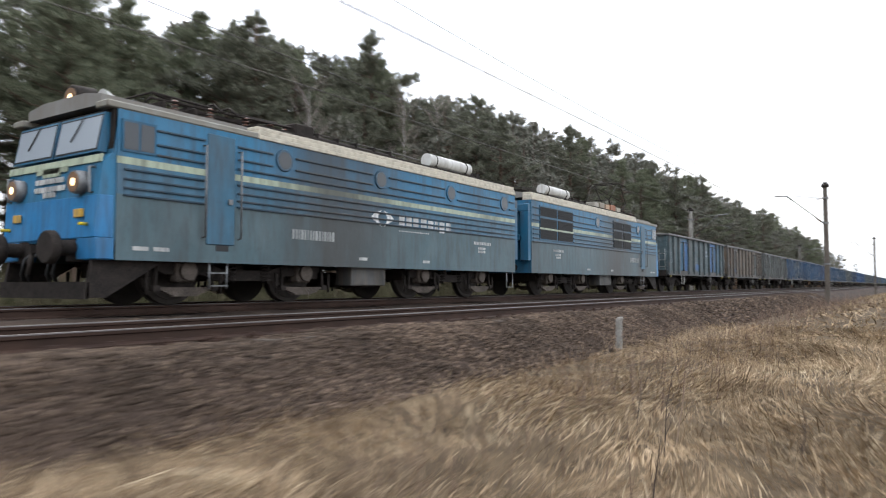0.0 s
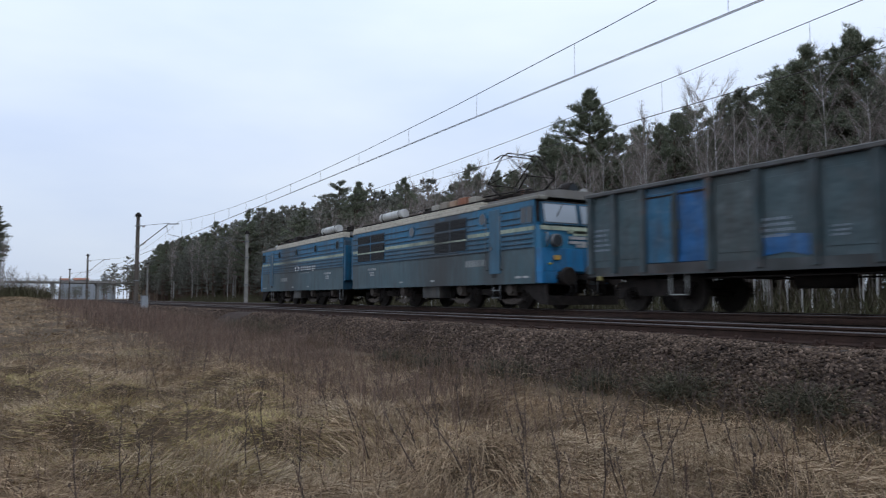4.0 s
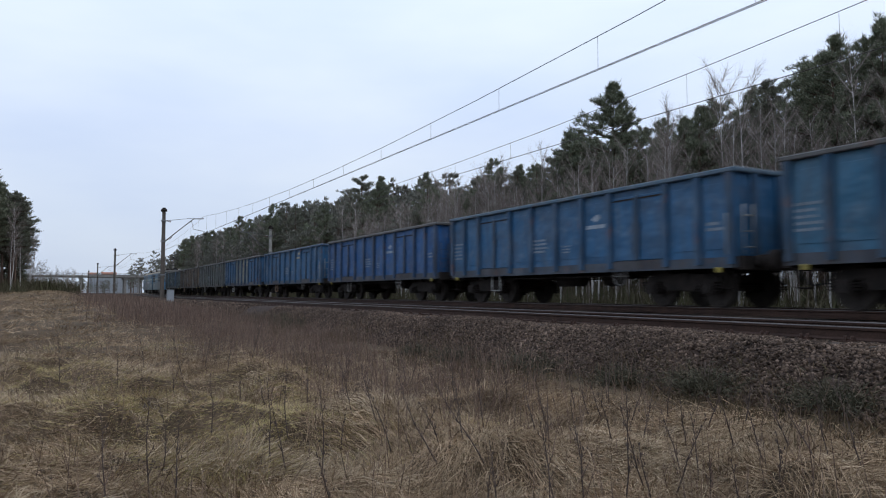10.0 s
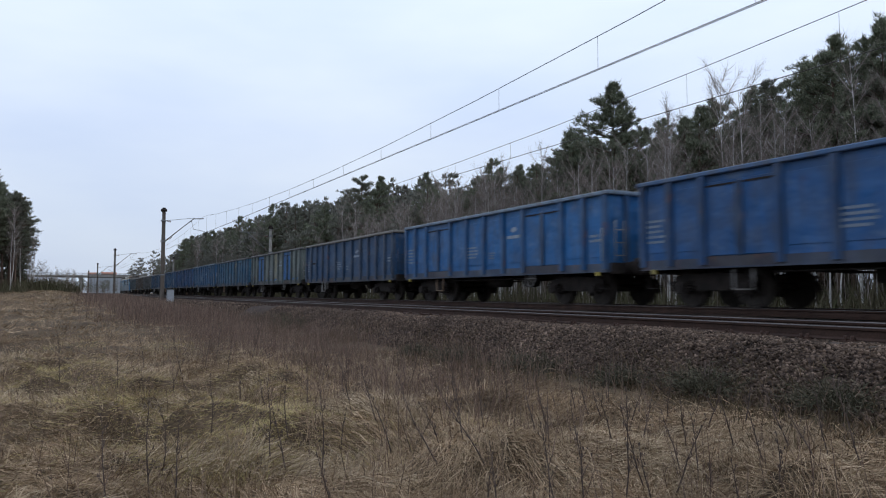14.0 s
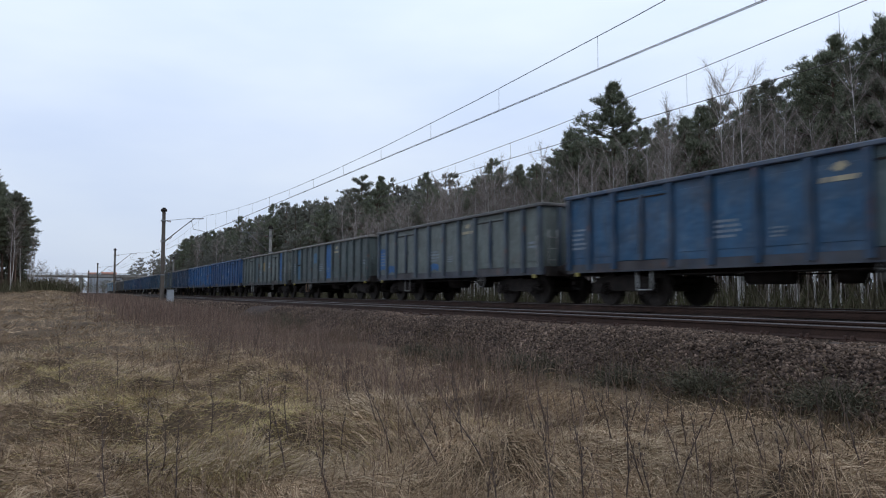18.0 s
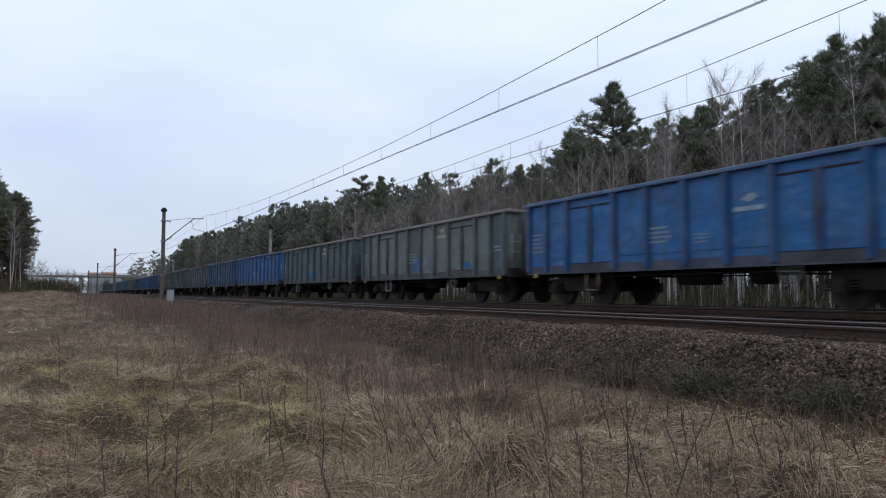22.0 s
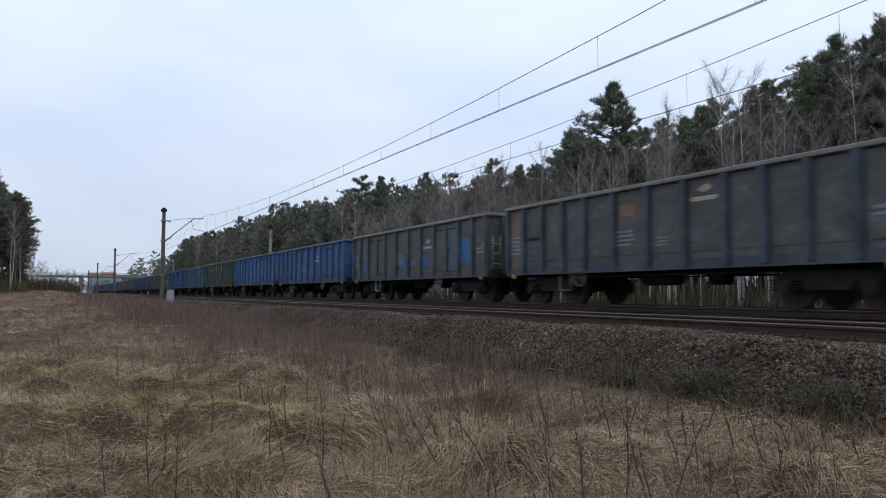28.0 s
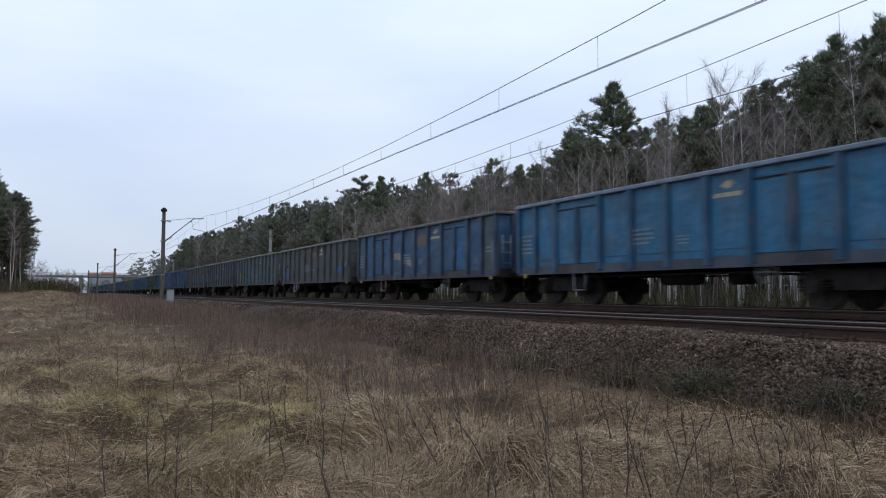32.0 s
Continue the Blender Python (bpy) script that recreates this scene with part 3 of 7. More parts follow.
def build_wagon(name, bays, doors, flap):
    """An open coal wagon; the origin is the leading end of the body, on rail level."""
    rng = random.Random(7)
    w = thing(name, "", "wagon")
    edge = BAY_EDGES
    fl = bmesh.new()
    box(fl, 0.06, WL - 0.06, -HW + 0.05, HW - 0.05, 1.16, 1.24)
    part("floor", fl, M_UNDER, w)
    for s in (-1, 1):
        a, b = sorted((s * HW, s * (HW - 0.045)))
        rim = bmesh.new()
        box(rim, -0.03, WL + 0.03, *sorted((s * (HW - 0.06), s * (HW + 0.115))), TOP, TOP + 0.11)
        part("top_rim", bevelled(rim, 0.02), M_RIM, w)
        sl = bmesh.new()
        box(sl, 0, WL, *sorted((s * (HW - 0.08), s * (HW + 0.03))), SILL + 0.02, 1.14)
        box(sl, 0, WL, *sorted((s * (HW - 0.02), s * (HW + 0.06))), SILL, SILL + 0.03)
        part("side_sill", sl, M_POST, w)
        if s > 0:
            # the side turned to the forest: one ribbed sheet
            sw = bmesh.new()
            box(sw, 0, WL, a, b, 1.145, TOP)
            for i in range(bays + 1):
                x = min(max(edge[i], 0.055), WL - 0.055)
                box(sw, x - 0.05, x + 0.05, HW + 0.002, HW + 0.085, 0.98, TOP)
            part("side_wall", sw, M_BODY, w)["bay"] = -1
            continue
        for i in range(bays):
            if i in doors:
                continue
            pb = bmesh.new()
            box(pb, edge[i], edge[i + 1], a, b, 1.14, TOP)
            # pressed panel, slightly dished
            c0, c1 = sorted((s * (HW + 0.004), s * (HW + 0.014)))
            bevelled(box(pb, edge[i] + 0.14, edge[i + 1] - 0.14, c0, c1, 1.32, TOP - 0.2), 0.004)
            o = part("side_panel", pb, M_BODY, w)
            o["bay"] = i
        for i in doors:
            d = bmesh.new()
            bevelled(box(d, edge[i] + 0.03, edge[i + 1] - 0.03, *sorted((s * (HW + 0.012), s * (HW - 0.03))), 1.18, TOP - 0.16), 0.012)
            o = part("door_leaf", d, M_BODY, w)
            o["bay"] = i
            g = bmesh.new()
            box(g, edge[i] + 0.1, edge[i + 1] - 0.1, *sorted((s * (HW + 0.014), s * (HW + 0.03))), TOP - 0.26, TOP - 0.22)
            part("door_bar", g, M_UNDER, o)
            lt = bmesh.new()
            e = edge[i + 1] - 0.1 if i % 2 == doors[0] % 2 else edge[i] + 0.1
            box(lt, e - 0.04, e + 0.04, *sorted((s * (HW + 0.012), s * (HW + 0.05))), 1.95, 2.15)
            tube(lt, (e, s * (HW + 0.05), 1.35), (e, s * (HW + 0.05), 2.6), 0.012, seg=6)
            part("door_latch", lt, M_POST, o)
        for i in doors[::2]:
            o = part("door_header", box(bmesh.new(), edge[i], edge[i + 2], a, b, TOP - 0.16, TOP), M_BODY, w)
            o["bay"] = i
            th = box(bmesh.new(), edge[i], edge[i + 2], *sorted((s * (HW + 0.04), s * (HW + 0.031))), 0.94, 1.17)
            o = part("door_sill", th, M_POST, w, "rust-stained sill below the doors")
            o["bay"] = -3
        for i in doors[1::2]:
            x = edge[i]
            part("door_stile", bevelled(box(bmesh.new(), x - 0.07, x + 0.07, *sorted((s * (HW + 0.013), s * (HW + 0.075))), 1.16, TOP - 0.2), 0.012), M_POST, w)
        for i in range(bays + 1):
            if i - 1 in doors and i in doors:
                continue
            x = min(max(edge[i], 0.095), WL - 0.095)
            p = bmesh.new()
            outline = [(x - 0.095, s * HW), (x - 0.07, s * (HW + 0.11)), (x + 0.07, s * (HW + 0.11)), (x + 0.095, s * HW)]
            v0 = [p.verts.new((q, y, 0.98)) for q, y in outline]
            v1 = [p.verts.new((q, y, TOP)) for q, y in outline]
            p.faces.new(v0)
            p.faces.new(v1)
            for j in range(4):
                k = (j + 1) % 4
                p.faces.new((v0[j], v0[k], v1[k], v1[j]))
            part("side_post", p, M_POST, w)
        # markings
        mk = bmesh.new()
        f = s * (HW + 0.022)
        bars(mk, 0.22, f, 2.15, 5, 0.6, 0.06, 0.13, rng)
        tagged(part("stencilled_data", mk, M_MARK, w, "faded white stencilled lettering"), kind="stuff")
        mk = bmesh.new()
        x = edge[5] + 0.2
        bars(mk, x - 0.1, f, 1.98, 4, 0.68, 0.06, 0.115, rng)
        tagged(part("stencilled_data", mk, M_MARK, w, "faded white stencilled lettering"), kind="stuff")
        mk = bmesh.new()
        bars(mk, edge[6] + 0.3, f, 1.72, 3, 0.36, 0.04, 0.085, rng)
        tagged(part("stencilled_data", mk, M_MARK, w, "small worn data panel"), kind="stuff")
        mk = bmesh.new()
        bars(mk, WL - 0.75, f, 1.95, 2, 0.45, 0.07, 0.13, rng)
        tagged(part("stencilled_data", mk, M_MARK, w, "faded white stencilled lettering"), kind="stuff")
        lg = bmesh.new()
        x = edge[7] + 0.25
        prism(lg, [(x + 0.14, 2.38), (x + 0.34, 2.3), (x + 0.54, 2.4), (x + 0.44, 2.5), (x + 0.3, 2.48)], f - 0.003, f + 0.003)
        prism(lg, [(x - 0.08, 2.12), (x + 0.68, 2.12), (x + 0.72, 2.22), (x - 0.04, 2.22)], f - 0.003, f + 0.003)
        part("emblem", lg, M_MARK, w)
        # steps, handles and grease plates
        st = bmesh.new()
        x = 2.75
        pipe(st, [(x, s * 1.42, 0.9), (x, s * 1.42, 0.42), (x + 0.5, s * 1.42, 0.42), (x + 0.5, s * 1.42, 0.9)], 0.028, 6)
        part("step_loop", st, M_RIM, w, "worn white steel step loop")
        for x in (0.42, WL - 0.42):
            yb = bmesh.new()
            bevelled(box(yb, x - 0.07, x + 0.07, *sorted((s * (HW + 0.0), s * (HW + 0.07))), 0.80, 0.92), 0.01)
            part("tow_bracket", yb, M_MARK, w, "yellow bracket")
        hr = bmesh.new()
        pipe(hr, [(WL - 0.12, s * (HW + 0.04), 1.2), (WL - 0.12, s * (HW + 0.14), 1.2), (WL - 0.12, s * (HW + 0.14), 2.1), (WL - 0.12, s * (HW + 0.04), 2.1)], 0.018, 5)
        part("grab_rail", hr, M_POST, w)
        hw = bmesh.new()
        x = 3.7 if flap else 9.15
        ring(hw, (x, s * (HW + 0.02), 0.78), 0.24, 0.022)
        for q in range(3):
            c = math.pi * q / 3
            tube(hw, (x - 0.24 * math.cos(c), s * (HW + 0.02), 0.78 - 0.24 * math.sin(c)), (x + 0.24 * math.cos(c), s * (HW + 0.02), 0.78 + 0.24 * math.sin(c)), 0.014, seg=5)
        part("handwheel", hw, M_RIM, w, "pale spoked handwheel")
        if flap:
            fb = bmesh.new()
            bevelled(box(fb, edge[1] + 0.15, edge[2] - 0.12, *sorted((s * (HW + 0.01), s * (HW + 0.04))), 1.98, 2.08), 0.01)
            part("flap_hinge", fb, M_UNDER, w)
    for e, s in ((0, -1), (WL, 1)):
        ew = bmesh.new()
        a, b = sorted((e, e - s * 0.05))
        box(ew, a, b, -HW + 0.05, HW - 0.05, 1.14, TOP)
        o = part("end_wall", ew, M_BODY, w)
        o["bay"] = -1
        for y in (-0.85, 0.0, 0.85):
            rb = bmesh.new()
            box(rb, *sorted((e, e + s * 0.09)), y - 0.07, y + 0.07, 0.95, TOP)
            part("end_post", rb, M_POST, w)
        rm = bmesh.new()
        box(rm, *sorted((e - s * 0.06, e + s * 0.1)), -HW - 0.09, HW + 0.09, TOP + 0.004, TOP + 0.114)
        part("end_rim", bevelled(rm, 0.02), M_RIM, w)
        hs = bmesh.new()
        box(hs, *sorted((e - s * 0.06, e + s * 0.14)), -1.38, 1.38, 0.86, 1.16)
        part("headstock", hs, M_UNDER, w)
        for y in (-0.875, 0.875):
            bf = bmesh.new()
            tube(bf, (e + s * 0.14, y, 1.05), (e + s * 0.5, y, 1.05), 0.10, seg=12)
            tube(bf, (e + s * 0.14, y, 1.05), (e + s * 0.30, y, 1.05), 0.14, seg=12)
            tube(bf, (e + s * 0.5, y, 1.05), (e + s * 0.61, y, 1.05), 0.24, 0.23, seg=16)
            part("buffer", bf, M_UNDER, w)
        ck = bmesh.new()
        box(ck, *sorted((e + s * 0.14, e + s * 0.45)), -0.05, 0.05, 0.98, 1.12)
        tube(ck, (e + s * 0.42, -0.06, 1.0), (e + s * 0.62, -0.06, 0.9), 0.03, seg=6)
        tube(ck, (e + s * 0.42, 0.06, 1.0), (e + s * 0.62, 0.06, 0.9), 0.03, seg=6)
        part("screw_coupling", ck, M_UNDER, w)
        ho = bmesh.new()
        pipe(ho, [(e + s * 0.14, 0.4, 0.9), (e + s * 0.3, 0.4, 0.7), (e + s * 0.45, 0.38, 0.55), (e + s * 0.6, 0.34, 0.52)], 0.025, 6)
        part("brake_hose", ho, M_RUBBER, w)
        for y in (-1.2, 1.2):
            ld = bmesh.new()
            for q in (y - 0.16, y + 0.16):
                tube(ld, (e + s * 0.16, q, 1.2), (e + s * 0.16, q, 2.3), 0.016, seg=5)
            for z in (1.35, 1.7, 2.05):
                tube(ld, (e + s * 0.16, y - 0.16, z), (e + s * 0.16, y + 0.16, z), 0.014, seg=5)
            part("end_ladder", ld, M_POST, w)
            cs = bmesh.new()
            pipe(cs, [(e - s * 0.1, y * 1.12, 0.86), (e - s * 0.1, y * 1.12, 0.45), (e - s * 0.42, y * 1.12, 0.45), (e - s * 0.42, y * 1.12, 0.86)], 0.02, 5)
            part("corner_step", cs, M_UNDER, w)
    uf = bmesh.new()
    for y in (-0.3, 0.2):
        box(uf, 0.1, WL - 0.1, y, y + 0.1, 0.82, 1.14)
    for i in range(1, bays):
        box(uf, edge[i] - 0.05, edge[i] + 0.05, -HW + 0.08, HW - 0.08, 0.98, 1.13)
    part("underframe", uf, M_UNDER, w)
    tk = bmesh.new()
    tube(tk, (5.4, -0.55, 0.72), (6.6, -0.55, 0.72), 0.19, seg=14)
    part("air_reservoir", tk, M_UNDER, w)
    cy = bmesh.new()
    tube(cy, (7.5, -0.4, 0.75), (8.0, -0.4, 0.75), 0.22, seg=14)
    part("brake_cylinder", cy, M_UNDER, w)
    rd = bmesh.new()
    for y in (-1.25, 1.25):
        tube(rd, (3.6, y, 0.80), (9.2, y, 0.80), 0.02, seg=5)
    for x in (4.6, 8.4):
        tube(rd, (x, -1.3, 0.78), (x, 1.3, 0.78), 0.03, seg=5)
    part("brake_rod", rd, M_UNDER, w)
    for x in (1.9, WL - 1.9):
        wagon_bogie(w, x)
    return w


BLUE, DEEP, MID, TEAL = (0.008, 0.102, 0.275), (0.006, 0.072, 0.210), (0.014, 0.090, 0.195), (0.022, 0.108, 0.19)
NAVY, GREY, PALE, BEIGE = (0.010, 0.052, 0.125), (0.060, 0.078, 0.078), (0.125, 0.148, 0.135), (0.22, 0.21, 0.145)
BROWN, SLATE, GREEN, DUSK, YELLOW = (0.125, 0.086, 0.055), (0.050, 0.084, 0.093), (0.026, 0.058, 0.038), (0.058, 0.057, 0.052), (0.30, 0.20, 0.05)
LIGHT, DARK = (0.16, 0.25, 0.36), (0.05, 0.048, 0.046)
GOLD, WHITE, DUST = (0.29, 0.25, 0.165), (0.22, 0.26, 0.30), (0.15, 0.138, 0.118)
# type, body, rim, posts, markings, label, other colours by bay
TRAIN = [
    (0, SLATE, DARK, SLATE, WHITE, "grey-teal open coal wagon with bright blue doors", {3: BLUE, 8: BLUE, 9: MID, 2: TEAL, 4: GREY, 10: TEAL}),
    (0, BROWN, DARK, DUSK, GOLD, "rust-brown open coal wagon", {2: DUSK, 9: GREY}),
    (0, (0.085, 0.10, 0.094), DARK, DUSK, GOLD, "dull grey open coal wagon", {}),
    (0, MID, DARK, NAVY, GOLD, "open coal wagon with blue and beige panels", {4: PALE, 5: PALE, 6: BEIGE, 7: PALE}),
    (0, MID, MID, MID, GOLD, "light blue open coal wagon with gold emblem", {}),
    (0, DEEP, DARK, NAVY, WHITE, "deep blue open coal wagon", {}),
    (0, MID, TEAL, MID, WHITE, "blue open coal wagon with worn doors", {}),
    (0, TEAL, DARK, NAVY, GOLD, "grimy blue open coal wagon with rusty sills", {7: SLATE}),
    (0, PALE, DARK, SLATE, WHITE, "pale beige open coal wagon with bright blue doors", {2: BLUE, 3: BLUE, 8: BLUE, 9: BLUE, 6: BEIGE}),
    (1, NAVY, GREY, NAVY, WHITE, "dark blue ribbed coal wagon with a grey top rim", {}),
    (0, BLUE, LIGHT, BLUE, WHITE, "bright blue open coal wagon with a pale rim", {}),
    (0, DEEP, BLUE, DEEP, WHITE, "bright blue open coal wagon with white lettering", {}),
    (0, PALE, GREY, SLATE, WHITE, "pale grey open coal wagon with blue patches", {10: BLUE, 4: SLATE}),
    (1, (0.070, 0.090, 0.086), GREY, SLATE, GOLD, "grey-green ribbed coal wagon with one blue panel", {6: BLUE, 1: TEAL}),
    (0, (0.112, 0.132, 0.120), DARK, NAVY, GOLD, "grey-green open coal wagon with flaking blue patches", {}),
    (0, (0.016, 0.074, 0.150), NAVY, NAVY, GOLD, "weathered dull blue open coal wagon", {8: SLATE}),
    (0, BLUE, DEEP, DEEP, WHITE, "bright blue open coal wagon", {}),
    (0, SLATE, GREY, SLATE, GOLD, "grey-teal open coal wagon with gold emblem", {4: SLATE}),
    (0, PALE, GREY, SLATE, GOLD, "pale grey-green open coal wagon with gold emblem", {0: SLATE, 11: SLATE, 5: GREY}),
    (0, BLUE, BLUE, DEEP, WHITE, "bright blue open coal wagon", {}),
    (0, TEAL, TEAL, TEAL, GOLD, "teal-blue open coal wagon with gold emblem", {}),
    (0, GREEN, BROWN, GREEN, GOLD, "dark green open coal wagon with worn pale lettering", {}),
    (0, BLUE, DEEP, DEEP, WHITE, "bright blue open coal wagon", {}),
    (0, DEEP, DEEP, DEEP, WHITE, "bright blue open coal wagon with dense lettering", {}),
    (0, DUSK, GREY, SLATE, WHITE, "grey open coal wagon with flaking blue patches", {1: GREY, 9: SLATE}),
    (1, DUSK, GREY, NAVY, GOLD, "grey-brown ribbed coal wagon with orange marks", {0: BROWN}),
    (1, (0.055, 0.082, 0.088), GREY, SLATE, GOLD, "grey-teal ribbed coal wagon with a yellow patch", {}),
    (1, DUSK, GREY, SLATE, GOLD, "grey ribbed coal wagon with one blue panel", {}),
    (0, (0.020, 0.072, 0.150), DUSK, NAVY, GOLD, "stained blue open coal wagon", {0: SLATE, 1: MID, 9: MID, 11: SLATE}),
    (0, (0.014, 0.118, 0.225), LIGHT, MID, GOLD, "teal-blue open coal wagon with gold emblem", {}),
    (0, BLUE, DEEP, DEEP, WHITE, "bright blue open coal wagon", {}),
    (0, DUSK, GREY, SLATE, WHITE, "grey open coal wagon", {}),
    (0, MID, DARK, NAVY, WHITE, "blue open coal wagon", {}),
    (0, BROWN, DARK, DUSK, GOLD, "rust-brown open coal wagon", {}),
    (1, NAVY, GREY, NAVY, WHITE, "dark blue ribbed coal wagon", {}),
    (0, TEAL, DARK, NAVY, GOLD, "grimy blue open coal wagon", {}),
]
# flaking or freshly painted patches: wagon, from x, to x, from z, to z, colour
PATCHES = [(26, 1.2, 2.0, 1.25, 2.0, YELLOW), (27, 1.2, 2.0, 1.2, 2.1, BLUE), (0, 5.28, 6.3, 1.2, 1.6, BLUE), (1, 2.3, 2.9, 1.25, 1.5, NAVY), (3, 6.6, 7.2, 2.35, 2.6, BROWN), (8, 0.3, 0.9, 1.2, 1.4, NAVY), (12, 3.4, 3.9, 1.6, 2.2, SLATE), (12, 10.8, 11.5, 1.2, 1.9, BLUE), (12, 6.5, 6.9, 1.9, 2.5, YELLOW),
           (13, 4.3, 5.0, 2.0, 2.6, TEAL), (17, 5.27, 6.3, 1.2, 1.6, BLUE), (14, 0.12, 0.86, 1.35, 2.3, BLUE), (14, 1.1, 1.85, 1.2, 1.5, BLUE), (14, 5.28, 5.9, 1.2, 1.46, BLUE), (8, 4.1, 5.1, 1.15, 1.22, BLUE), (8, 5.3, 6.3, 1.15, 1.22, BLUE), (8, 6.55, 7.5, 1.15, 1.24, BLUE), (8, 10.95, 11.7, 1.15, 1.25, BLUE), (8, 11.95, 12.6, 1.15, 1.27, BLUE), (18, 5.6, 6.32, 1.2, 1.72, BLUE), (18, 9.8, 10.4, 1.2, 1.45, BLUE), (20, 6.5, 7.0, 1.2, 1.5, SLATE), (24, 1.3, 2.0, 1.3, 1.7, BLUE), (24, 3.4, 4.1, 1.25, 1.6, TEAL), (24, 5.5, 6.1, 1.3, 1.7, BLUE), (24, 7.6, 8.2, 1.4, 1.75, BLUE), (24, 10.8, 11.6, 1.4, 2.3, BLUE),
           (25, 0.3, 0.8, 2.0, 2.6, BROWN), (25, 0.4, 0.95, 1.75, 1.9, BLUE), (25, 5.4, 5.95, 2.3, 2.65, (0.20, 0.085, 0.03)), (25, 7.5, 8.0, 1.5, 1.9, SLATE), (26, 3.1, 3.65, 1.3, 1.65, BLUE), (26, 6.5, 6.75, 1.5, 2.1, NAVY), (26, 8.85, 9.05, 1.7, 2.3, NAVY), (26, 10.3, 10.6, 1.9, 2.2, MID), (27, 6.5, 7.2, 2.4, 2.65, (0.20, 0.085, 0.03)), (27, 10.9, 11.6, 1.4, 1.7, BLUE), (28, 6.62, 7.4, 2.25, 2.7, BROWN), (28, 5.6, 6.0, 1.45, 1.75, GOLD), (28, 4.25, 4.9, 1.75, 2.05, GOLD), (28, 9.8, 10.3, 1.5, 2.2, BLUE), (21, 1.4, 3.6, 2.4, 2.62, GOLD), (21, 4.6, 6.4, 2.4, 2.62, GOLD), (21, 4.5, 5.1, 1.5, 2.1, PALE), (21, 7.5, 8.1, 2.3, 2.6, GOLD)]
masters = [build_wagon("open_wagon", 12, (2, 3, 8, 9), False), build_wagon("open_wagon", 12, (), True)]
wagons = []
for k, (kind, body, rim, posts, marks, label, odd) in enumerate(TRAIN):
    w = copy_thing(masters[kind], Matrix.Identity(4))
    tagged(w, label, "freight wagon", "coal wagons of the train")
    wagons.append((w, 31.5 + PITCH * k))
    for o in w.children_recursive:
        base = o.name.split(".")[0]
        if base in ("side_panel", "side_wall", "door_leaf", "end_wall", "door_header"):
            c = odd.get(o["bay"], body)
        elif base in ("grab_rail", "end_ladder") and k % 2 == 0:
            c = (0.24, 0.24, 0.225)
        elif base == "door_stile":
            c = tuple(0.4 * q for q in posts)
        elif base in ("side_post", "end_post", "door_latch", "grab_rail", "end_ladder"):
            # posts darker than their paint: the shade on their flanks is in the colour
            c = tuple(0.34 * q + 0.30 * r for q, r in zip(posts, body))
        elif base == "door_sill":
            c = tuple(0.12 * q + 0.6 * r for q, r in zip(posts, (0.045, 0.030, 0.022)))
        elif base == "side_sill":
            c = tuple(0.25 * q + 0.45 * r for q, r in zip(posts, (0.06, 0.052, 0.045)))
        elif base in ("top_rim", "end_rim"):
            c = DUST if rim == GREY else tuple(0.6 * q + 0.03 for q in rim)
        elif base == "handwheel":
            c = (0.10, 0.095, 0.09)
        elif base == "step_loop":
            c = ((0.34, 0.34, 0.32), (0.22, 0.12, 0.06), (0.16, 0.15, 0.14))[k % 3]
        elif base == "tow_bracket":
            c = (0.34, 0.27, 0.05)
        elif base == "emblem":
            c = tuple(1.25 * q for q in marks)
        else:
            c = WHITE
        if base == "emblem" and marks == GOLD:
            o.location.z += 0.36
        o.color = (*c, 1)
        if base == "wheelset":
            wheelsets.append(o)
    for n, x0, x1, z0, z1, c in PATCHES:
        if n == k:
            f = -(HW + 0.018)
            outline = [(x0, z0), ((x0 + x1) / 2, z0 + 0.07), (x1, z0 - 0.03), (x1 + 0.04, (z0 + z1) / 2), (x1 - 0.02, z1), ((2 * x0 + x1) / 3, z1 + 0.05), (x0 - 0.03, z1 - 0.02), (x0 + 0.03, (z0 + z1) / 2)]
            part("paint_patch", prism(bmesh.new(), outline, f - 0.002, f + 0.002), M_BODY, w, "", c)
for w in masters:
    for o in (*w.children_recursive, w):
        if o in wheelsets:
            wheelsets.remove(o)
        bpy.data.objects.remove(o)


# ---- electric locomotive, two like sections back to back ----
L_BLUE, L_DEEP, L_GREY, L_CREAM, L_ROOF = (0.014, 0.145, 0.265), (0.012, 0.17, 0.37), (0.060, 0.106, 0.122), (0.36, 0.41, 0.30), (0.50, 0.45, 0.36)
LEN, LH, LB, LT = 14.2, 1.55, 0.78, 3.30


def band_panel(bm, x0, x1, s, z0, z1, proud=0.0, thick=0.03):
    a, b = sorted((s * (LH + proud), s * (LH + proud - thick)))
    return box(bm, x0, x1, a, b, z0, z1)


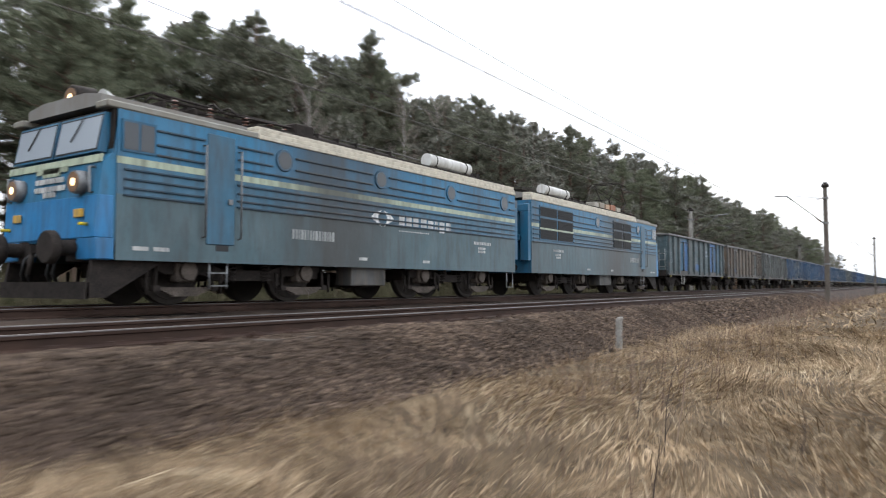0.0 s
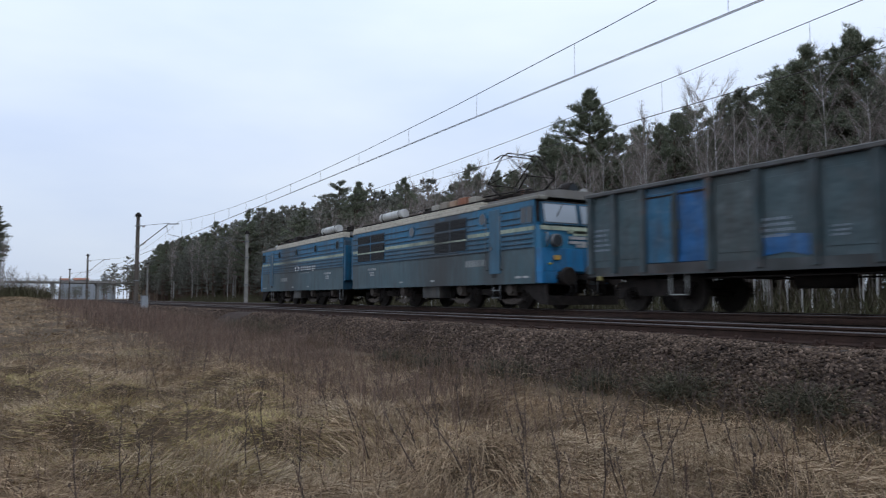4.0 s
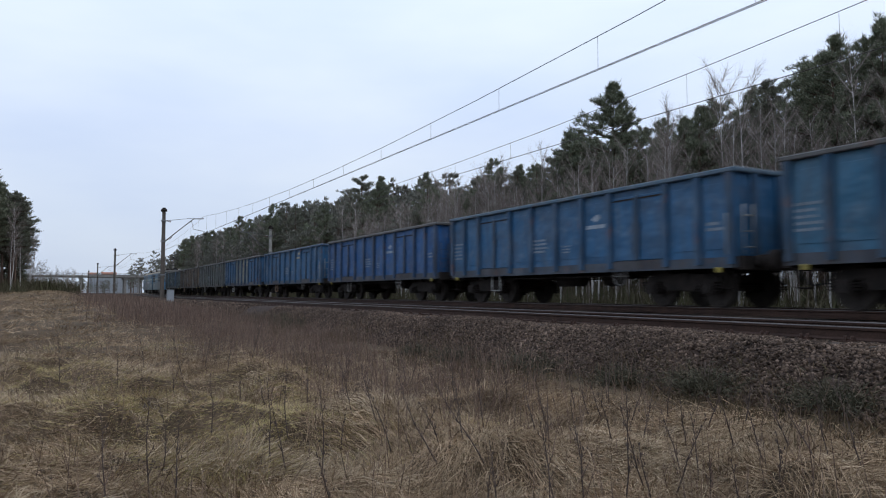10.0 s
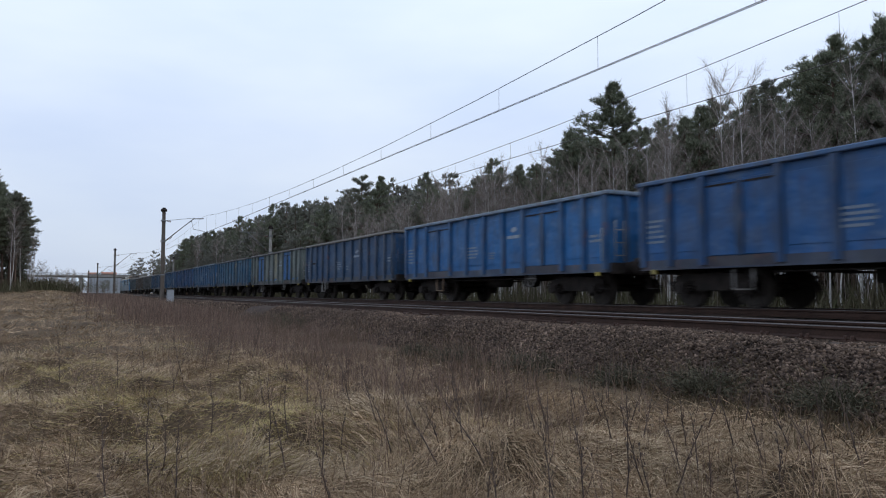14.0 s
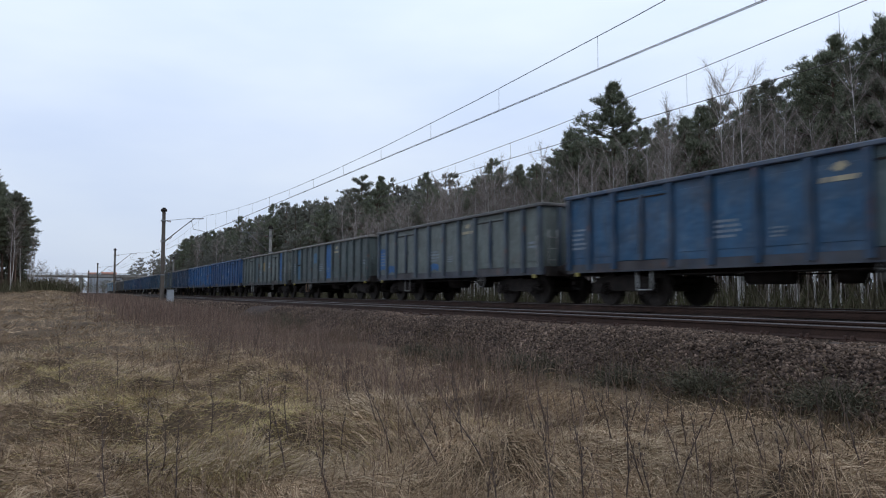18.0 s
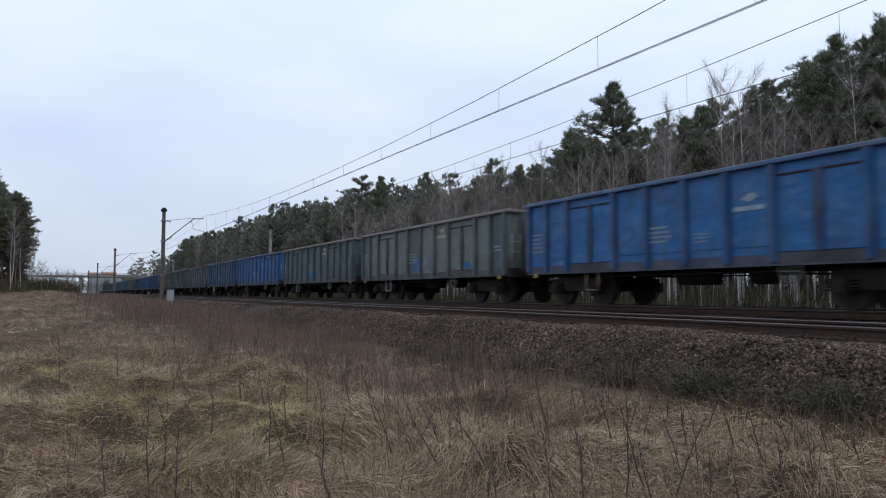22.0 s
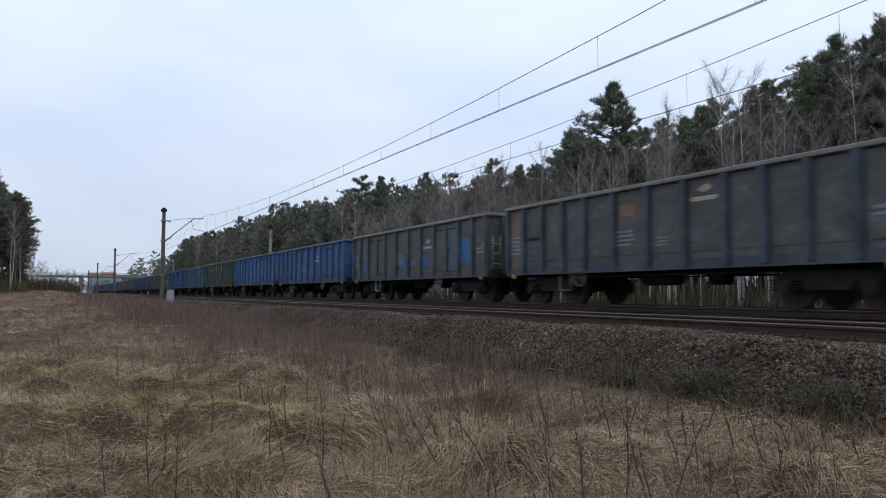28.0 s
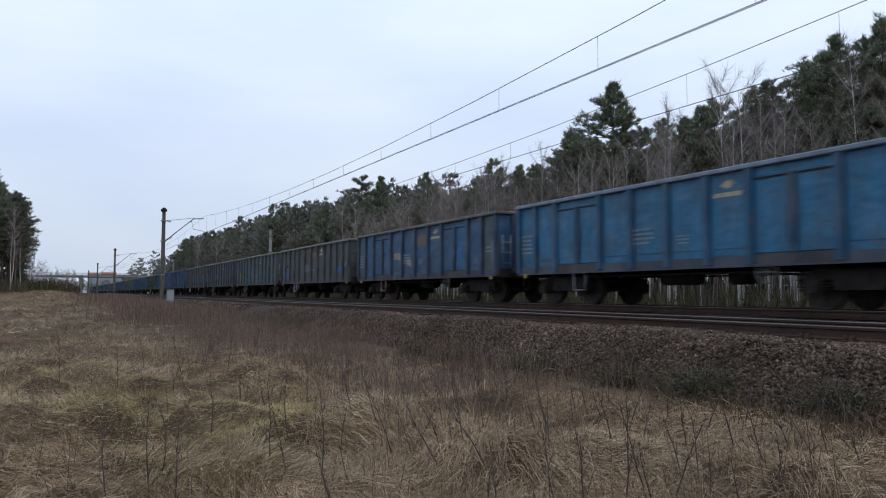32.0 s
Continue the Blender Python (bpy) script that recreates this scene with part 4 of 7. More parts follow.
def loco_bogie(parent, x):
    bm = bmesh.new()
    for s in (-1, 1):
        y0, y1 = sorted((s * 1.08, s * 1.22))
        prism(bm, [(-2.2, 0.72), (-1.9, 0.56), (-1.05, 0.56), (-0.75, 0.45), (0.75, 0.45), (1.05, 0.56), (1.9, 0.56), (2.2, 0.72), (2.2, 0.82), (1.0, 0.80), (0.6, 0.66), (-0.6, 0.66), (-1.0, 0.80), (-2.2, 0.82)], y0, y1)
    for e in (-0.2, 1.95, -2.15):
        box(bm, e, e + 0.2, -1.08, 1.08, 0.5, 0.78)
    b = part("bogie", bm, M_UNDER, parent, "soot-brown motor bogie frame")
    b.location.x = x
    for ax in (-1.5, 1.5):
        add_wheelset(b, ax, LOCO_R, LOCO_WHEELSET, loco_wheelsets)
        for s in (-1, 1):
            a = bmesh.new()
            bevelled(box(a, ax - 0.2, ax + 0.2, s * 1.2 - 0.12, s * 1.2 + 0.12, 0.42, 0.80), 0.03)
            tube(a, (ax, s * 1.3, LOCO_R), (ax, s * 1.40, LOCO_R), 0.17, seg=14)
            part("axle_box", a, M_SPRING, b)
            ls = bmesh.new()
            for i in range(6):
                box(ls, ax - 0.62 + 0.07 * i, ax + 0.62 - 0.07 * i, s * 1.26 - 0.05, s * 1.26 + 0.05, 0.30 - 0.028 * i, 0.325 - 0.028 * i)
            part("leaf_spring", ls, M_SPRING, b)
            for o in (-0.62, 0.62):
                hg = bmesh.new()
                tube(hg, (ax + o, s * 1.26, 0.3), (ax + o * 0.95, s * 1.26, 0.74), 0.035, seg=7)
                box(hg, ax + o - 0.07, ax + o + 0.07, s * 1.26 - 0.07, s * 1.26 + 0.07, 0.26, 0.36)
                part("spring_hanger", hg, M_UNDER, b)
    for s in (-1, 1):
        for o in (-0.45, 0.45):
            part("coil_spring", helix(bmesh.new(), o, s * 1.22, 0.42, 0.78, 0.105, 0.024, 5), M_UNDER, b)
        for o in (-2.3, 2.3, -0.72, 0.72):
            part("sand_pipe", tube(bmesh.new(), (o, s * 1.28, 0.2), (o, s * 1.28, 0.62), 0.03, seg=6), M_UNDER, b)
    return b


def pantograph(parent, x, raised):
    """Diamond frame; raised: height of the collector strip over the rail, or 0 when folded."""
    top = raised if raised else 4.06
    knee_z, base_z = (4.35 if raised else 4.0), 3.86
    reach = 1.15 if raised else 1.55
    pb = bmesh.new()
    for y in (-0.55, 0.55):
        box(pb, x - 0.8, x + 0.8, y - 0.04, y + 0.04, base_z - 0.06, base_z)
    for e in (-0.75, 0.75):
        box(pb, x + e - 0.04, x + e + 0.04, -0.6, 0.6, base_z - 0.05, base_z + 0.01)
    p = part("pantograph", pb, M_UNDER, parent, "dark raised pantograph" if raised else "dark folded pantograph")
    for e in (-1, 1):
        for y in (-0.5, 0.5):
            am = bmesh.new()
            tube(am, (x + e * 0.45, y, base_z), (x + e * reach, y * 1.15, knee_z), 0.036, seg=6)
            tube(am, (x + e * reach, y * 1.15, knee_z), (x + e * 0.18, y * 1.3, top - 0.1), 0.024, seg=6)
            part("arm", am, M_UNDER, p)
        cr = bmesh.new()
        tube(cr, (x + e * reach, -0.6, knee_z), (x + e * reach, 0.6, knee_z), 0.02, seg=6)
        tube(cr, (x + e * 0.2, -0.65, top - 0.09), (x + e * reach, 0.57, knee_z), 0.014, seg=5)
        part("cross_tube", cr, M_UNDER, p)
        hd = bmesh.new()
        pipe(hd, [(x + e * 0.2, -0.95, top - 0.22), (x + e * 0.2, -0.65, top - 0.02), (x + e * 0.2, 0.65, top - 0.02), (x + e * 0.2, 0.95, top - 0.22)], 0.025, 6)
        part("collector_strip", hd, M_UNDER, p)
        for y in (-0.5, 0.5):
            ins = bmesh.new()
            for i in range(4):
                tube(ins, (x + e * 0.7, y, 3.55 + i * 0.07), (x + e * 0.7, y, 3.59 + i * 0.07), 0.085, 0.05, seg=10)
            part("insulator", ins, M_PORCELAIN, p)
    return p


def build_section(name, label, raised):
    """One cab section: the cab's face at x = 0, the gangway end at x = LEN; ports on -y, louvres on +y."""
    w = thing(name, label, "locomotive", "locomotive sections")
    rng = random.Random(3)
    core = bmesh.new()
    box(core, 0.25, LEN - 0.02, -LH + 0.034, LH - 0.034, 0.95, LT)
    part("inner_body", core, M_UNDER, w)
    for s in (-1, 1):
        ports = (4.0, 7.2, 10.35, 13.45) if s < 0 else (3.1, 8.2)
        grilles = () if s < 0 else ((4.15, 6.35), (10.75, 13.55))
        # lower grey skirt, blue upper wall, light stripe
        lo = bmesh.new()
        band_panel(lo, 0.3, LEN, s, LB, 1.88)
        part("lower_side", lo, M_LOCO, w, "grimy grey-blue lower side", L_GREY)
        md = bmesh.new()
        band_panel(md, 0.3, LEN, s, 1.88, 2.39)
        part("middle_side", md, M_LOCO, w, "", tuple(0.55 * a + 0.45 * b for a, b in zip(L_BLUE, L_GREY)))
        st = bmesh.new()
        band_panel(st, 0.3, LEN, s, 2.39, 2.51, 0.003)
        part("side_stripe", st, M_LOCO, w, "pale yellow-green stripe", L_CREAM)
        up = bmesh.new()
        band_panel(up, 0.3, LEN, s, 2.51, LT)
        part("upper_side", up, M_LOCO, w, "faded blue upper side", L_BLUE)
        # pressed ribs; the shadow line beneath each is put into their darkened blue
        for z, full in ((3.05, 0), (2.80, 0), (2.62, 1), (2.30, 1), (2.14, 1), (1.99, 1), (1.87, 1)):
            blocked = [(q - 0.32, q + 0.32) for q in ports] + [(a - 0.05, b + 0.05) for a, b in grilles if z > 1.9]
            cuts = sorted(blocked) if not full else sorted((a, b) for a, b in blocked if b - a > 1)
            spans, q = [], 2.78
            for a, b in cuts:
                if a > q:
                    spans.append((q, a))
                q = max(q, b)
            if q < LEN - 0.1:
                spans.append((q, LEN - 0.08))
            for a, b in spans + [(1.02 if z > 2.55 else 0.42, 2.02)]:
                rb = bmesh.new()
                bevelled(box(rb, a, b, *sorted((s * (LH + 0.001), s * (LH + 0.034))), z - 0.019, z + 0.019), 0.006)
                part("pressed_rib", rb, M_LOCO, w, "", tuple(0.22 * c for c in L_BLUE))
        for q in ports:
            pr = bmesh.new()
            tube(pr, (q, s * (LH + 0.002), 2.96), (q, s * (LH + 0.03), 2.96), 0.235, 0.22, seg=24)
            p = part("porthole", pr, M_LOCO, w, "round porthole window", tuple(0.7 * c for c in L_BLUE))
            gl = bmesh.new()
            tube(gl, (q, s * (LH + 0.029), 2.96), (q, s * (LH + 0.034), 2.96), 0.18, seg=24)
            part("glass", gl, M_GLASS, p)
        for a, b in grilles:
            fr = bmesh.new()
            band_panel(fr, a - 0.05, b + 0.05, s, 1.95, 3.16, 0.02, 0.02)
            gr = part("louvre_grille", fr, M_LOCO, w, "black louvres in blue frames", tuple(0.6 * c for c in L_BLUE))
            mid = (a + b) / 2
            part("grille_stripe", band_panel(bmesh.new(), a - 0.05, b + 0.05, s, 2.325, 2.385, 0.03, 0.008), M_LOCO, gr, "pale yellow-green stripe", L_CREAM)
            for c0, c1 in ((a, mid - 0.05), (mid + 0.05, b)):
                for z0 in (1.99, 2.39, 2.79):
                    lv = bmesh.new()
                    box(lv, c0, c1, *sorted((s * (LH + 0.021), s * (LH + 0.026))), z0, z0 + 0.33)
                    for i in range(7):
                        box(lv, c0, c1, *sorted((s * (LH + 0.026), s * (LH + 0.04))), z0 + 0.02 + i * 0.045, z0 + 0.035 + i * 0.045)
                    part("louvre", lv, M_RUBBER, gr)
        # cab side window and door
        wf = bmesh.new()
        band_panel(wf, 0.36, 1.0, s, 2.60, 3.14, 0.022, 0.02)
        f = part("cab_side_window", wf, M_LOCO, w, "", tuple(0.6 * c for c in L_BLUE))
        for c0, c1 in ((0.40, 0.66), (0.71, 0.96)):
            gl = bmesh.new()
            band_panel(gl, c0, c1, s, 2.64, 3.10, 0.026, 0.006)
            part("pane", gl, M_GLASS, f)
        dr = bmesh.new()
        bevelled(band_panel(dr, 2.08, 2.72, s, 1.12, 3.2, 0.02, 0.04), 0.012)
        d = part("cab_door", dr, M_LOCO, w, "blue cab door with a small plate", tuple(0.5 * a + 0.4 * b for a, b in zip(L_BLUE, L_GREY)))
        hd = bmesh.new()
        box(hd, 2.55, 2.64, *sorted((s * (LH + 0.02), s * (LH + 0.06))), 1.9, 2.0)
        part("door_handle", hd, M_STEEL, d)
        for q in (2.0, 2.82):
            hr = bmesh.new()
            pipe(hr, [(q, s * LH, 1.25), (q, s * (LH + 0.09), 1.25), (q, s * (LH + 0.09), 2.95), (q, s * LH, 2.95)], 0.02, 6)
            part("hand_rail", hr, M_STEEL, w, "grey steel hand rail")
        ho = bmesh.new()
        bevelled(band_panel(ho, 2.3, 2.6, s, 1.0, 1.12, 0.004, 0.03), 0.005)
        part("foot_hole", ho, M_RUBBER, w)
        lad = bmesh.new()
        for q in (2.2, 2.6):
            tube(lad, (q, s * 1.5, 0.3), (q, s * 1.5, 0.8), 0.02, seg=6)
        for z in (0.34, 0.58):
            box(lad, 2.2, 2.6, *sorted((s * 1.45, s * 1.55)), z, z + 0.025)
        part("step_ladder", lad, M_STEEL, w)
        # writing as plain bars, emblem as a plain shape
        face = s * (LH + 0.004)
        mk = bmesh.new()
        if s < 0:
            bars(mk, 4.25, face, 1.55, 1, 1.4, 0.21, 0.3, rng)
        else:
            bars(mk, 3.0, face, 1.62, 1, 1.5, 0.22, 0.3, rng)
        tagged(part("number_lettering", mk, M_MARK, w, "faded white lettering", (0.3, 0.31, 0.3)), kind="stuff")
        mk = bmesh.new()
        bars(mk, 11.6, face, 1.66, 1, 1.0, 0.09, 0.14, rng)
        bars(mk, 11.85, face, 1.5, 2, 0.45, 0.07, 0.1, rng)
        tagged(part("data_lettering", mk, M_MARK, w, "faded white lettering", (0.5, 0.5, 0.48)), kind="stuff")
        mk = bmesh.new()
        for q in (0.6, 1.0, 6.4, 9.0):
            box(mk, q, q + 0.3, face - 0.002, face + 0.002, 0.95, 1.02)
        tagged(part("small_lettering", mk, M_MARK, w, "faded white small print", (0.45, 0.45, 0.43)), kind="stuff")
        if s < 0:
            for o in (-1, 1):
                lg = bmesh.new()
                c = 7.28 + o * 0.04
                prism(lg, [(c, 1.80), (c + o * 0.16, 1.88), (c + o * 0.42, 2.0), (c + o * 0.26, 2.14), (c, 2.2), (c + o * 0.14, 2.06), (c + o * 0.12, 1.94)], face - 0.002, face + 0.002)
                part("emblem", lg, M_MARK, w, "white leaf-shaped emblem", (0.75, 0.75, 0.73))
            q = 7.95
            for i, wd in enumerate((0.26, 0.26, 0.26, 0.28, 0.28, 0.18, 0.28, 0.28)):
                z0, z1 = (1.80 if i == 6 else 1.87), (2.16 if i < 4 else 2.10)
                mk = bevelled(box(bmesh.new(), q, q + wd - 0.03, face - 0.002, face + 0.002, z0, z1), 0.001)
                part("company_lettering", mk, M_MARK, w, "plain white letter block", (0.55, 0.56, 0.55))
                q += wd + 0.045 + (0.04 if i == 2 else 0)
            mk = bmesh.new()
            bars(mk, 7.95, face, 1.76, 1, 1.6, 0.03, 0.1, rng)
            tagged(part("small_lettering", mk, M_MARK, w, "faded white small print", (0.5, 0.5, 0.48)), kind="stuff")
        # cream cornice in two steps
        for z0, z1, y in ((LT, LT + 0.09, 0.03), (LT + 0.09, LT + 0.19, 0.0), (LT + 0.19, LT + 0.27, -0.03)):
            cn = bmesh.new()
            bevelled(box(cn, 3.3, LEN, *sorted((s * (LH + y), s * (LH - 0.35))), z0, z1), 0.012)
            part("cornice", cn, M_ROOF, w, "dirty cream roof edge", L_ROOF)
        cn = bmesh.new()
        bevelled(box(cn, 0.1, 3.3, *sorted((s * (LH + 0.02), s * (LH - 0.35))), LT, LT + 0.12), 0.02)
        part("cab_cornice", cn, M_ROOF, w, "dark grey cab roof edge", (0.2, 0.19, 0.16))
        wk = bmesh.new()
        box(wk, 3.6, LEN - 0.1, *sorted((s * 0.75, s * 1.15)), LT + 0.38, LT + 0.42)
        for i in range(9):
            tube(wk, (3.9 + i * 1.2, s * 0.95, LT + 0.2), (3.9 + i * 1.2, s * 0.95, LT + 0.4), 0.025, seg=5)
        part("roof_walkway", wk, M_UNDER, w)
        tk = bmesh.new()
        tube(tk, (10.0, s * 0.95, LT + 0.63), (12.2, s * 0.95, LT + 0.63), 0.19, seg=18)
        tk2 = part("air_tank", tk, M_ROOF, w, "white roof air tank", (0.52, 0.515, 0.49))
        for q in (10.3, 11.9):
            sr = bmesh.new()
            ring(sr, (q, s * 0.95, LT + 0.63), 0.2, 0.015, "x", 18)
            box(sr, q - 0.04, q + 0.04, s * 0.95 - 0.15, s * 0.95 + 0.15, LT + 0.4, LT + 0.47)
            part("strap", sr, M_UNDER, tk2)
        ub = bmesh.new()
        bevelled(box(ub, 6.3, 7.6, *sorted((s * 0.9, s * 1.4)), 0.35, 0.9), 0.02)
        part("battery_box", ub, M_ROOF, w, "grey steel battery box", (0.04, 0.038, 0.036))
        tn = bmesh.new()
        tube(tn, (6.9, s * 0.6, 0.5), (8.1, s * 0.6, 0.5), 0.2, seg=12)
        part("air_reservoir", tn, M_UNDER, w)
    rf = bmesh.new()
    extrude_x(rf, [(-LH + 0.34, LT + 0.1), (-LH + 0.34, LT + 0.28), (-0.7, LT + 0.36), (0.7, LT + 0.36), (LH - 0.34, LT + 0.28), (LH - 0.34, LT + 0.1)], 0.2, LEN)
    part("roof", rf, M_ROOF, w, "grey soot-stained roof", (0.17, 0.16, 0.145))
    # roof gear
    hb = bmesh.new()
    bevelled(box(hb, 5.6, 9.0, -0.65, 0.65, LT + 0.36, LT + 0.62), 0.04)
    part("resistor_hood", hb, M_UNDER, w)
    for q in (5.9, 6.6, 7.3, 8.0, 8.7):
        fb = bmesh.new()
        box(fb, q - 0.02, q + 0.02, -0.7, 0.7, LT + 0.36, LT + 0.68)
        part("hood_rib", fb, M_UNDER, w)
    for q, y in ((4.9, -0.6), (5.25, -0.6), (9.4, -0.5), (12.6, -0.45), (13.1, -0.45), (13.6, 0.4), (9.4, 0.5)):
        ins = bmesh.new()
        for i in range(4):
            tube(ins, (q, y, LT + 0.36 + i * 0.07), (q, y, LT + 0.40 + i * 0.07), 0.09, 0.05, seg=10)
        part("roof_insulator", ins, M_PORCELAIN, w)
    bb = bmesh.new()
    pipe(bb, [(2.0, -0.62, LT + 0.62), (5.0, -0.62, LT + 0.68), (9.4, -0.5, LT + 0.72), (13.4, -0.42, LT + 0.66)], 0.016, 6)
    pipe(bb, [(2.2, 0.62, LT + 0.6), (9.0, 0.55, LT + 0.7), (13.4, 0.42, LT + 0.66)], 0.016, 6)
    part("bus_bar", bb, M_WIRE, w)
    for q in (12.75, 13.15):
        hn = bmesh.new()
        box(hn, q - 0.05, q + 0.12, -0.75, -0.6, LT + 0.36, LT + 0.66)
        part("roof_hatch_clamp", hn, M_UNDER, w)
    for y in (-0.82, -0.3, 0.3, 0.82):
        part("roof_conduit", pipe(bmesh.new(), [(1.2, y, LT + 0.34), (1.35, y, LT + 0.52), (5.2, y, LT + 0.54 + 0.1 * abs(y)), (5.4, y, LT + 0.38)], 0.028, 6), M_UNDER, w)
    for q in (1.6, 2.3, 3.9, 4.6, 5.1):
        part("conduit_bracket", bevelled(box(bmesh.new(), q - 0.035, q + 0.035, -0.9, 0.9, LT + 0.36, LT + 0.50), 0.01), M_UNDER, w)
    for q, y in ((1.9, -0.78), (2.7, -0.8), (3.6, -0.8), (4.3, -0.78), (1.9, 0.78), (4.3, 0.78)):
        ins = bmesh.new()
        for i in range(4):
            tube(ins, (q, y, LT + 0.34 + i * 0.07), (q, y, LT + 0.38 + i * 0.07), 0.085, 0.05, seg=10)
        part("roof_insulator", ins, M_PORCELAIN, w)
    part("arrester_box", bevelled(box(bmesh.new(), 4.9, 5.5, -0.95, -0.5, LT + 0.36, LT + 0.72), 0.03), M_UNDER, w)
    if raised:
        for q, ln, ht, c in ((4.2, 0.5, 0.2, (0.30, 0.27, 0.22)), (4.85, 0.6, 0.26, (0.24, 0.085, 0.04)), (5.6, 0.45, 0.22, (0.34, 0.22, 0.14)), (6.2, 0.55, 0.24, (0.22, 0.19, 0.15)), (6.9, 0.5, 0.2, (0.28, 0.26, 0.22))):
            for y in (-1, 1):
                rb = bevelled(box(bmesh.new(), q, q + ln, *sorted((y * 0.72, y * 1.12)), LT + 0.42, LT + 0.42 + ht), 0.02)
                part("resistor_box", rb, M_ROOF, w, "rust-stained roof box", c)
    pantograph(w, 3.1, raised)
    # cab face: lower panel, chest, slanted screens
    fc = bmesh.new()
    prism(fc, [(0.0, 1.1), (0.30, 1.1), (0.30, LT), (0.34, LT), (0.24, 2.55), (0.06, 2.38), (0.0, 1.8)], -LH + 0.02, LH - 0.02)
    part("cab_front", fc, M_LOCO, w, "blue cab face", L_BLUE)
    lp = bmesh.new()
    bevelled(prism(lp, [(-0.04, 1.12), (0.28, 1.12), (0.28, 1.86), (0.0, 1.86)], -LH + 0.01, LH - 0.01), 0.03)
    part("front_apron", lp, M_LOCO, w, "bright blue lower front", L_DEEP)
    for y0, y1 in ((-LH + 0.01, -0.95), (0.95, LH - 0.01)):
        ap = bmesh.new()
        bevelled(box(ap, -0.03, 0.29, y0, y1, 0.78, 1.15), 0.02)
        part("apron_corner", ap, M_LOCO, w, "", L_DEEP)
    sp = bmesh.new()
    prism(sp, [(0.03, 2.38), (0.06, 2.38), (0.085, 2.51), (0.05, 2.51)], -LH + 0.03, LH - 0.03)
    part("front_stripe", sp, M_LOCO, w, "pale yellow stripe with a point", L_CREAM)
    sp = bmesh.new()
    for y0, y1, z0 in ((-0.5, 0.5, 2.30), (-0.28, 0.28, 2.24)):
        box(sp, 0.02, 0.05, y0, y1, z0, 2.39)
    part("stripe_point", sp, M_LOCO, w, "", L_CREAM)
    for y0, y1 in ((-1.34, -0.09), (0.09, 1.34)):
        fr = bmesh.new()
        prism(fr, [(0.05, 2.56), (0.20, 2.56), (0.33, 3.24), (0.17, 3.24)], y0 - 0.06, y1 + 0.06)
        f = part("windscreen", fr, M_LOCO, w, "", tuple(0.8 * c for c in L_BLUE))
        gl = bmesh.new()
        prism(gl, [(0.044, 2.62), (0.06, 2.62), (0.165, 3.18), (0.149, 3.18)], y0, y1)
        part("pane", gl, M_SCREEN, f, "windscreen with its sky reflection painted pale")
        sl = bmesh.new()
        prism(sl, [(0.048, 2.595), (0.062, 2.595), (0.17, 3.205), (0.156, 3.205)], y0 - 0.028, y1 + 0.028)
        part("rubber_seal", sl, M_RUBBER, f)
        wi = bmesh.new()
        c = (y0 + y1) / 2
        tube(wi, (0.13, c - 0.1, 3.2), (0.06, c + 0.18, 2.8), 0.012, seg=5)
        part("wiper", wi, M_RUBBER, f)
    for y in (-1.02, 1.02):
        hl = bmesh.new()
        tube(hl, (0.1, y, 2.06), (-0.14, y, 2.06), 0.21, 0.19, seg=20)
        h = part("headlamp", hl, M_STEEL, w, "round front lamp, lit")
        ln = bmesh.new()
        tube(ln, (-0.13, y, 2.06), (-0.15, y, 2.06), 0.165, seg=20)
        part("lens", ln, M_LENS if not raised else M_GLASS, h)
        if not raised:
            part("bulb", tube(bmesh.new(), (-0.149, y, 2.06), (-0.156, y, 2.06), 0.07, 0.06, seg=14), M_LAMP, h, "glowing bulb")
        gr = bmesh.new()
        q = y * 1.32
        pipe(gr, [(0.03, q, 1.88), (-0.05, q, 1.88), (-0.05, q, 2.3), (0.05, q, 2.3)], 0.025, 6)
        part("front_grab_rail", gr, M_STEEL, w)
        yl = bmesh.new()
        bevelled(box(yl, -0.07, -0.035, y - 0.16, y + 0.1, 1.48, 1.62), 0.008)
        part("front_plate", yl, M_MARK, w, "orange warning plate", (0.55, 0.33, 0.06))
        yk = bmesh.new()
        tube(yk, (-0.03, y * 1.25, 1.36), (-0.18, y * 1.28, 1.36), 0.03, seg=6)
        part("cock_handle", yk, M_MARK, w, "yellow cock handle", (0.6, 0.45, 0.03))
        bf = bmesh.new()
        tube(bf, (0.1, y * 0.86, 0.98), (-0.35, y * 0.86, 0.98), 0.13, seg=14)
        tube(bf, (-0.35, y * 0.86, 0.98), (-0.5, y * 0.86, 0.98), 0.28, 0.27, seg=20)
        bevelled(box(bf, -0.02, 0.1, y * 0.86 - 0.25, y * 0.86 + 0.25, 0.75, 1.2), 0.02)
        part("buffer", bf, M_UNDER, w)
    tl = bmesh.new()
    tube(tl, (0.75, 0, LT + 0.40), (0.32, 0, LT + 0.40), 0.27, 0.25, seg=22)
    bevelled(box(tl, 0.45, 0.95, -0.32, 0.32, LT + 0.12, LT + 0.5), 0.03)
    t = part("top_headlamp", tl, M_UNDER, w, "large lit roof headlamp")
    ln = bmesh.new()
    tube(ln, (0.33, 0, LT + 0.40), (0.31, 0, LT + 0.40), 0.19, seg=22)
    part("lens", ln, M_LENS if not raised else M_GLASS, t)
    if not raised:
        part("bulb", tube(bmesh.new(), (0.311, 0, LT + 0.40), (0.304, 0, LT + 0.40), 0.085, 0.075, seg=14), M_LAMP, t, "glowing bulb")
    hr = bmesh.new()
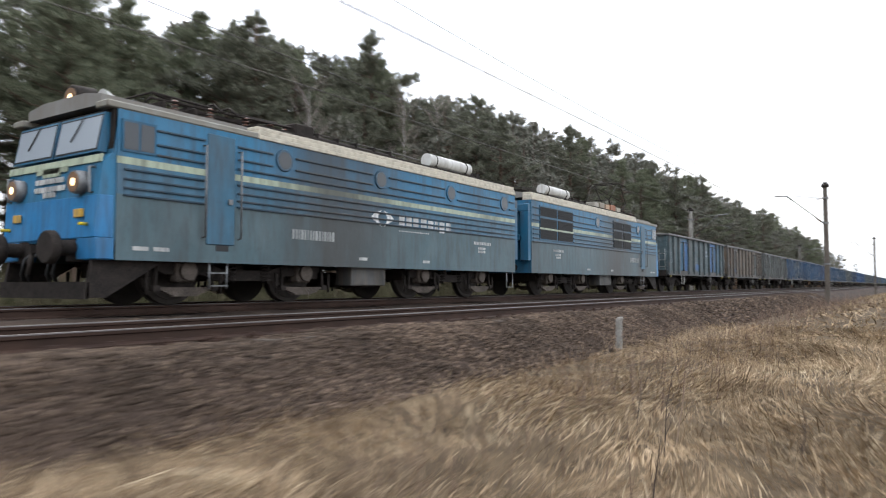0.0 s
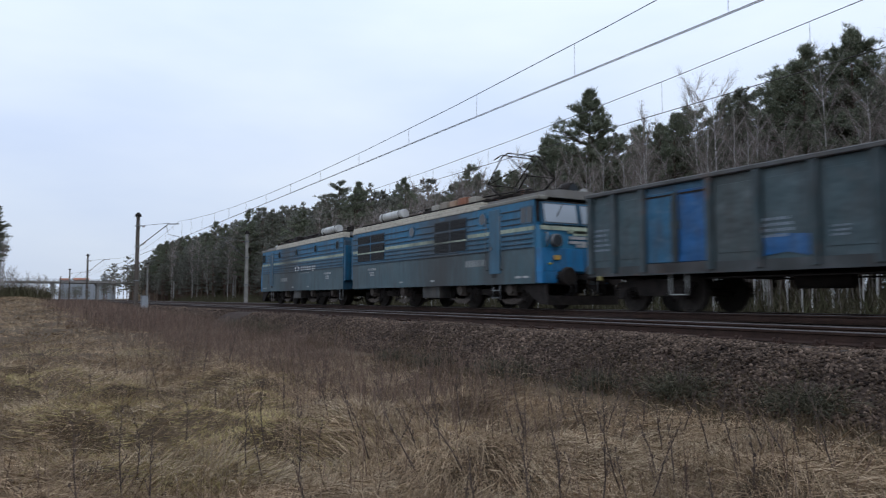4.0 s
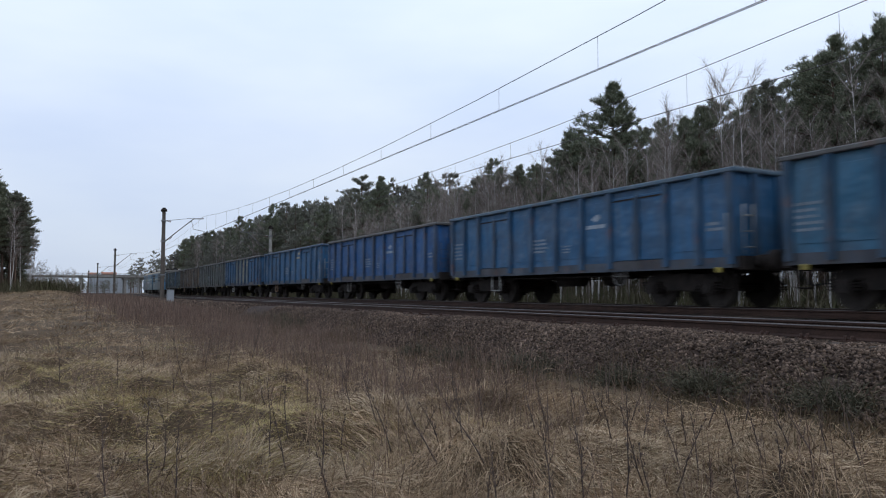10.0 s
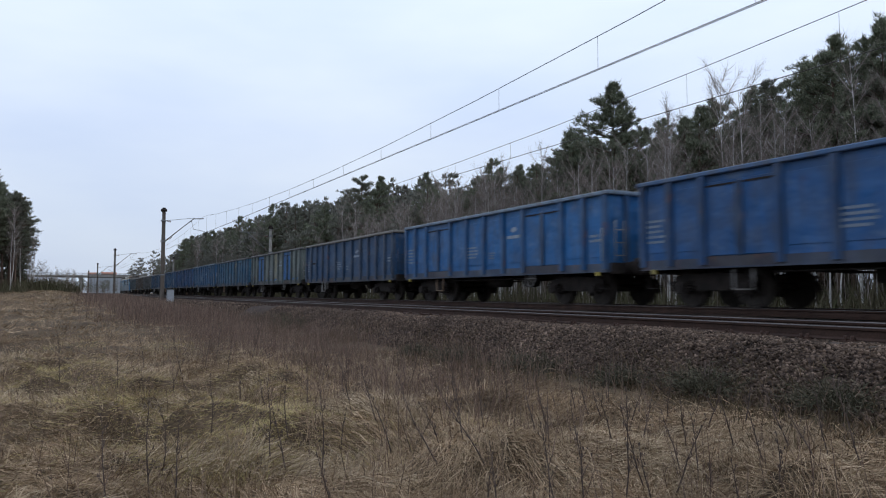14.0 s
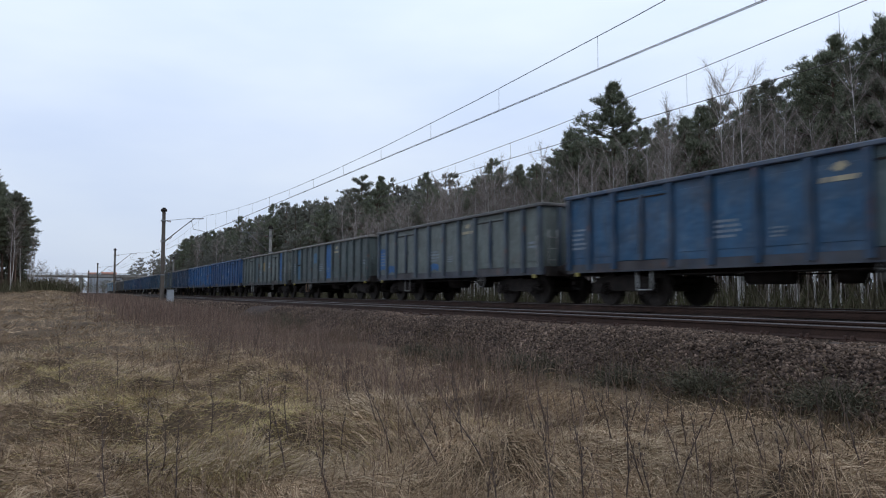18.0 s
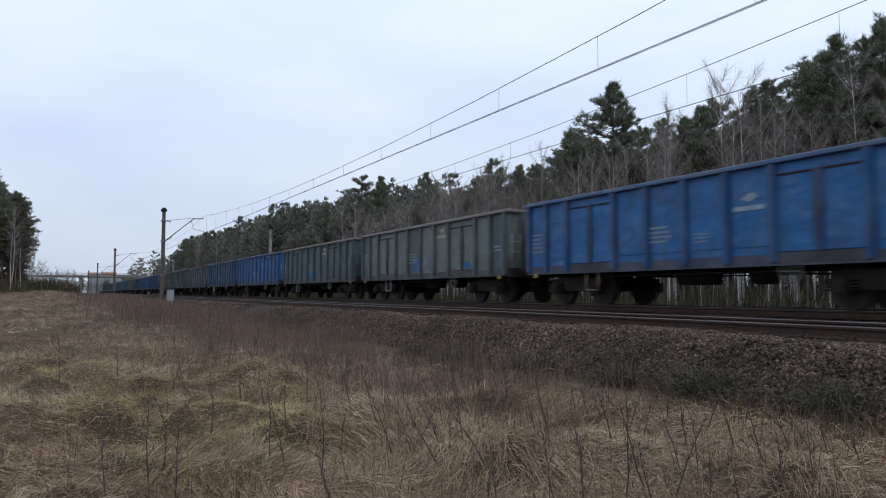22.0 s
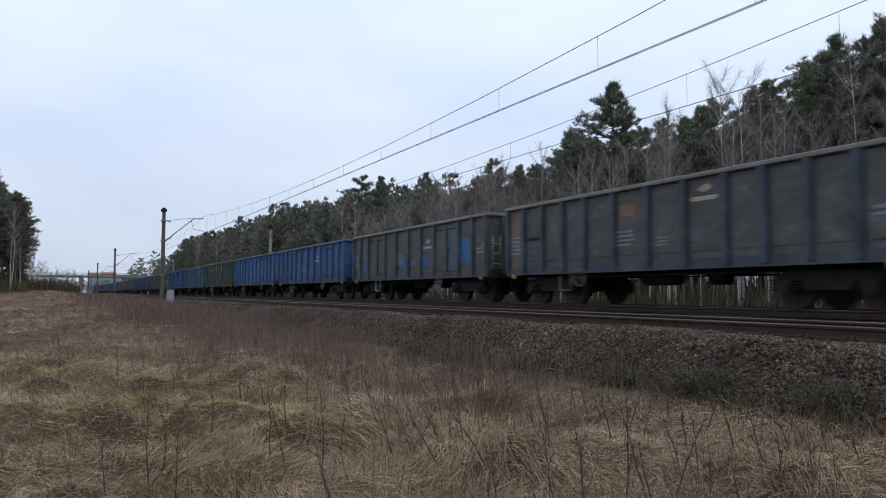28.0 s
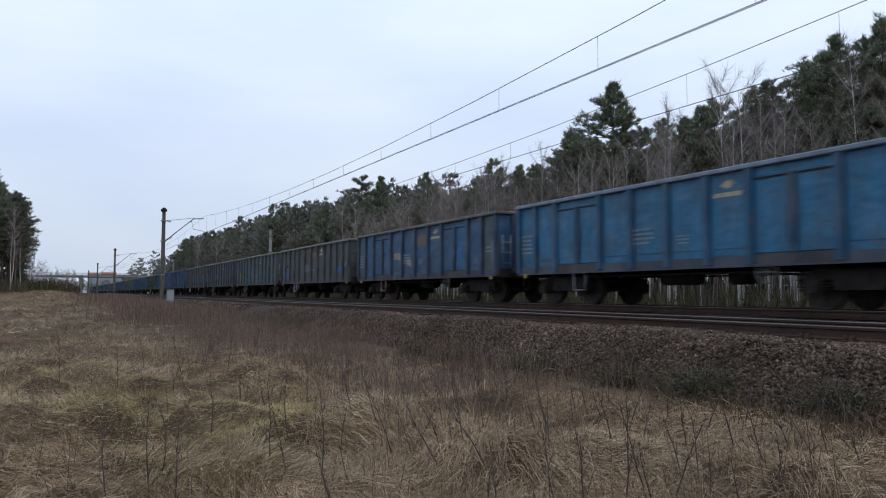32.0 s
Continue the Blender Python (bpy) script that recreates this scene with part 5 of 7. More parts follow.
    tube(hr, (0.8, -0.62, LT + 0.33), (1.15, -0.62, LT + 0.33), 0.1, seg=12)
    tube(hr, (0.55, -0.62, LT + 0.33), (0.8, -0.62, LT + 0.33), 0.2, 0.1, seg=14)
    part("horn", hr, M_ROOF, w, "grey roof horn", (0.4, 0.4, 0.38))
    mk = bmesh.new()
    for z, a in ((2.12, 0.46), (1.98, 0.5), (1.88, 0.2)):
        q = -a
        while q < a:
            d = 0.07 + 0.06 * rng.random()
            box(mk, -0.012, 0.012, q, min(q + d, a), z, z + 0.09)
            q += d + 0.03
    part("front_lettering", mk, M_MARK, w, "faded white lettering", (0.5, 0.5, 0.48))
    hk = bmesh.new()
    box(hk, -0.3, 0.2, -0.06, 0.06, 0.9, 1.05)
    tube(hk, (-0.25, 0.0, 0.95), (-0.32, 0.0, 0.55), 0.04, seg=7)
    part("screw_coupling", hk, M_UNDER, w)
    for y in (-0.5, -0.3, 0.35, 0.55):
        hs = bmesh.new()
        pipe(hs, [(0.05, y, 0.95), (-0.12, y, 0.8), (-0.16, y, 0.55), (-0.05, y + 0.1, 0.42)], 0.03, 6)
        part("brake_hose", hs, M_RUBBER, w)
    pl = bmesh.new()
    prism(pl, [(-0.1, 0.16), (0.25, 0.16), (1.3, 0.78), (0.0, 0.78)], -1.4, -1.32)
    prism(pl, [(-0.1, 0.16), (0.25, 0.16), (1.3, 0.78), (0.0, 0.78)], 1.32, 1.4)
    box(pl, -0.12, -0.04, -1.4, 1.4, 0.14, 0.42)
    part("snow_plough", pl, M_UNDER, w, "rust-brown plough beam")
    # gangway end
    en = bmesh.new()
    box(en, LEN - 0.02, LEN + 0.02, -LH + 0.01, LH - 0.01, LB, LT)
    part("end_wall", en, M_LOCO, w, "", tuple(0.7 * c for c in L_BLUE))
    for y in (-1, 1):
        for x0, y0, y1, z0, z1 in ((LEN + 0.02, 1.02, LH - 0.02, 2.9, 3.15), (LEN + 0.02, 1.22, LH - 0.02, 1.2, 2.9), (LEN + 0.02, 0.95, 1.2, 1.9, 2.1)):
            ef = bevelled(box(bmesh.new(), x0, x0 + 0.2, *sorted((y * y0, y * y1)), z0, z1), 0.015)
            part("end_frame", ef, M_LOCO, w, "", tuple(0.7 * c for c in L_BLUE))
    gw = bmesh.new()
    for i in range(6):
        box(gw, LEN + 0.02 + i * 0.09, LEN + 0.07 + i * 0.09, -0.55, 0.55, 1.1, 3.1)
    part("gangway_bellows", gw, M_RUBBER, w)
    for y, z in ((-1.1, 2.9), (-0.85, 2.6), (-1.2, 1.6), (0.9, 2.8), (-0.9, 1.3)):
        cb = bmesh.new()
        pipe(cb, [(LEN, y, z), (LEN + 0.2, y, z - 0.25), (LEN + 0.4, y, z - 0.32), (LEN + 0.56, y, z - 0.25)], 0.035, 6)
        part("jumper_cable", cb, M_RUBBER, w)
    for y in (-0.9, 0.9):
        bf = bmesh.new()
        tube(bf, (LEN, y, 0.98), (LEN + 0.5, y, 0.98), 0.12, seg=12)
        part("end_buffer", bf, M_UNDER, w)
    sf = bmesh.new()
    pipe(sf, [(LEN - 0.1, -1.5, 0.78), (LEN - 0.1, -1.5, 0.3), (LEN - 0.5, -1.5, 0.3), (LEN - 0.5, -1.5, 0.78)], 0.025, 6)
    part("end_step", sf, M_STEEL, w)
    for x in (3.35, 10.85):
        loco_bogie(w, x)
    return w


loco_a = build_section("electric_locomotive", "weathered blue electric locomotive section with cream stripe, lit lamps", 0)
loco_b = build_section("electric_locomotive", "weathered blue electric locomotive section with louvres and raised pantograph", 5.28)

# ---- overhead line ----
MAST_Y, MAST_FAR_Y = 6.6, 17.3


def build_mast(name, height, arm, wide=0.17, surface=None):
    """Tapered concrete mast with a cantilever reaching over its track; origin at the foot, arm to +y."""
    m = thing(name, "", "mast")
    bm = bmesh.new()
    foot = [(a * wide, b * wide * 0.9) for a, b in ((-1, -1), (1, -1), (1, 1), (-1, 1))]
    v0 = [bm.verts.new((a, b, -1.0)) for a, b in foot]
    v1 = [bm.verts.new((a * 0.75, b * 0.75, height)) for a, b in foot]
    bm.faces.new(v0)
    bm.faces.new(v1)
    for i in range(4):
        bm.faces.new((v0[i], v0[(i + 1) % 4], v1[(i + 1) % 4], v1[i]))
    part("post", bevelled(bm, 0.02), surface or M_MAST, m)
    cp = bmesh.new()
    tube(cp, (0, 0, height - 0.05), (0, 0, height + 0.14), 0.24, 0.2, seg=12)
    tube(cp, (0, 0, height + 0.14), (0, 0, height + 0.24), 0.12, seg=10)
    part("cap", cp, M_UNDER, m)
    for z in (height - 0.75, 4.6, 2.05):
        bd = bmesh.new()
        box(bd, -wide - 0.02, wide + 0.02, -wide - 0.01, wide + 0.01, z - 0.05, z + 0.05)
        part("clamp_band", bd, M_STEEL, m)
    ar = bmesh.new()
    pipe(ar, [(0, 0.12, 4.6), (0, arm - 0.75, 6.4), (0, arm, 6.45)], 0.045, 8)
    part("cantilever", ar, M_STEEL, m, "grey bent cantilever tube")
    ty = bmesh.new()
    tube(ty, (0, 0.12, height - 0.75), (0, arm - 0.7, 6.47), 0.018, seg=6)
    part("tie_rod", ty, M_STEEL, m)
    rg = bmesh.new()
    pipe(rg, [(0, arm - 0.9, 6.25), (0, arm - 0.75, 5.6), (0, arm + 0.1, 5.45), (0, arm + 0.15, 5.3)], 0.022, 6)
    part("steady_arm", rg, M_STEEL, m)
    for p, q in (((0, 0.3, 4.72), (0, 0.6, 4.95)), ((0, 0.25, height - 0.76), (0, 0.55, height - 0.8))):
        ins = bmesh.new()
        a, b = Vector(p), Vector(q)
        for i in range(4):
            tube(ins, a.lerp(b, i / 4), a.lerp(b, i / 4 + 0.15), 0.07, 0.045, seg=10)
        part("insulator", ins, M_PORCELAIN, m)
    return m


mast = build_mast("catenary_mast", 6.9, 2.9)
slim_mast = build_mast("catenary_mast", 6.9, 2.9, 0.125)
pale_mast = build_mast("catenary_mast", 6.9, 2.9, 0.17, M_CONCRETE)
MASTS = [(-57.0, MAST_Y, -0.30, 1), (1.61, MAST_Y, -0.3, 1), (61.8, MAST_Y, -0.3, 1), (-113.5, MAST_Y, -0.3, 1), (-171.5, MAST_Y, -0.3, 1), (-232, MAST_Y, -0.3, 1), (122, MAST_Y, -0.3, 1),
         (-66.9, MAST_FAR_Y, -0.35, -1), (0.45, MAST_FAR_Y, -0.35, -1), (71.5, MAST_FAR_Y, -0.35, -1), (-134, MAST_FAR_Y, -0.35, -1), (136, MAST_FAR_Y, -0.35, -1), (-200, MAST_FAR_Y, -0.35, -1)]
for i, (x, y, z, side) in enumerate(MASTS):
    m = copy_thing(slim_mast if abs(x - 1.61) < 0.1 else (mast if side > 0 else pale_mast), pose(x, y, z, 0, 0, 0 if side > 0 else 180))
    tagged(m, "grimy concrete catenary mast beside the dry meadow" if side > 0 else "pale concrete catenary mast before the forest", "mast", "catenary masts")
for o in (*mast.children_recursive, mast, *slim_mast.children_recursive, slim_mast, *pale_mast.children_recursive, pale_mast):
    bpy.data.objects.remove(o)


def catenary(y, z_contact, spans, sag_top, sag_low, double, first, gap):
    """Messenger and contact wire of one track, with droppers between them."""
    w = thing("overhead_line", "thin dark catenary wires over the track", "overhead wire")

    def messenger(x):
        for a, b in zip(spans, spans[1:]):
            if a <= x <= b:
                return z_contact + sag_low + (sag_top - sag_low) * (2 * (x - a) / (b - a) - 1) ** 2
        return z_contact + sag_top

    pts = []
    for a, b in zip(spans, spans[1:]):
        pts += [(a + (b - a) * i / 10, y, messenger(a + (b - a) * i / 10)) for i in range(10)]
    part("messenger_wire", pipe(bmesh.new(), pts, 0.010, 4), M_WIRE, w)
    for o in ((-0.025, 0.025) if double else (0.0,)):
        part("contact_wire", tube(bmesh.new(), (spans[0], y + o, z_contact), (spans[-1], y + o, z_contact), 0.008 if double else 0.011, seg=5), M_WIRE, w)
    x = first
    while x < 75:
        d = bmesh.new()
        tube(d, (x, y, z_contact), (x, y, messenger(x)), 0.005, seg=4)
        part("dropper", d, M_WIRE, w)
        x += gap
    return w


catenary(TRACK_NEAR, 4.98, [-232, -171.5, -113.5, -57, 1.75, 61.8, 122, 182], 1.36, 0.37, True, -11.0 - 3.73 * 16, 3.73)
catenary(TRACK_FAR, 5.38, [-200, -134, -66.9, 0.45, 71.5, 136, 200], 1.62, 0.43, False, -72.0, 4.2)

# ---- trackside cabinet, marker posts ----
cab = thing("trackside_cabinet", "pale grey steel relay cabinet beside the mast", "cabinet", m=pose(-56.6, 7.15, -0.35))
part("cabinet_body", bevelled(box(bmesh.new(), -0.3, 0.3, -0.22, 0.22, 0.1, 0.95), 0.02), M_CLADDING, cab)
part("cabinet_foot", box(bmesh.new(), -0.25, 0.25, -0.18, 0.18, -0.5, 0.1), M_CONCRETE, cab)
part("cabinet_roof", bevelled(box(bmesh.new(), -0.34, 0.34, -0.26, 0.26, 0.95, 1.0), 0.01), M_STEEL, cab)
part("cabinet_door", bevelled(box(bmesh.new(), -0.25, 0.25, -0.24, -0.222, 0.18, 0.9), 0.006), M_CLADDING, cab)
mp = thing("marker_post", "short weathered concrete marker post in the grass", "post", m=pose(26.0, 7.0, -0.85))
part("post", bevelled(box(bmesh.new(), -0.06, 0.06, -0.05, 0.05, -0.3, 0.62), 0.01), M_CONCRETE, mp)
part("plate", bevelled(box(bmesh.new(), -0.24, 0.07, -0.065, -0.045, 0.6, 0.66), 0.008), M_CONCRETE, mp)
wp = thing("marker_post", "short white marker post beyond the track", "post", m=pose(-40.5, 17.6, -0.75))
part("post", bevelled(box(bmesh.new(), -0.09, 0.09, -0.06, 0.06, -0.2, 0.8), 0.01), M_CLADDING, wp)

# ---- road bridge, hall and houses far down the line ----
br = thing("road_bridge", "distant concrete road bridge over the railway", "bridge", m=pose(-285, 0, 0))
part("deck", box(bmesh.new(), -4, 4, -14, 34, 5.75, 6.3), M_CONCRETE, br)
part("deck_edge", box(bmesh.new(), 4.0, 4.3, -14, 34, 6.0, 6.5), M_CONCRETE, br)
for y in (5.6, 20.0):
    pr = bmesh.new()
    for x in (-3, 0, 3):
        box(pr, x - 0.4, x + 0.4, y - 0.4, y + 0.4, -1.5, 5.3)
    box(pr, -3.8, 3.8, y - 0.7, y + 0.7, 5.2, 5.75)
    part("pier", pr, M_CONCRETE, br)
for x in (-3.8, 3.9):
    for i in range(25):
        part("railing_post", box(bmesh.new(), x - 0.04, x + 0.04, -14 + i * 2 - 0.04, -14 + i * 2 + 0.04, 6.3, 7.3), M_STEEL, br)
    for z in (6.8, 7.26):
        part("hand_rail", box(bmesh.new(), x - 0.035, x + 0.035, -14, 34, z, z + 0.06), M_STEEL, br)
for y0, y1 in ((-60, -12), (32, 90)):
    em = bmesh.new()
    hi, lo = (y1, y0) if y1 < 0 else (y0, y1)
    v = [em.verts.new(p) for p in ((-5, hi, 6.4), (5, hi, 6.4), (5, lo, 1.0), (-5, lo, 1.0), (-16, hi, -1.2), (16, hi, -1.2), (16, lo, -1.2), (-16, lo, -1.2))]
    for f in ((0, 1, 2, 3), (1, 5, 6, 2), (0, 3, 7, 4), (0, 4, 5, 1), (3, 2, 6, 7)):
        em.faces.new([v[i] for i in f])
    part("embankment", em, M_SOIL, br)
hall = thing("warehouse", "pale grey clad industrial hall far behind the bridge", "building", m=pose(-700, 40, -1))
part("wall", box(bmesh.new(), -20, 20, -20, 22, 0, 16.3), M_CLADDING, hall)
for i in range(14):
    part("cladding_seam", box(bmesh.new(), 20.0, 20.2, -19 + i * 3 - 0.12, -19 + i * 3 + 0.12, 0, 16.2), M_STEEL, hall)
part("roof", box(bmesh.new(), -20.4, 20.4, -20.4, 22.4, 16.3, 16.9), M_STEEL, hall)
for x, y, wd, ht in ((-760, 21, 8, 18.6), (-765, 33, 13, 19.2)):
    hs = thing("distant_house", "distant orange brick house beyond the bridge", "house", "houses behind the bridge", pose(x, y, -1))
    part("wall", box(bmesh.new(), -5, 5, 0, wd, 0, ht), M_BRICK, hs)
    part("roof", prism(bmesh.new(), [(-5.4, ht), (5.4, ht), (0, ht + 2.0)], -0.4, wd + 0.4), M_BRICK, hs)


# ---- trees ----
def trunk_mesh(name, height, r, rng, mat, limbs=(), lean=0.03, seg=7):
    bm = bmesh.new()
    n = 7
    pts, x, y = [], 0.0, 0.0
    for i in range(n + 1):
        pts.append(Vector((x, y, height * i / n - (0.3 if i == 0 else 0))))
        x += rng.normal(0, lean) * height / n
        y += rng.normal(0, lean) * height / n
    for i in range(n):
        tube(bm, pts[i], pts[i + 1], r * (1 - 0.88 * i / n), r * (1 - 0.88 * (i + 1) / n), seg, False)
    for q, d, ln, rr in limbs:
        f = q * n
        i = min(int(f), n - 1)
        a = pts[i].lerp(pts[i + 1], f - i)
        b = a + Vector(d) * ln * 0.6
        c = a + Vector(d) * ln + Vector((0, 0, 0.12 * ln))
        tube(bm, a, b, rr, rr * 0.6, 4, False)
        tube(bm, b, c, rr * 0.6, rr * 0.15, 4, False)
    return mesh_of(name, bm, mat), pts


def pine_variant(height, seed, low, mat, spread=1.0, cone=0.5, blades_per=26, tufts_per=9, count=60, wide=0.17):
    """A Scots pine: bare lower trunk, whorls of limbs with flat sprays of needle tufts, a ragged crown; cone: how far it tapers to the top."""
    rng = np.random.default_rng(seed)
    limbs, sprays = [], []
    whorls = max(6, count // 3)
    lopsided = rng.uniform(0, 6.28)
    for i in range(count):
        q = low + (0.985 - low) * min(1.0, (int(i * whorls / count) + rng.normal(0.5, 0.22)) / whorls)
        a = rng.uniform(0, 6.28)
        top = max(0.0, (q - low) / (1 - low))
        fall = (1 - cone * top ** 0.9) * min(1.0, 0.5 + 2.4 * top) * (1 + 0.25 * math.cos(a - lopsided))
        if top > 0.72:
            fall *= 1 - 0.62 * (top - 0.72) / 0.28
        ln = spread * height * 0.165 * fall * rng.uniform(0.4, 1.3)
        up = rng.uniform(-0.15, 0.22) + 0.55 * top ** 1.5
        d = np.array([math.cos(a), math.sin(a), up])
        limbs.append((q, tuple(d), ln, 0.008 * height * (1.05 - q)))
        sprays.append((q * height, d, ln))
    me, pts = trunk_mesh("trunk", height, 0.0115 * height + 0.02, rng, M_BARK, limbs, 0.012)
    roots, dirs, lens = [], [], []
    # the leading shoot
    sprays.append((height * 0.985, np.array([0.0, 0.0, 1.0]), height * 0.022))
    for z, d, ln in sprays:
        f = z / height * 7
        ax, ay = float(np.interp(f, np.arange(8), [p.x for p in pts])), float(np.interp(f, np.arange(8), [p.y for p in pts]))
        across = np.array([-d[1], d[0], 0.0])
        m = max(3, int(tufts_per * (0.45 + 0.4 * ln)))
        for j in range(m):
            u = 0.35 + 0.7 * rng.random() ** 0.75
            c = d * ln * u + across * ln * rng.normal(0, 0.20) * u + np.array([ax, ay, z + 0.12 * ln * u + abs(rng.normal(0, 0.10))])
            v = rng.normal(size=(blades_per, 3)) * np.array([0.8, 0.8, 0.55]) + d * 0.55 + np.array([0, 0, 0.75])
            roots.append(np.repeat(c[None], blades_per, 0) + rng.normal(0, 0.075 if wide < 0.3 else 0.13, (blades_per, 3)) * np.array([1, 1, 0.7]))
            dirs.append(v)
            lens.append(rng.uniform(0.10, 0.30, blades_per) * (1.7 if wide > 0.3 else 1.0) * (height / 13))
    roots, dirs, lens = np.concatenate(roots), np.concatenate(dirs), np.concatenate(lens)
    crown = needle_mesh("crown", roots, dirs, lens, lens * wide, rng, mat)
    return me, crown


def birch_variant(height, seed):
    rng = np.random.default_rng(seed)
    limbs = []
    for i in range(26):
        q = 0.35 + 0.62 * (i + rng.random()) / 26
        a = rng.uniform(0, 6.28)
        limbs.append((q, (math.cos(a) * 0.6, math.sin(a) * 0.6, 0.9), height * rng.uniform(0.08, 0.18), 0.011))
    me, pts = trunk_mesh("trunk", height, 0.068, rng, M_BIRCH, limbs, 0.035, 6)
    n = 1700
    li = rng.integers(0, len(limbs), n)
    q = np.array([limbs[i][0] for i in li])
    d = np.array([limbs[i][1] for i in li])
    ln = np.array([limbs[i][2] for i in li])
    xs = np.interp(q * 7, np.arange(8), [p.x for p in pts])
    ys = np.interp(q * 7, np.arange(8), [p.y for p in pts])
    roots = np.stack([xs, ys, q * height], 1) + d * (ln * rng.uniform(0, 1.0, n))[:, None]
    dirs = d + rng.normal(0, 0.55, (n, 3))
    lens = rng.uniform(0.3, 1.0, n)
    twigs = needle_mesh("bare_crown", roots, dirs, lens, np.full(n, 0.011), rng, M_TWIG)
    return me, twigs


PINES = [pine_variant(13.0, 11, 0.42, M_NEEDLE, 1.3, 0.5, 30, 12, 80), pine_variant(13.0, 12, 0.48, M_NEEDLE_B, 1.3, 0.55, 30, 12, 70), pine_variant(13.0, 13, 0.36, M_NEEDLE, 1.3, 0.7, 30, 12, 85),
         pine_variant(13.0, 14, 0.48, M_NEEDLE_B, 1.3, 0.6, 30, 12, 75), pine_variant(13.0, 15, 0.30, M_NEEDLE, 1.3, 0.78, 30, 12, 95), pine_variant(13.0, 16, 0.2, M_NEEDLE_B, 1.25, 0.65, 30, 12, 100), pine_variant(13.0, 17, 0.30, M_NEEDLE, 1.4, 0.74, 30, 12, 170)]
FAR_PINES = [pine_variant(13.0, 41 + i, 0.2 + 0.1 * i, M_NEEDLE_FAR, 1.15, 0.5, 10, 6, 30, 0.42) for i in range(3)]
BIRCHES = [birch_variant(11.0, 21), birch_variant(11.0, 22), birch_variant(11.0, 23)]
tree_rng = random.Random(5)


def tree(kind, x, y, height, v=None, z=None):
    z = float(ground_z(x, y)) if z is None else z
    if kind == "pine":
        me, crown = PINES[v if v is not None else tree_rng.randrange(len(PINES))]
        t = thing("pine_tree", "tall Scots pine with a ragged dark green crown", "tree", "pines of the wood")
        s = height / 13.0
        parts = (("trunk", me), ("crown", crown))
    else:
        tm, tw = BIRCHES[tree_rng.randrange(len(BIRCHES))]
        t = thing("birch_tree", "slender bare birch with a whitish trunk", "tree", "birches at the wood's edge")
        s = height / 11.0
        parts = (("trunk", tm), ("bare_crown", tw))
    t.location, t.rotation_euler.z, t.scale = (x, y, z), tree_rng.uniform(0, 6.28), (s * tree_rng.uniform(0.9, 1.1), s * tree_rng.uniform(0.9, 1.1), s)
    for n, m in parts:
        new(n, m).parent = t
    return t


# skyline of the wood: tree-top height above the rails along its edge (x, metres)
EDGE_X = (-330, -229, -152, -116, -92, -76, -70, -63, -54, -47, -42, -37, -33, -30, -28, -24, -21, -19, -17, -12, -7, 0, 10, 16, 23, 27, 31, 44, 57, 69, 92, 121, 207, 296, 420)
EDGE_H = (9, 15.8, 14.6, 15.0, 12.2, 13.2, 12.4, 10.2, 9.4, 10.7, 9.9, 11.0, 11.0, 10.2, 10.6, 10.4, 9.8, 10.8, 11.2, 11.0, 12.6, 12.3, 13.6, 13.5, 14.7, 14.0, 12.2, 15.0, 13.8, 15.6, 15.8, 16.0, 16.2, 15, 12)


def edge_h(x):
    return float(np.interp(x, EDGE_X, EDGE_H))


# the trees that stand out
for x, y, top, v in ((-33.3, 30, 13.2, 6), (-19.0, 30, 11.6, 2), (-17.2, 30.5, 11.9, 6), (-75.6, 30, 13.5, 3), (-70.3, 30, 12.8, 4), (-59.0, 30, 11.5, 2), (-37.5, 30, 11.1, 6), (-47.5, 30, 10.9, 2), (-8.0, 30, 13.2, 2), (-18.0, 31, 11.0, 0), (0.4, 30, 12.4, 1), (-26.5, 31, 10.5, 0), (-24.6, 32, 11.0, 2), (-23.2, 31, 10.8, 1), (-21.8, 32, 11.1, 3), (-20.5, 31, 11.4, 0), (-28.6, 31, 10.2, 6), (-30.6, 31.5, 10.6, 2), (-36.0, 31, 10.5, 0), (-40.2, 31, 10.0, 1), (-43.6, 31.5, 9.9, 2), (-51.0, 31, 9.8, 3), (-14.5, 31.5, 11.8, 1), (-12.0, 32, 11.5, 0)):
    tree("pine", x, y, top + 0.35, v)
mass = []
x = -228.0
while x < 300:
    near = -62 < x < 60
    for row in range(6):
        if row == 0 and tree_rng.random() < (0.45 if -60 < x < -8 else 0.25):
            continue
        y = 29.5 + row * 2.6 + tree_rng.uniform(-1.2, 1.4)
        h = edge_h(x) * (1 + (y - 30) * 0.012) * (tree_rng.uniform(0.72, 0.99) if row < 2 else tree_rng.uniform(0.84, 1.0)) * (1.08 if x > 20 else 1.0) + 0.4
        q = x + tree_rng.uniform(-1.6, 1.6)
        if near and -34 < x < -6 and row > 2:
            mass.append((q + 1.1, y + 3.0, h * 1.02))
        if -7 < x < 19 and tree_rng.random() < 0.35:
            continue
        if row < (3 if near else 1):
            tree("pine", q, y, h, tree_rng.choice((4, 5, 5, 2)) if row == 0 or tree_rng.random() < 0.3 else None)
        else:
            mass.append((q, y, h))
    x += 2.4 if near else (3.2 if abs(x) < 130 else 5.0)
for i in range(195):
    x = tree_rng.uniform(-66, -7) if i < 96 or i >= 150 else (tree_rng.uniform(-170, -66) if i < 110 else tree_rng.uniform(-6, 70))
    y = tree_rng.uniform(25.0, 29.5)
    if x > -6 and i % 4:
        continue
    tree("birch", x, y, edge_h(x) * tree_rng.uniform(0.62, 0.95) * (1 - (30 - y) * 0.02))
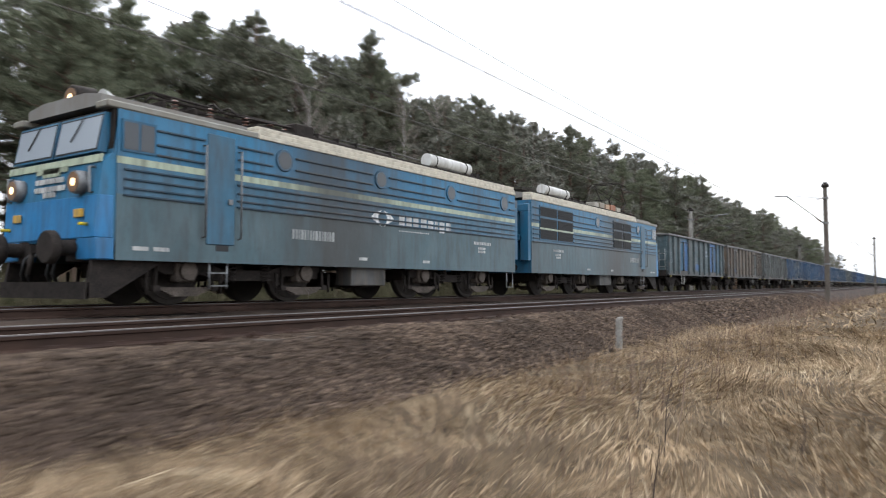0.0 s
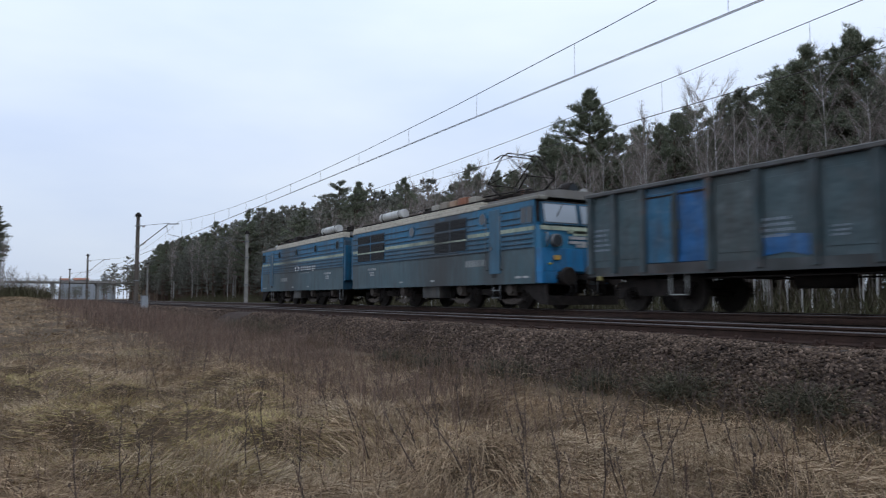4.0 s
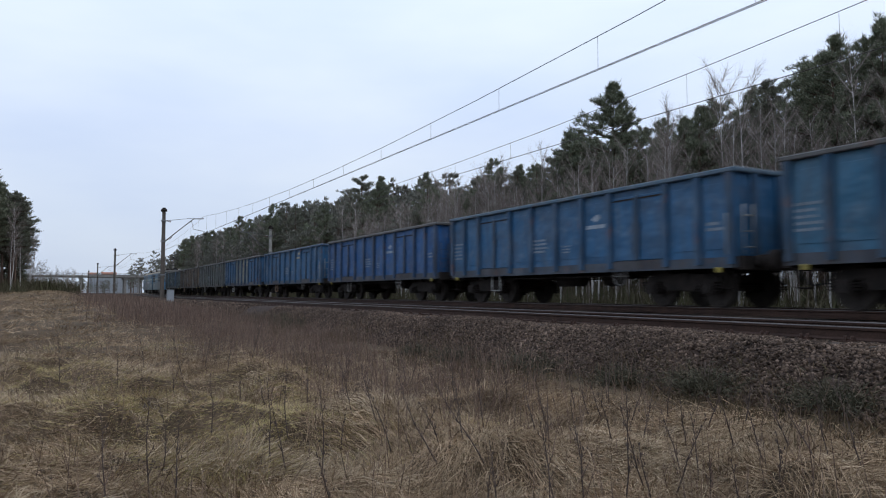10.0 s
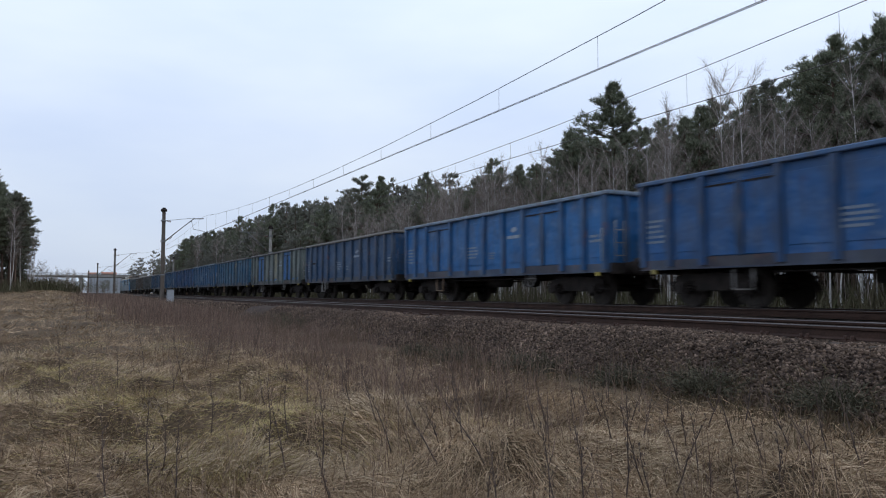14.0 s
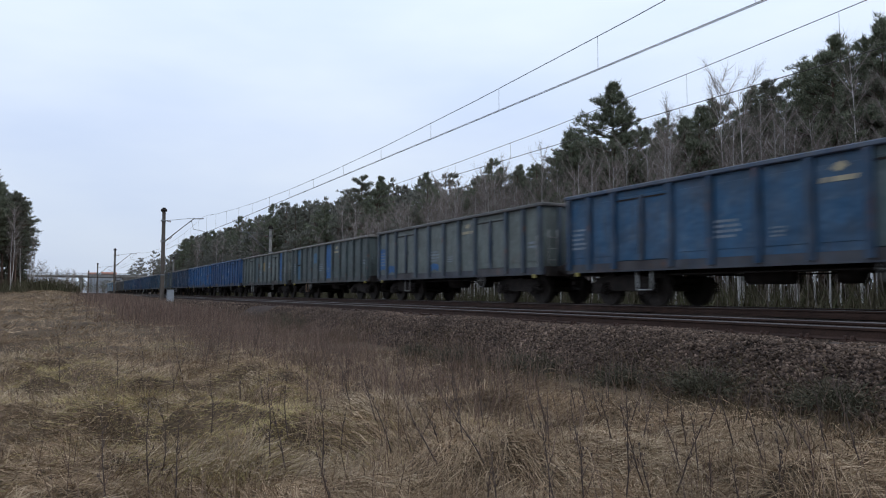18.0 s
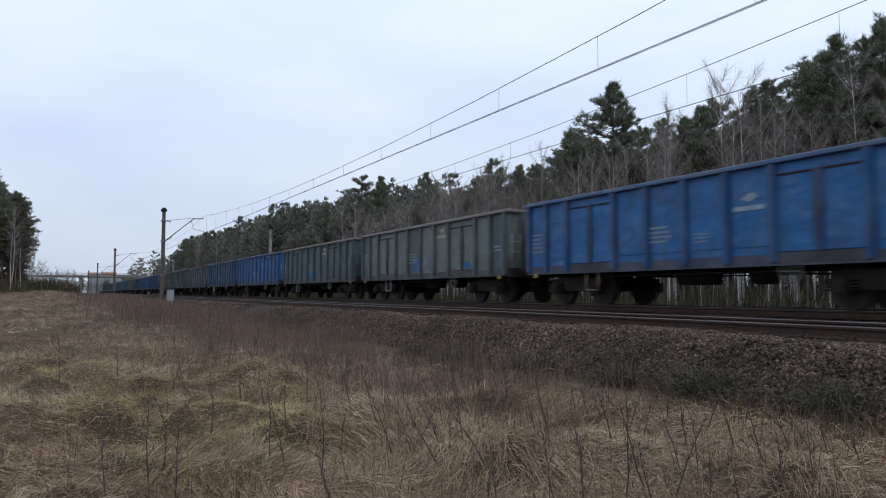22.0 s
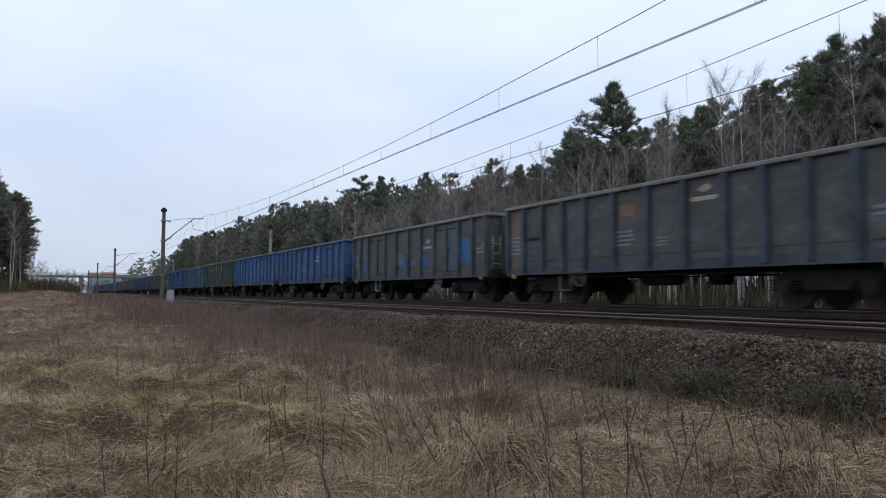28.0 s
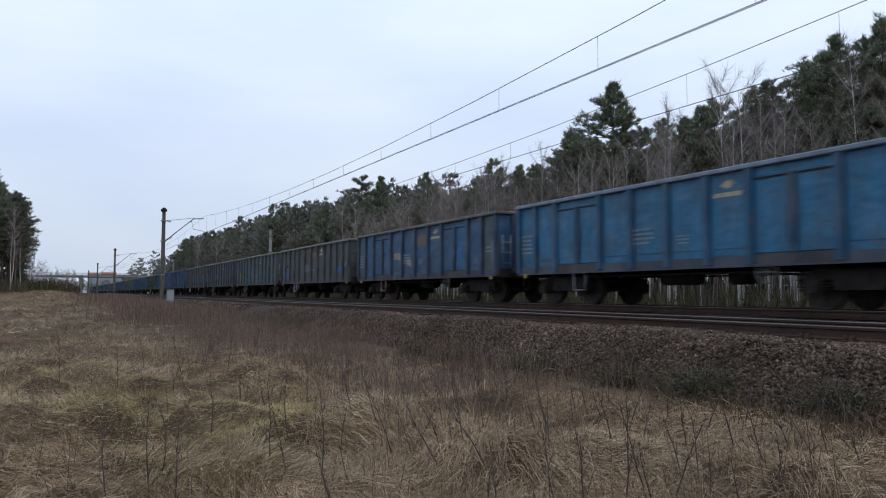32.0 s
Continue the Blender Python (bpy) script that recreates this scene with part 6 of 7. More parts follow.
for x, y, h in ((-24.6, 29.5, 11.3), (-22.8, 28.5, 10.2), (-54.5, 29, 10.3), (-52.0, 28, 9.2), (-44.5, 29.0, 10.0), (-46.0, 28.4, 9.3), (-27.0, 28.3, 10.0)):
    tree("birch", x, y, h + 0.4)
# wood on the camera's side, far down the line, and distant trees
for x, y, h in ((-89, -8.8, 14.6), (-93, -9.4, 14.8), (-97, -8.2, 14.0), (-101, -9.4, 15.0), (-104, -7.8, 13.8), (-108, -8.8, 14.8), (-112, -7.2, 13.6), (-116, -8.2, 14.2), (-120, -6.6, 13.6), (-99, -10.8, 15.2), (-92, -10.6, 15.0), (-95, -12.2, 15.0), (-103, -12.6, 15.4)):
    tree("pine", x, y, h, tree_rng.choice((0, 1, 3, 2)), 0.1)
for x, y, h in ((-96, -5.4, 10.0), (-103, -5.6, 11.0), (-110, -5.0, 10.5), (-118, -4.2, 9.0), (-126, -4.0, 9.5)):
    tree("birch", x, y, h, None, 0.1)
for i in range(40):
    x, y = tree_rng.uniform(-165, -118), tree_rng.uniform(-5.5, 1.6)
    tree("birch", x, y, tree_rng.uniform(2.2, 4.4) + (1.5 if y < -2.5 else 0), None, float(ground_z(x, y)) - 0.3)
for i in range(44):
    x = tree_rng.uniform(-150, -106)
    y = (-5.4 if i % 3 == 0 else -7.0) - (1.6 if i % 3 == 0 else 18) * tree_rng.random() - 0.02 * (-x - 106)
    tree("pine", x, y, tree_rng.uniform(11.2, 13.2) + min(1.5, -0.1 * y), tree_rng.choice((3, 1, 0, 3, 5)), 0.0)
for i in range(60):
    mass.append((tree_rng.uniform(-430, -238), tree_rng.uniform(25, 60), tree_rng.uniform(11, 15.0)))
for i in range(150):
    mass.append((tree_rng.uniform(-560, -330), tree_rng.uniform(-60, 24), tree_rng.uniform(5, 8.5)))
for i in range(150):
    x = tree_rng.uniform(-225, -56) if i < 100 else tree_rng.uniform(40, 230)
    mass.append((x, tree_rng.uniform(27.0, 30.0), edge_h(x) * tree_rng.uniform(0.4, 0.8)))
for i in range(50):
    mass.append((tree_rng.uniform(300, 520), tree_rng.uniform(28, 60), tree_rng.uniform(12, 16)))


def joined_wood(variant, spots, index):
    """The deep wood behind the edge, all trees of one shape in one mesh, for bark and for needles."""
    for me, word in zip(variant, ("deep_wood_trunks", "deep_wood_crowns")):
        n = len(me.vertices)
        v = np.empty(n * 3, np.float32)
        me.vertices.foreach_get("co", v)
        v = v.reshape(-1, 3)
        li = np.empty(len(me.loops), np.int32)
        me.loops.foreach_get("vertex_index", li)
        ls = np.empty(len(me.polygons), np.int32)
        me.polygons.foreach_get("loop_start", ls)
        vs, lis, lss = [], [], []
        for k, (x, y, h) in enumerate(spots):
            a, s = (k * 2.399) % 6.283, h / 13.0
            c, d = math.cos(a) * s, math.sin(a) * s
            vs.append(np.stack([x + c * v[:, 0] - d * v[:, 1], y + d * v[:, 0] + c * v[:, 1], float(ground_z(x, y)) + s * v[:, 2]], 1))
            lis.append(li + k * n)
            lss.append(ls + k * len(li))
        out = bpy.data.meshes.new(word)
        vs, lis, lss = np.concatenate(vs), np.concatenate(lis), np.concatenate(lss)
        out.vertices.add(len(vs))
        out.vertices.foreach_set("co", vs.astype(np.float32).ravel())
        out.loops.add(len(lis))
        out.loops.foreach_set("vertex_index", lis)
        out.polygons.add(len(lss))
        out.polygons.foreach_set("loop_start", lss)
        out.update(calc_edges=True)
        out.materials.append(me.materials[0])
        tagged(new(word, out), "dense dark pine wood behind the forest edge", "forest", kind="stuff")


for i, variant in enumerate(FAR_PINES):
    joined_wood(variant, mass[i::3], i)

# ---- undergrowth of the wood ----
rng = np.random.default_rng(31)


def strewn(name, label, n, xr, yr, zf, h, w, spread, mat, category, droop=0.0, bias=None, lift=0.0):
    x, y = rng.uniform(*xr, n), rng.uniform(*yr, n)
    if bias is not None:
        keep = rng.random(n) < bias(x, y)
        x, y = x[keep], y[keep]
    m = len(x)
    roots = np.stack([x, y, zf(x, y) - 0.02 + lift * rng.random(m)], 1)
    dirs = rng.normal(0, spread, (m, 3))
    dirs[:, 2] = 1.0
    ln = rng.uniform(h[0], h[1], m)
    me = blade_mesh(name, roots, dirs, ln, np.full(m, w) * rng.uniform(0.6, 1.4, m), rng, mat, droop)
    return tagged(new(name, me), label, category, kind="stuff")


strewn("undergrowth", "bare brown undergrowth below the forest edge", 70000, (-150, 110), (23.5, 34), ground_z, (0.3, 1.9), 0.05, 0.45, M_BRUSH, "undergrowth")
strewn("forest_thicket", "dark thicket of saplings inside the wood", 34000, (-230, 230), (32, 44), ground_z, (1.5, 6.0), 0.06, 0.28, M_BRUSH, "thicket")
strewn("saplings", "thin bare saplings at the forest edge", 520, (-75, 0), (24.5, 30), ground_z, (1.5, 6.0), 0.035, 0.07, M_TWIG, "saplings")
strewn("bare_twigs", "fine brown haze of bare twigs between the trees", 9000, (-75, 5), (26.5, 32), ground_z, (0.6, 1.8), 0.022, 0.55, M_TWIG, "twigs", 0, None, 8.0)
strewn("undergrowth", "dark brush below the wood on the camera's side", 14000, (-142, -90), (-26, -3.6), ground_z, (0.4, 2.0), 0.05, 0.5, M_BRUSH, "undergrowth")
strewn("far_brush", "brown brush where the meadow meets the wood", 5000, (-170, -112), (-8, 2.2), ground_z, (0.6, 2.6), 0.07, 0.3, M_BRUSH, "undergrowth")
strewn("far_verge_grass", "dry grass along the far side of the ballast", 22000, (-90, 60), (17.4, 26), ground_z, (0.15, 0.5), 0.02, 0.5, M_GRASS, "grass", 0.2)

# ---- dry meadow ----
def tussock(x, y):
    return 0.5 + 0.5 * np.sin(1.1 * x + 2.0 * np.sin(0.9 * y)) * np.sin(1.4 * y + 1.1 * np.sin(0.8 * x))


def matted(name, label, n, xr, yr, h, w, mat, spread, droop, bias):
    """Matted grass: blades combed over, down the flanks of the tussocks and in wandering directions."""
    x, y = rng.uniform(*xr, n), rng.uniform(*yr, n)
    keep = rng.random(n) < bias(x, y)
    x, y = x[keep], y[keep]
    m = len(x)
    z = ground_z(x, y)
    gx, gy = (ground_z(x + 0.05, y) - z) / 0.05, (ground_z(x, y + 0.05) - z) / 0.05
    roots = np.stack([x, y, z - 0.015], 1)
    a = 2.2 * np.sin(0.7 * x + 0.3 * y) + 2.0 * np.cos(0.9 * y - 0.4 * x) + rng.normal(0, 0.45, m)
    lie = rng.gamma(2.0, 0.95, m) * spread
    dirs = np.stack([np.cos(a) * lie - 3.2 * gx, np.sin(a) * lie - 3.2 * gy, np.full(m, 0.75)], 1)
    ln = rng.uniform(h[0], h[1], m) * (0.65 + 0.7 * tussock(x, y))
    me = blade_mesh(name, roots, dirs, ln, w * rng.uniform(0.6, 1.5, m), rng, mat, droop)
    return tagged(new(name, me), label, "grass", kind="stuff")


def patch(x, y, s, p):
    """Irregular patches between 0 and 1."""
    return 0.5 + 0.25 * np.sin(s * x + p + 1.7 * np.sin(0.8 * s * y + p)) + 0.25 * np.sin(1.3 * s * y - p + 1.9 * np.sin(0.6 * s * x + 2 * p))


def meadow_bias(x, y):
    return np.clip(1.1 - smooth(4.6, 6.6, y) * 0.95, 0, 1) * (0.25 + 0.75 * tussock(x, y))


def near_bias(x, y):
    d = np.hypot(x, y)
    return meadow_bias(x, y) * np.clip(7.0 / np.maximum(d, 3.0), 0.12, 1)


def range_bias(x, y):
    return np.clip(7.0 / np.maximum(np.hypot(x, y), 3.0), 0.1, 1)


def green_bias(x, y):
    """Mossy patches beside the path."""
    return range_bias(x, y) * np.clip(moss(x, y) + 0.35 * smooth(0.5, 0.3, patch(x, y, 1.1, 0.4)) * smooth(4.0, 2.0, y), 0, 1)


def moss(x, y):
    return sum(np.exp(-((x - a) / r) ** 2 - ((y - b) / (0.6 * r)) ** 2) for a, b, r in ((-11.5, 0.8, 2.2), (-11.0, 2.5, 1.6), (-8.5, 1.1, 1.7), (-14.0, 0.0, 2.2), (-9.0, 2.4, 1.2), (-7.2, 1.4, 0.9), (-7.0, 4.2, 0.5)))


def strands(name, label, n_tufts, per, xr, yr, ln, w, mat, lift, bias, seed):
    """Long grass combed flat: tufts of strands that drape over the ground along a wandering direction."""
    r = np.random.default_rng(seed)
    x, y = r.uniform(*xr, n_tufts), r.uniform(*yr, n_tufts)
    keep = r.random(n_tufts) < bias(x, y)
    x, y = x[keep], y[keep]
    m = len(x)
    flow = 2.0 * np.sin(0.55 * x + 0.4 * y + 0.6) + 1.6 * np.cos(0.8 * y - 0.5 * x) + r.normal(0, 0.35, m)
    size = r.uniform(0.7, 1.3, m)
    x0, y0 = np.repeat(x, per) + r.normal(0, 0.09, m * per), np.repeat(y, per) + r.normal(0, 0.09, m * per)
    a = np.repeat(flow, per) + r.normal(0, 0.28, m * per)
    length = np.repeat(size, per) * r.uniform(*ln, m * per)
    up = np.repeat(r.uniform(0.5, 1.5, m), per) * lift * r.uniform(0.3, 1.3, m * per)
    bend = r.normal(0, 0.5, m * per)
    wide = w * r.uniform(0.6, 1.5, m * per)
    pts = []
    px, py = x0, y0
    for i in range(5):
        s = i / 4
        if i:
            px, py = px + np.cos(a + bend * s) * length / 4, py + np.sin(a + bend * s) * length / 4
        pz = ground_z(px, py) - 0.01 + up * np.sin(math.pi * min(1.0, 0.15 + s * 0.85)) * length
        pts.append(np.stack([px, py, pz], 1))
    side = np.stack([-np.sin(a), np.cos(a), r.normal(0, 0.6, m * per)], 1) * wide[:, None] * 0.5
    v = np.stack([pts[0] - side, pts[0] + side, pts[1] - side, pts[1] + side, pts[2] - side, pts[2] + side, pts[3] - side * 0.7, pts[3] + side * 0.7, pts[4]], 1).reshape(-1, 3)
    base = np.arange(m * per, dtype=np.int32)[:, None] * 9
    loops = (base + np.array([0, 1, 3, 2, 2, 3, 5, 4, 4, 5, 7, 6, 6, 7, 8], np.int32)).ravel()
    starts = (np.arange(m * per, dtype=np.int32)[:, None] * 15 + np.array([0, 4, 8, 12], np.int32)).ravel()
    me = bpy.data.meshes.new(name)
    me.vertices.add(len(v))
    me.vertices.foreach_set("co", v.astype(np.float32).ravel())
    me.loops.add(len(loops))
    me.loops.foreach_set("vertex_index", loops)
    me.polygons.add(len(starts))
    me.polygons.foreach_set("loop_start", starts)
    me.update(calc_edges=True)
    me.materials.append(mat)
    return tagged(new(name, me), label, "grass", kind="stuff")


def combed_bias(x, y):
    return np.clip(8.0 / np.maximum(np.hypot(x, y), 3.0), 0.15, 1) * smooth(6.6, 5.6, y) * (0.2 + 0.8 * smooth(0.3, 0.6, patch(x, y, 0.9, 1.3))) * (1 - 0.8 * np.clip(moss(x, y), 0, 1)) * (1 - 0.85 * hollow(x, y))


strands("combed_grass", "long dead grass combed flat over the tussocks", 7500, 40, (-16, 2), (-3.5, 6.6), (0.16, 0.5), 0.003, M_GRASS, 0.10, combed_bias, 51)
strands("straw_wisps", "pale wisps of bleached straw", 2300, 34, (-15, 2), (-3, 6.4), (0.14, 0.42), 0.0027, M_STRAW, 0.14, lambda x, y: combed_bias(x, y) * np.clip(0.25 + smooth(0.55, 0.75, patch(x, y, 1.5, 2.6)) + 0.5 * smooth(-8, -5, x) * smooth(2.5, 4, y), 0, 1), 52)
strands("combed_grass", "long dead grass combed flat over the tussocks", 2400, 26, (2, 16), (-2, 6.6), (0.3, 0.7), 0.006, M_GRASS, 0.11, combed_bias, 53)
strands("straw_wisps", "pale wisps of bleached straw", 900, 24, (2, 16), (-2, 6.2), (0.3, 0.75), 0.006, M_STRAW, 0.14, combed_bias, 54)
matted("dry_grass", "matted straw-coloured winter grass", 300000, (-26, 2.5), (-6, 7.1), (0.12, 0.42), 0.0065, M_GRASS, 1.0, 0.2, lambda x, y: near_bias(x, y) * (1 - 0.7 * np.clip(moss(x, y), 0, 1)) * (1 - 0.9 * hollow(x, y)) * (0.35 + 0.65 * smooth(0.2, 0.5, patch(x, y, 1.1, 0.4))))
n = 420000
tx, ty = rng.uniform(-15, 1.5, n), rng.uniform(-3.5, 6.4, n)
keep = rng.random(n) < np.clip(6.0 / np.maximum(np.hypot(tx, ty), 3.0), 0.2, 1) ** 1.5 * (1 - 0.6 * np.clip(moss(tx, ty), 0, 1)) * (1 - 0.5 * hollow(tx, ty))
tx, ty = tx[keep], ty[keep]
n = len(tx)
thatch = needle_mesh("thatch", np.stack([tx, ty, ground_z(tx, ty) - 0.01], 1), rng.normal(0, 1, (n, 3)) * np.array([1, 1, 0.3]) + np.array([0, 0, 0.45]), rng.uniform(0.05, 0.17, n), np.full(n, 0.008), rng, M_GRASS)
tagged(new("thatch", thatch), "short tangled dead grass thatch", "grass", kind="stuff")
matted("pale_straw", "pale bleached straw tufts", 150000, (-20, 2.5), (-5, 6.0), (0.16, 0.5), 0.006, M_STRAW, 0.8, 0.25, lambda x, y: range_bias(x, y) * smooth(0.6, 0.8, patch(x, y, 1.7, 2.1)))
matted("dry_grass", "matted straw-coloured winter grass", 100000, (2.5, 30), (-6, 7.1), (0.12, 0.40), 0.009, M_GRASS, 1.0, 0.22, near_bias)
matted("pale_straw", "pale bleached straw tufts", 70000, (2.5, 26), (-5, 6.0), (0.16, 0.5), 0.009, M_STRAW, 0.8, 0.25, lambda x, y: range_bias(x, y) * smooth(0.45, 0.7, patch(x, y, 1.3, 2.1)))
matted("dry_grass", "matted straw-coloured winter grass", 70000, (9, 34), (0.5, 7.2), (0.12, 0.42), 0.009, M_GRASS, 1.0, 0.22, lambda x, y: 0.35 + 0.65 * tussock(x, y))
matted("dry_grass", "matted straw-coloured winter grass", 130000, (-110, -26), (-22, 7.0), (0.12, 0.42), 0.018, M_GRASS, 0.9, 0.2, meadow_bias)
matted("dry_grass", "matted straw-coloured winter grass", 40000, (30, 110), (-14, 7.0), (0.15, 0.5), 0.03, M_GRASS, 0.9, 0.2, meadow_bias)
matted("mossy_grass", "short greenish grass in the hollows", 330000, (-24, 1), (-5, 4.5), (0.08, 0.22), 0.006, M_GREEN, 1.2, 0.1, green_bias)
strewn("verge_herbs", "dark olive herbs at the foot of the ballast", 60000, (-30, 8), (5.6, 7.7), lambda x, y: np.maximum(ground_z(x, y), bed_z(x, y)), (0.06, 0.24), 0.012, 0.6, M_HERB, "herbs", 0.1, lambda x, y: smooth(0.35, 0.75, patch(x, y, 1.0, 1.0)) * np.exp(-((y - 6.7) / 0.7) ** 2))


def weed_bias(x, y):
    return np.exp(-((y - 4.9) / 1.65) ** 2) * (0.3 + 0.7 * (1 - tussock(0.7 * x, y))) * (0.10 + 0.90 * smooth(-5.5, -10.5, x))


WEEDS = "dense reddish-brown dead weed stalks along the embankment"
strewn("dead_weeds", WEEDS, 34000, (-34, -3), (1.2, 7.2), ground_z, (0.25, 0.8), 0.0055, 0.16, M_WEED, "weeds", 0, weed_bias)
strewn("dead_weeds", WEEDS, 52000, (-34, -3), (1.2, 7.2), ground_z, (0.08, 0.3), 0.004, 0.55, M_WEED, "weeds", 0, weed_bias, 0.5)
strewn("dead_weeds", WEEDS, 30000, (-95, -30), (0.5, 7.2), ground_z, (0.3, 0.9), 0.02, 0.16, M_WEED, "weeds", 0, lambda x, y: np.exp(-((y - 4.6) / 2.2) ** 2))
strewn("dead_weeds", WEEDS, 18000, (-3, 60), (1.5, 7.0), ground_z, (0.25, 0.8), 0.008, 0.16, M_WEED, "weeds", 0, lambda x, y: 0.4 * np.exp(-((y - 5.2) / 1.0) ** 2))
strewn("dead_weeds", WEEDS, 22000, (-3, 60), (1.5, 7.0), ground_z, (0.08, 0.3), 0.006, 0.55, M_WEED, "weeds", 0, lambda x, y: 0.4 * np.exp(-((y - 5.2) / 1.0) ** 2), 0.4)
strewn("dead_weeds", "scattered dead stalks in the meadow", 3200, (-24, 1), (-5, 5), ground_z, (0.25, 0.8), 0.005, 0.25, M_WEED, "weeds")


def low_shrub(x, y, size, seed):
    r = np.random.default_rng(seed)
    n = 1500 if size < 1.1 else 8000
    c = r.normal(0, 1, (n, 3)) * np.array([1, 0.8, 0.45 if size < 1.1 else 1.25]) * size * (0.36 if size < 1.1 else 0.25)
    c[:, 2] = np.abs(c[:, 2])
    z = float(max(ground_z(x, y), bed_z(x, y)))
    sh = thing("shrub", "low dark evergreen shrub at the foot of the ballast", "shrub", "shrubs by the track", pose(x, y, z))
    ln = r.uniform(0.06, 0.16, n)
    new("foliage", needle_mesh("foliage", c, c + r.normal(0, 0.5 * size, (n, 3)), ln, np.full(n, 0.014), r, M_SHRUB)).parent = sh
    bm = bmesh.new()
    for i in range(5):
        tube(bm, (0, 0, -0.1), (r.uniform(-0.3, 0.3) * size, r.uniform(-0.3, 0.3) * size, 0.5 * size), 0.012, 0.004, 5)
    part("stem", bm, M_STALK, sh)
    return sh


for i, (x, y, s) in enumerate(((-6.2, 7.0, 0.7), (-7.6, 6.9, 0.6), (-9.6, 6.7, 0.8), (-4.6, 7.1, 0.6), (-11.8, 6.6, 0.6), (-23.5, 7.0, 0.9), (-26, 7.2, 1.0), (-29, 7.0, 0.9), (-33, 6.8, 0.9), (2.35, 6.7, 1.25), (2.75, 6.5, 1.15), (-13.5, 6.6, 0.5), (8.6, 6.6, 0.6))):
    low_shrub(x, y, s, 60 + i)


def tall_weed(x, y, height, lean, seed):
    """A single dead stalk with side shoots."""
    r = random.Random(seed)
    bm = bmesh.new()
    p = Vector((0, 0, -0.05))
    d = Vector((lean[0], lean[1], 1)).normalized()
    n = 6

    def grow(a, b, r0, r1, seg):
        """A piece of stem, tied to the one it grows from."""
        old = bm.verts[:]
        tube(bm, a, b, r0, r1, seg, False)
        if old:
            fresh = bm.verts[:][len(old):]
            near = min(old, key=lambda v: (v.co - a).length)
            bm.faces.new((near, fresh[0], fresh[1]))

    for i in range(n):
        q = p + d * height / n
        grow(p, q, 0.006 * (1 - i / n) + 0.0018, 0.006 * (1 - (i + 1) / n) + 0.0018, 5)
        if i > 0:
            for k in range(3):
                s = (d + Vector((r.uniform(-0.8, 0.8), r.uniform(-0.8, 0.8), r.uniform(-0.1, 0.4)))).normalized()
                e = q + s * height * r.uniform(0.08, 0.24) * (1.1 - i / n)
                grow(q, e, 0.0028, 0.0012, 4)
                if r.random() < 0.5:
                    grow(e, e + Vector((0, 0, 0.02)), 0.006, 0.003, 5)
        p = q
        d = (d + Vector((r.uniform(-0.12, 0.12), r.uniform(-0.12, 0.12), 0.03))).normalized()
    w = part("tall_weed", bm, M_STALK)
    w.location = (x, y, float(ground_z(x, y)))
    return tagged(w, "tall dead branching weed stalk in the dry grass", "weed", "tall weeds")


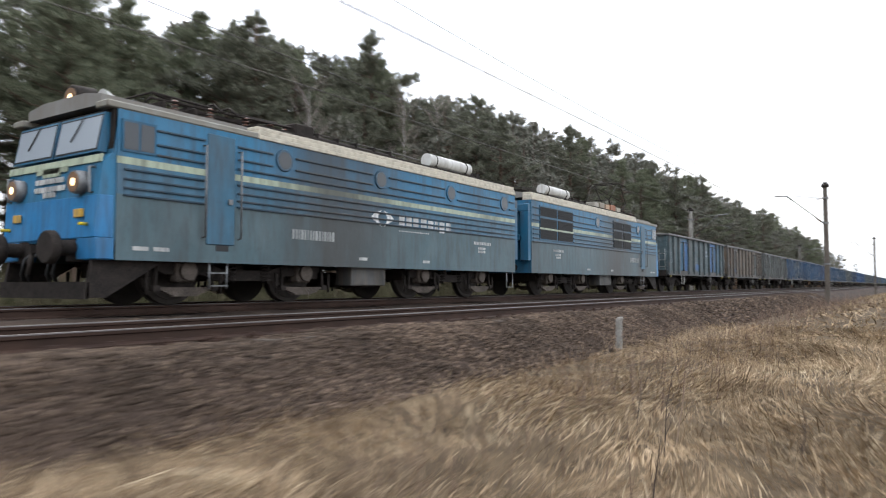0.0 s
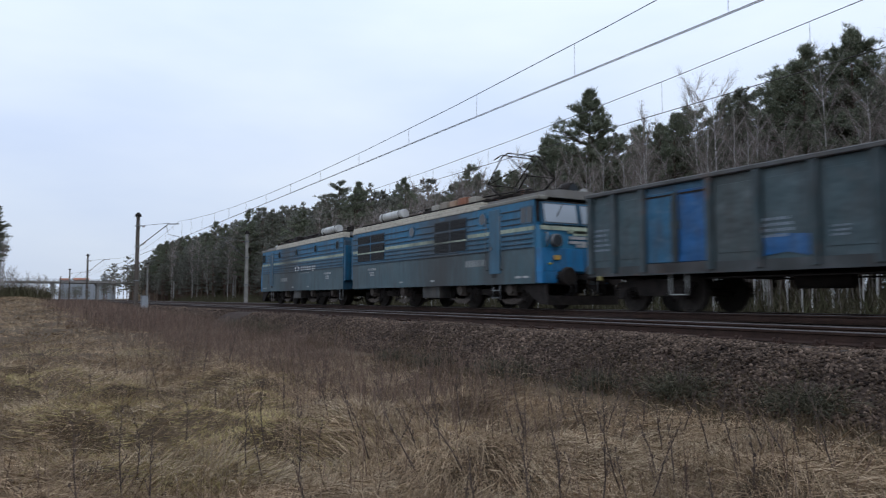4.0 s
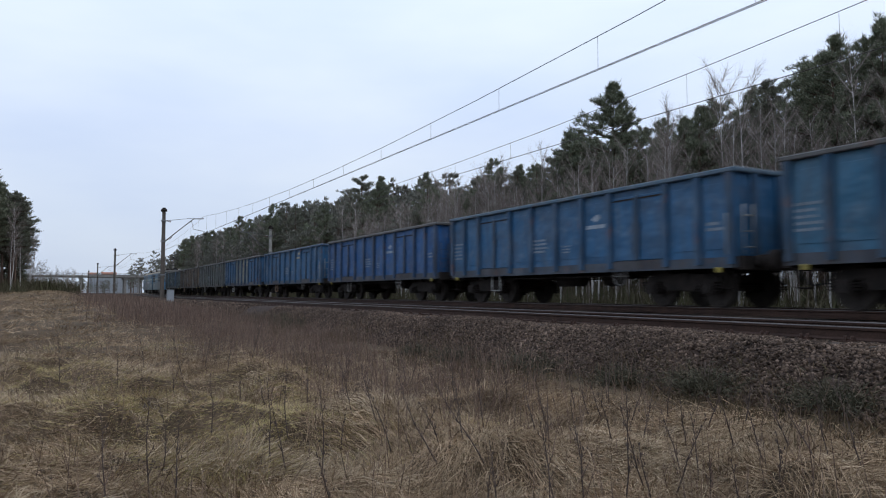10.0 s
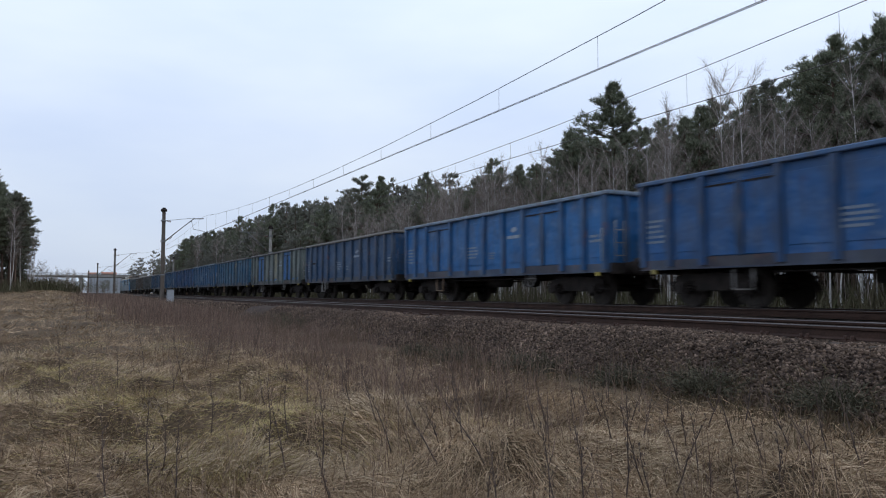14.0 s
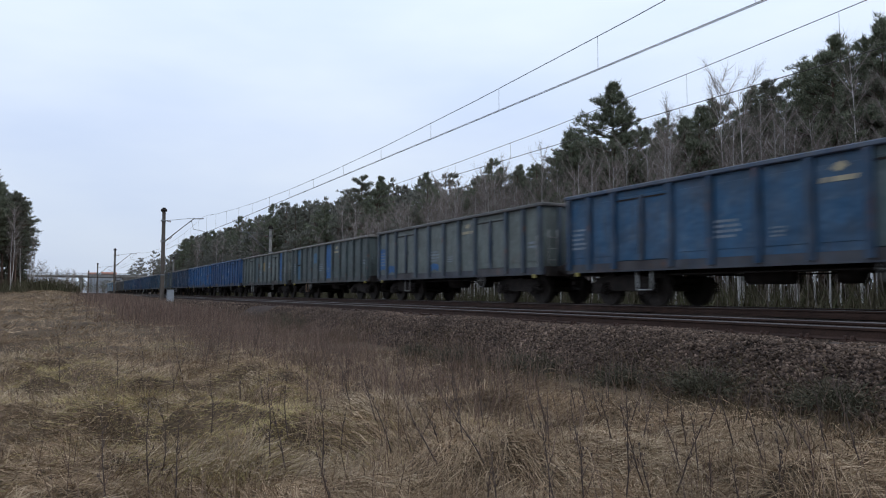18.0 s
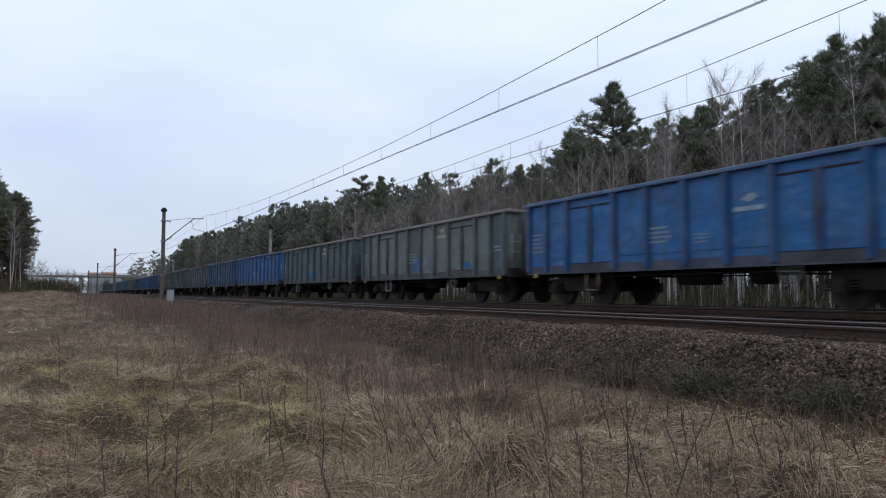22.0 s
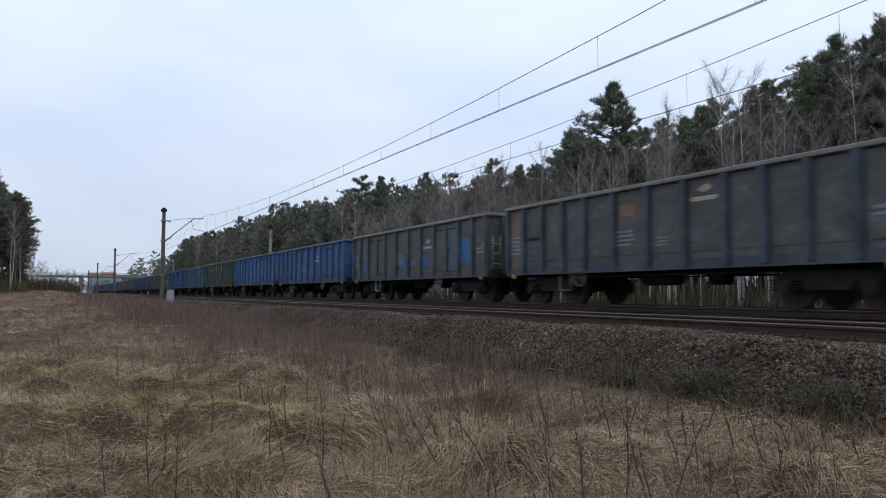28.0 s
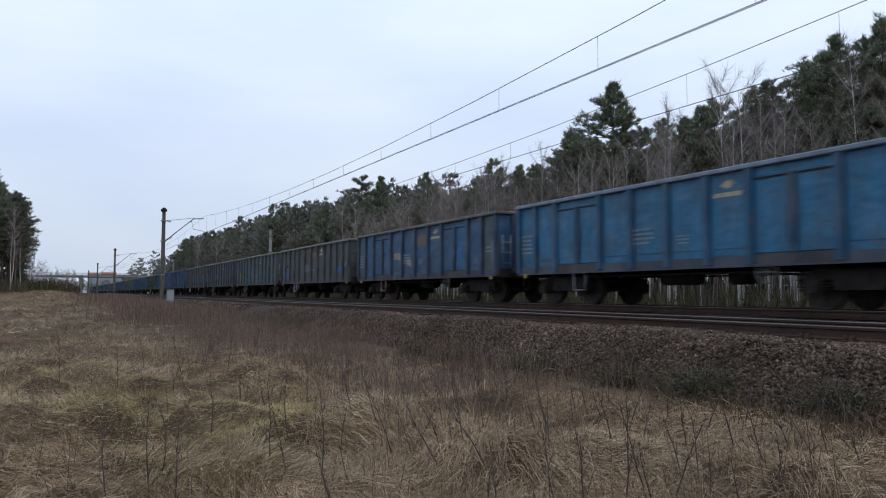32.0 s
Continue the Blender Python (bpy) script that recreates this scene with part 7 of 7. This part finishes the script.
stalk_rng = random.Random(9)
for i, (x, y, h, lean) in enumerate(((-5.75, 0.32, 0.75, (-0.1, 0)), (-5.5, 0.75, 0.7, (0.05, 0.1)), (-6.6, 1.9, 0.7, (-0.2, -0.2)), (-6.2, 2.1, 0.8, (0.05, 0)), (-5.3, 3.3, 0.95, (-0.5, -0.35)), (-5.6, 3.0, 0.9, (-0.4, -0.5)), (-4.4, 3.6, 0.85, (0.05, 0)), (-4.2, 3.85, 0.9, (0, 0.1)), (-4.25, 4.7, 0.6, (-0.15, 0.1)), (-4.0, 5.2, 0.55, (-0.3, 0)), (-7.6, 2.2, 0.8, (0.1, -0.2)), (-8.2, 1.5, 0.7, (0, 0)), (-8.0, 3.1, 0.8, (-0.3, -0.2)), (-13.3, 0.0, 0.8, (0, 0)))):
    tall_weed(x, y, h, lean, 200 + i)
for i in range(46):
    x, y = stalk_rng.uniform(-15, -3.5), stalk_rng.uniform(0.5, 5.8)
    if math.hypot(x, y) > 5.5:
        tall_weed(x, y, stalk_rng.uniform(0.45, 0.95), (stalk_rng.uniform(-0.25, 0.25), stalk_rng.uniform(-0.25, 0.25)), 300 + i)
for i in range(44):
    x, y = stalk_rng.uniform(-7.5, -2.6), stalk_rng.uniform(2.8, 6.3)
    if math.hypot(x, y) > 5.2:
        tall_weed(x, y, stalk_rng.uniform(0.35, 0.8), (stalk_rng.uniform(-0.45, 0.3), stalk_rng.uniform(-0.4, 0.3)), 500 + i)
for i in range(24):
    x, y = stalk_rng.uniform(6, 20), stalk_rng.uniform(0.8, 4.5)
    tall_weed(x, y, stalk_rng.uniform(0.5, 1.0), (stalk_rng.uniform(-0.2, 0.2), stalk_rng.uniform(-0.2, 0.2)), 400 + i)


# ---- what moves ----
def motions():
    times = [2.0 * i for i in range(17)]
    tz = FAR_Z

    def rows_at(offset, turned=0):
        return [(t, pose(train_front(t) + offset, TRACK_FAR, tz, 0, 0, turned)) for t in times]

    walk(loco_a, rows_at(-0.1))
    walk(loco_b, rows_at(29.5, 180))
    for w, offset in wagons:
        walk(w, rows_at(offset))
    start = train_front(0.0)
    steps = [i / 30 for i in range(961)]
    for store, radius in ((wheelsets, WHEEL_R), (loco_wheelsets, LOCO_R)):
        groups = [store] if store is wheelsets else [[o for o in store if o.parent.parent is loco_a], [o for o in store if o.parent.parent is loco_b]]
        for g, sign in zip(groups, (1, -1)):
            walk(g[0], [(t, pose(0, 0, 0, 0, sign * math.degrees((train_front(t) - start) / radius), 0)) for t in steps])
            act, slot = g[0].animation_data.action, g[0].animation_data.action_slot
            for o in g[1:]:
                # wheels of one size turn alike: they share one set of keys
                o.rotation_mode = "QUATERNION"
                o.animation_data_create()
                o.animation_data.action = act
                o.animation_data.action_slot = slot


motions()
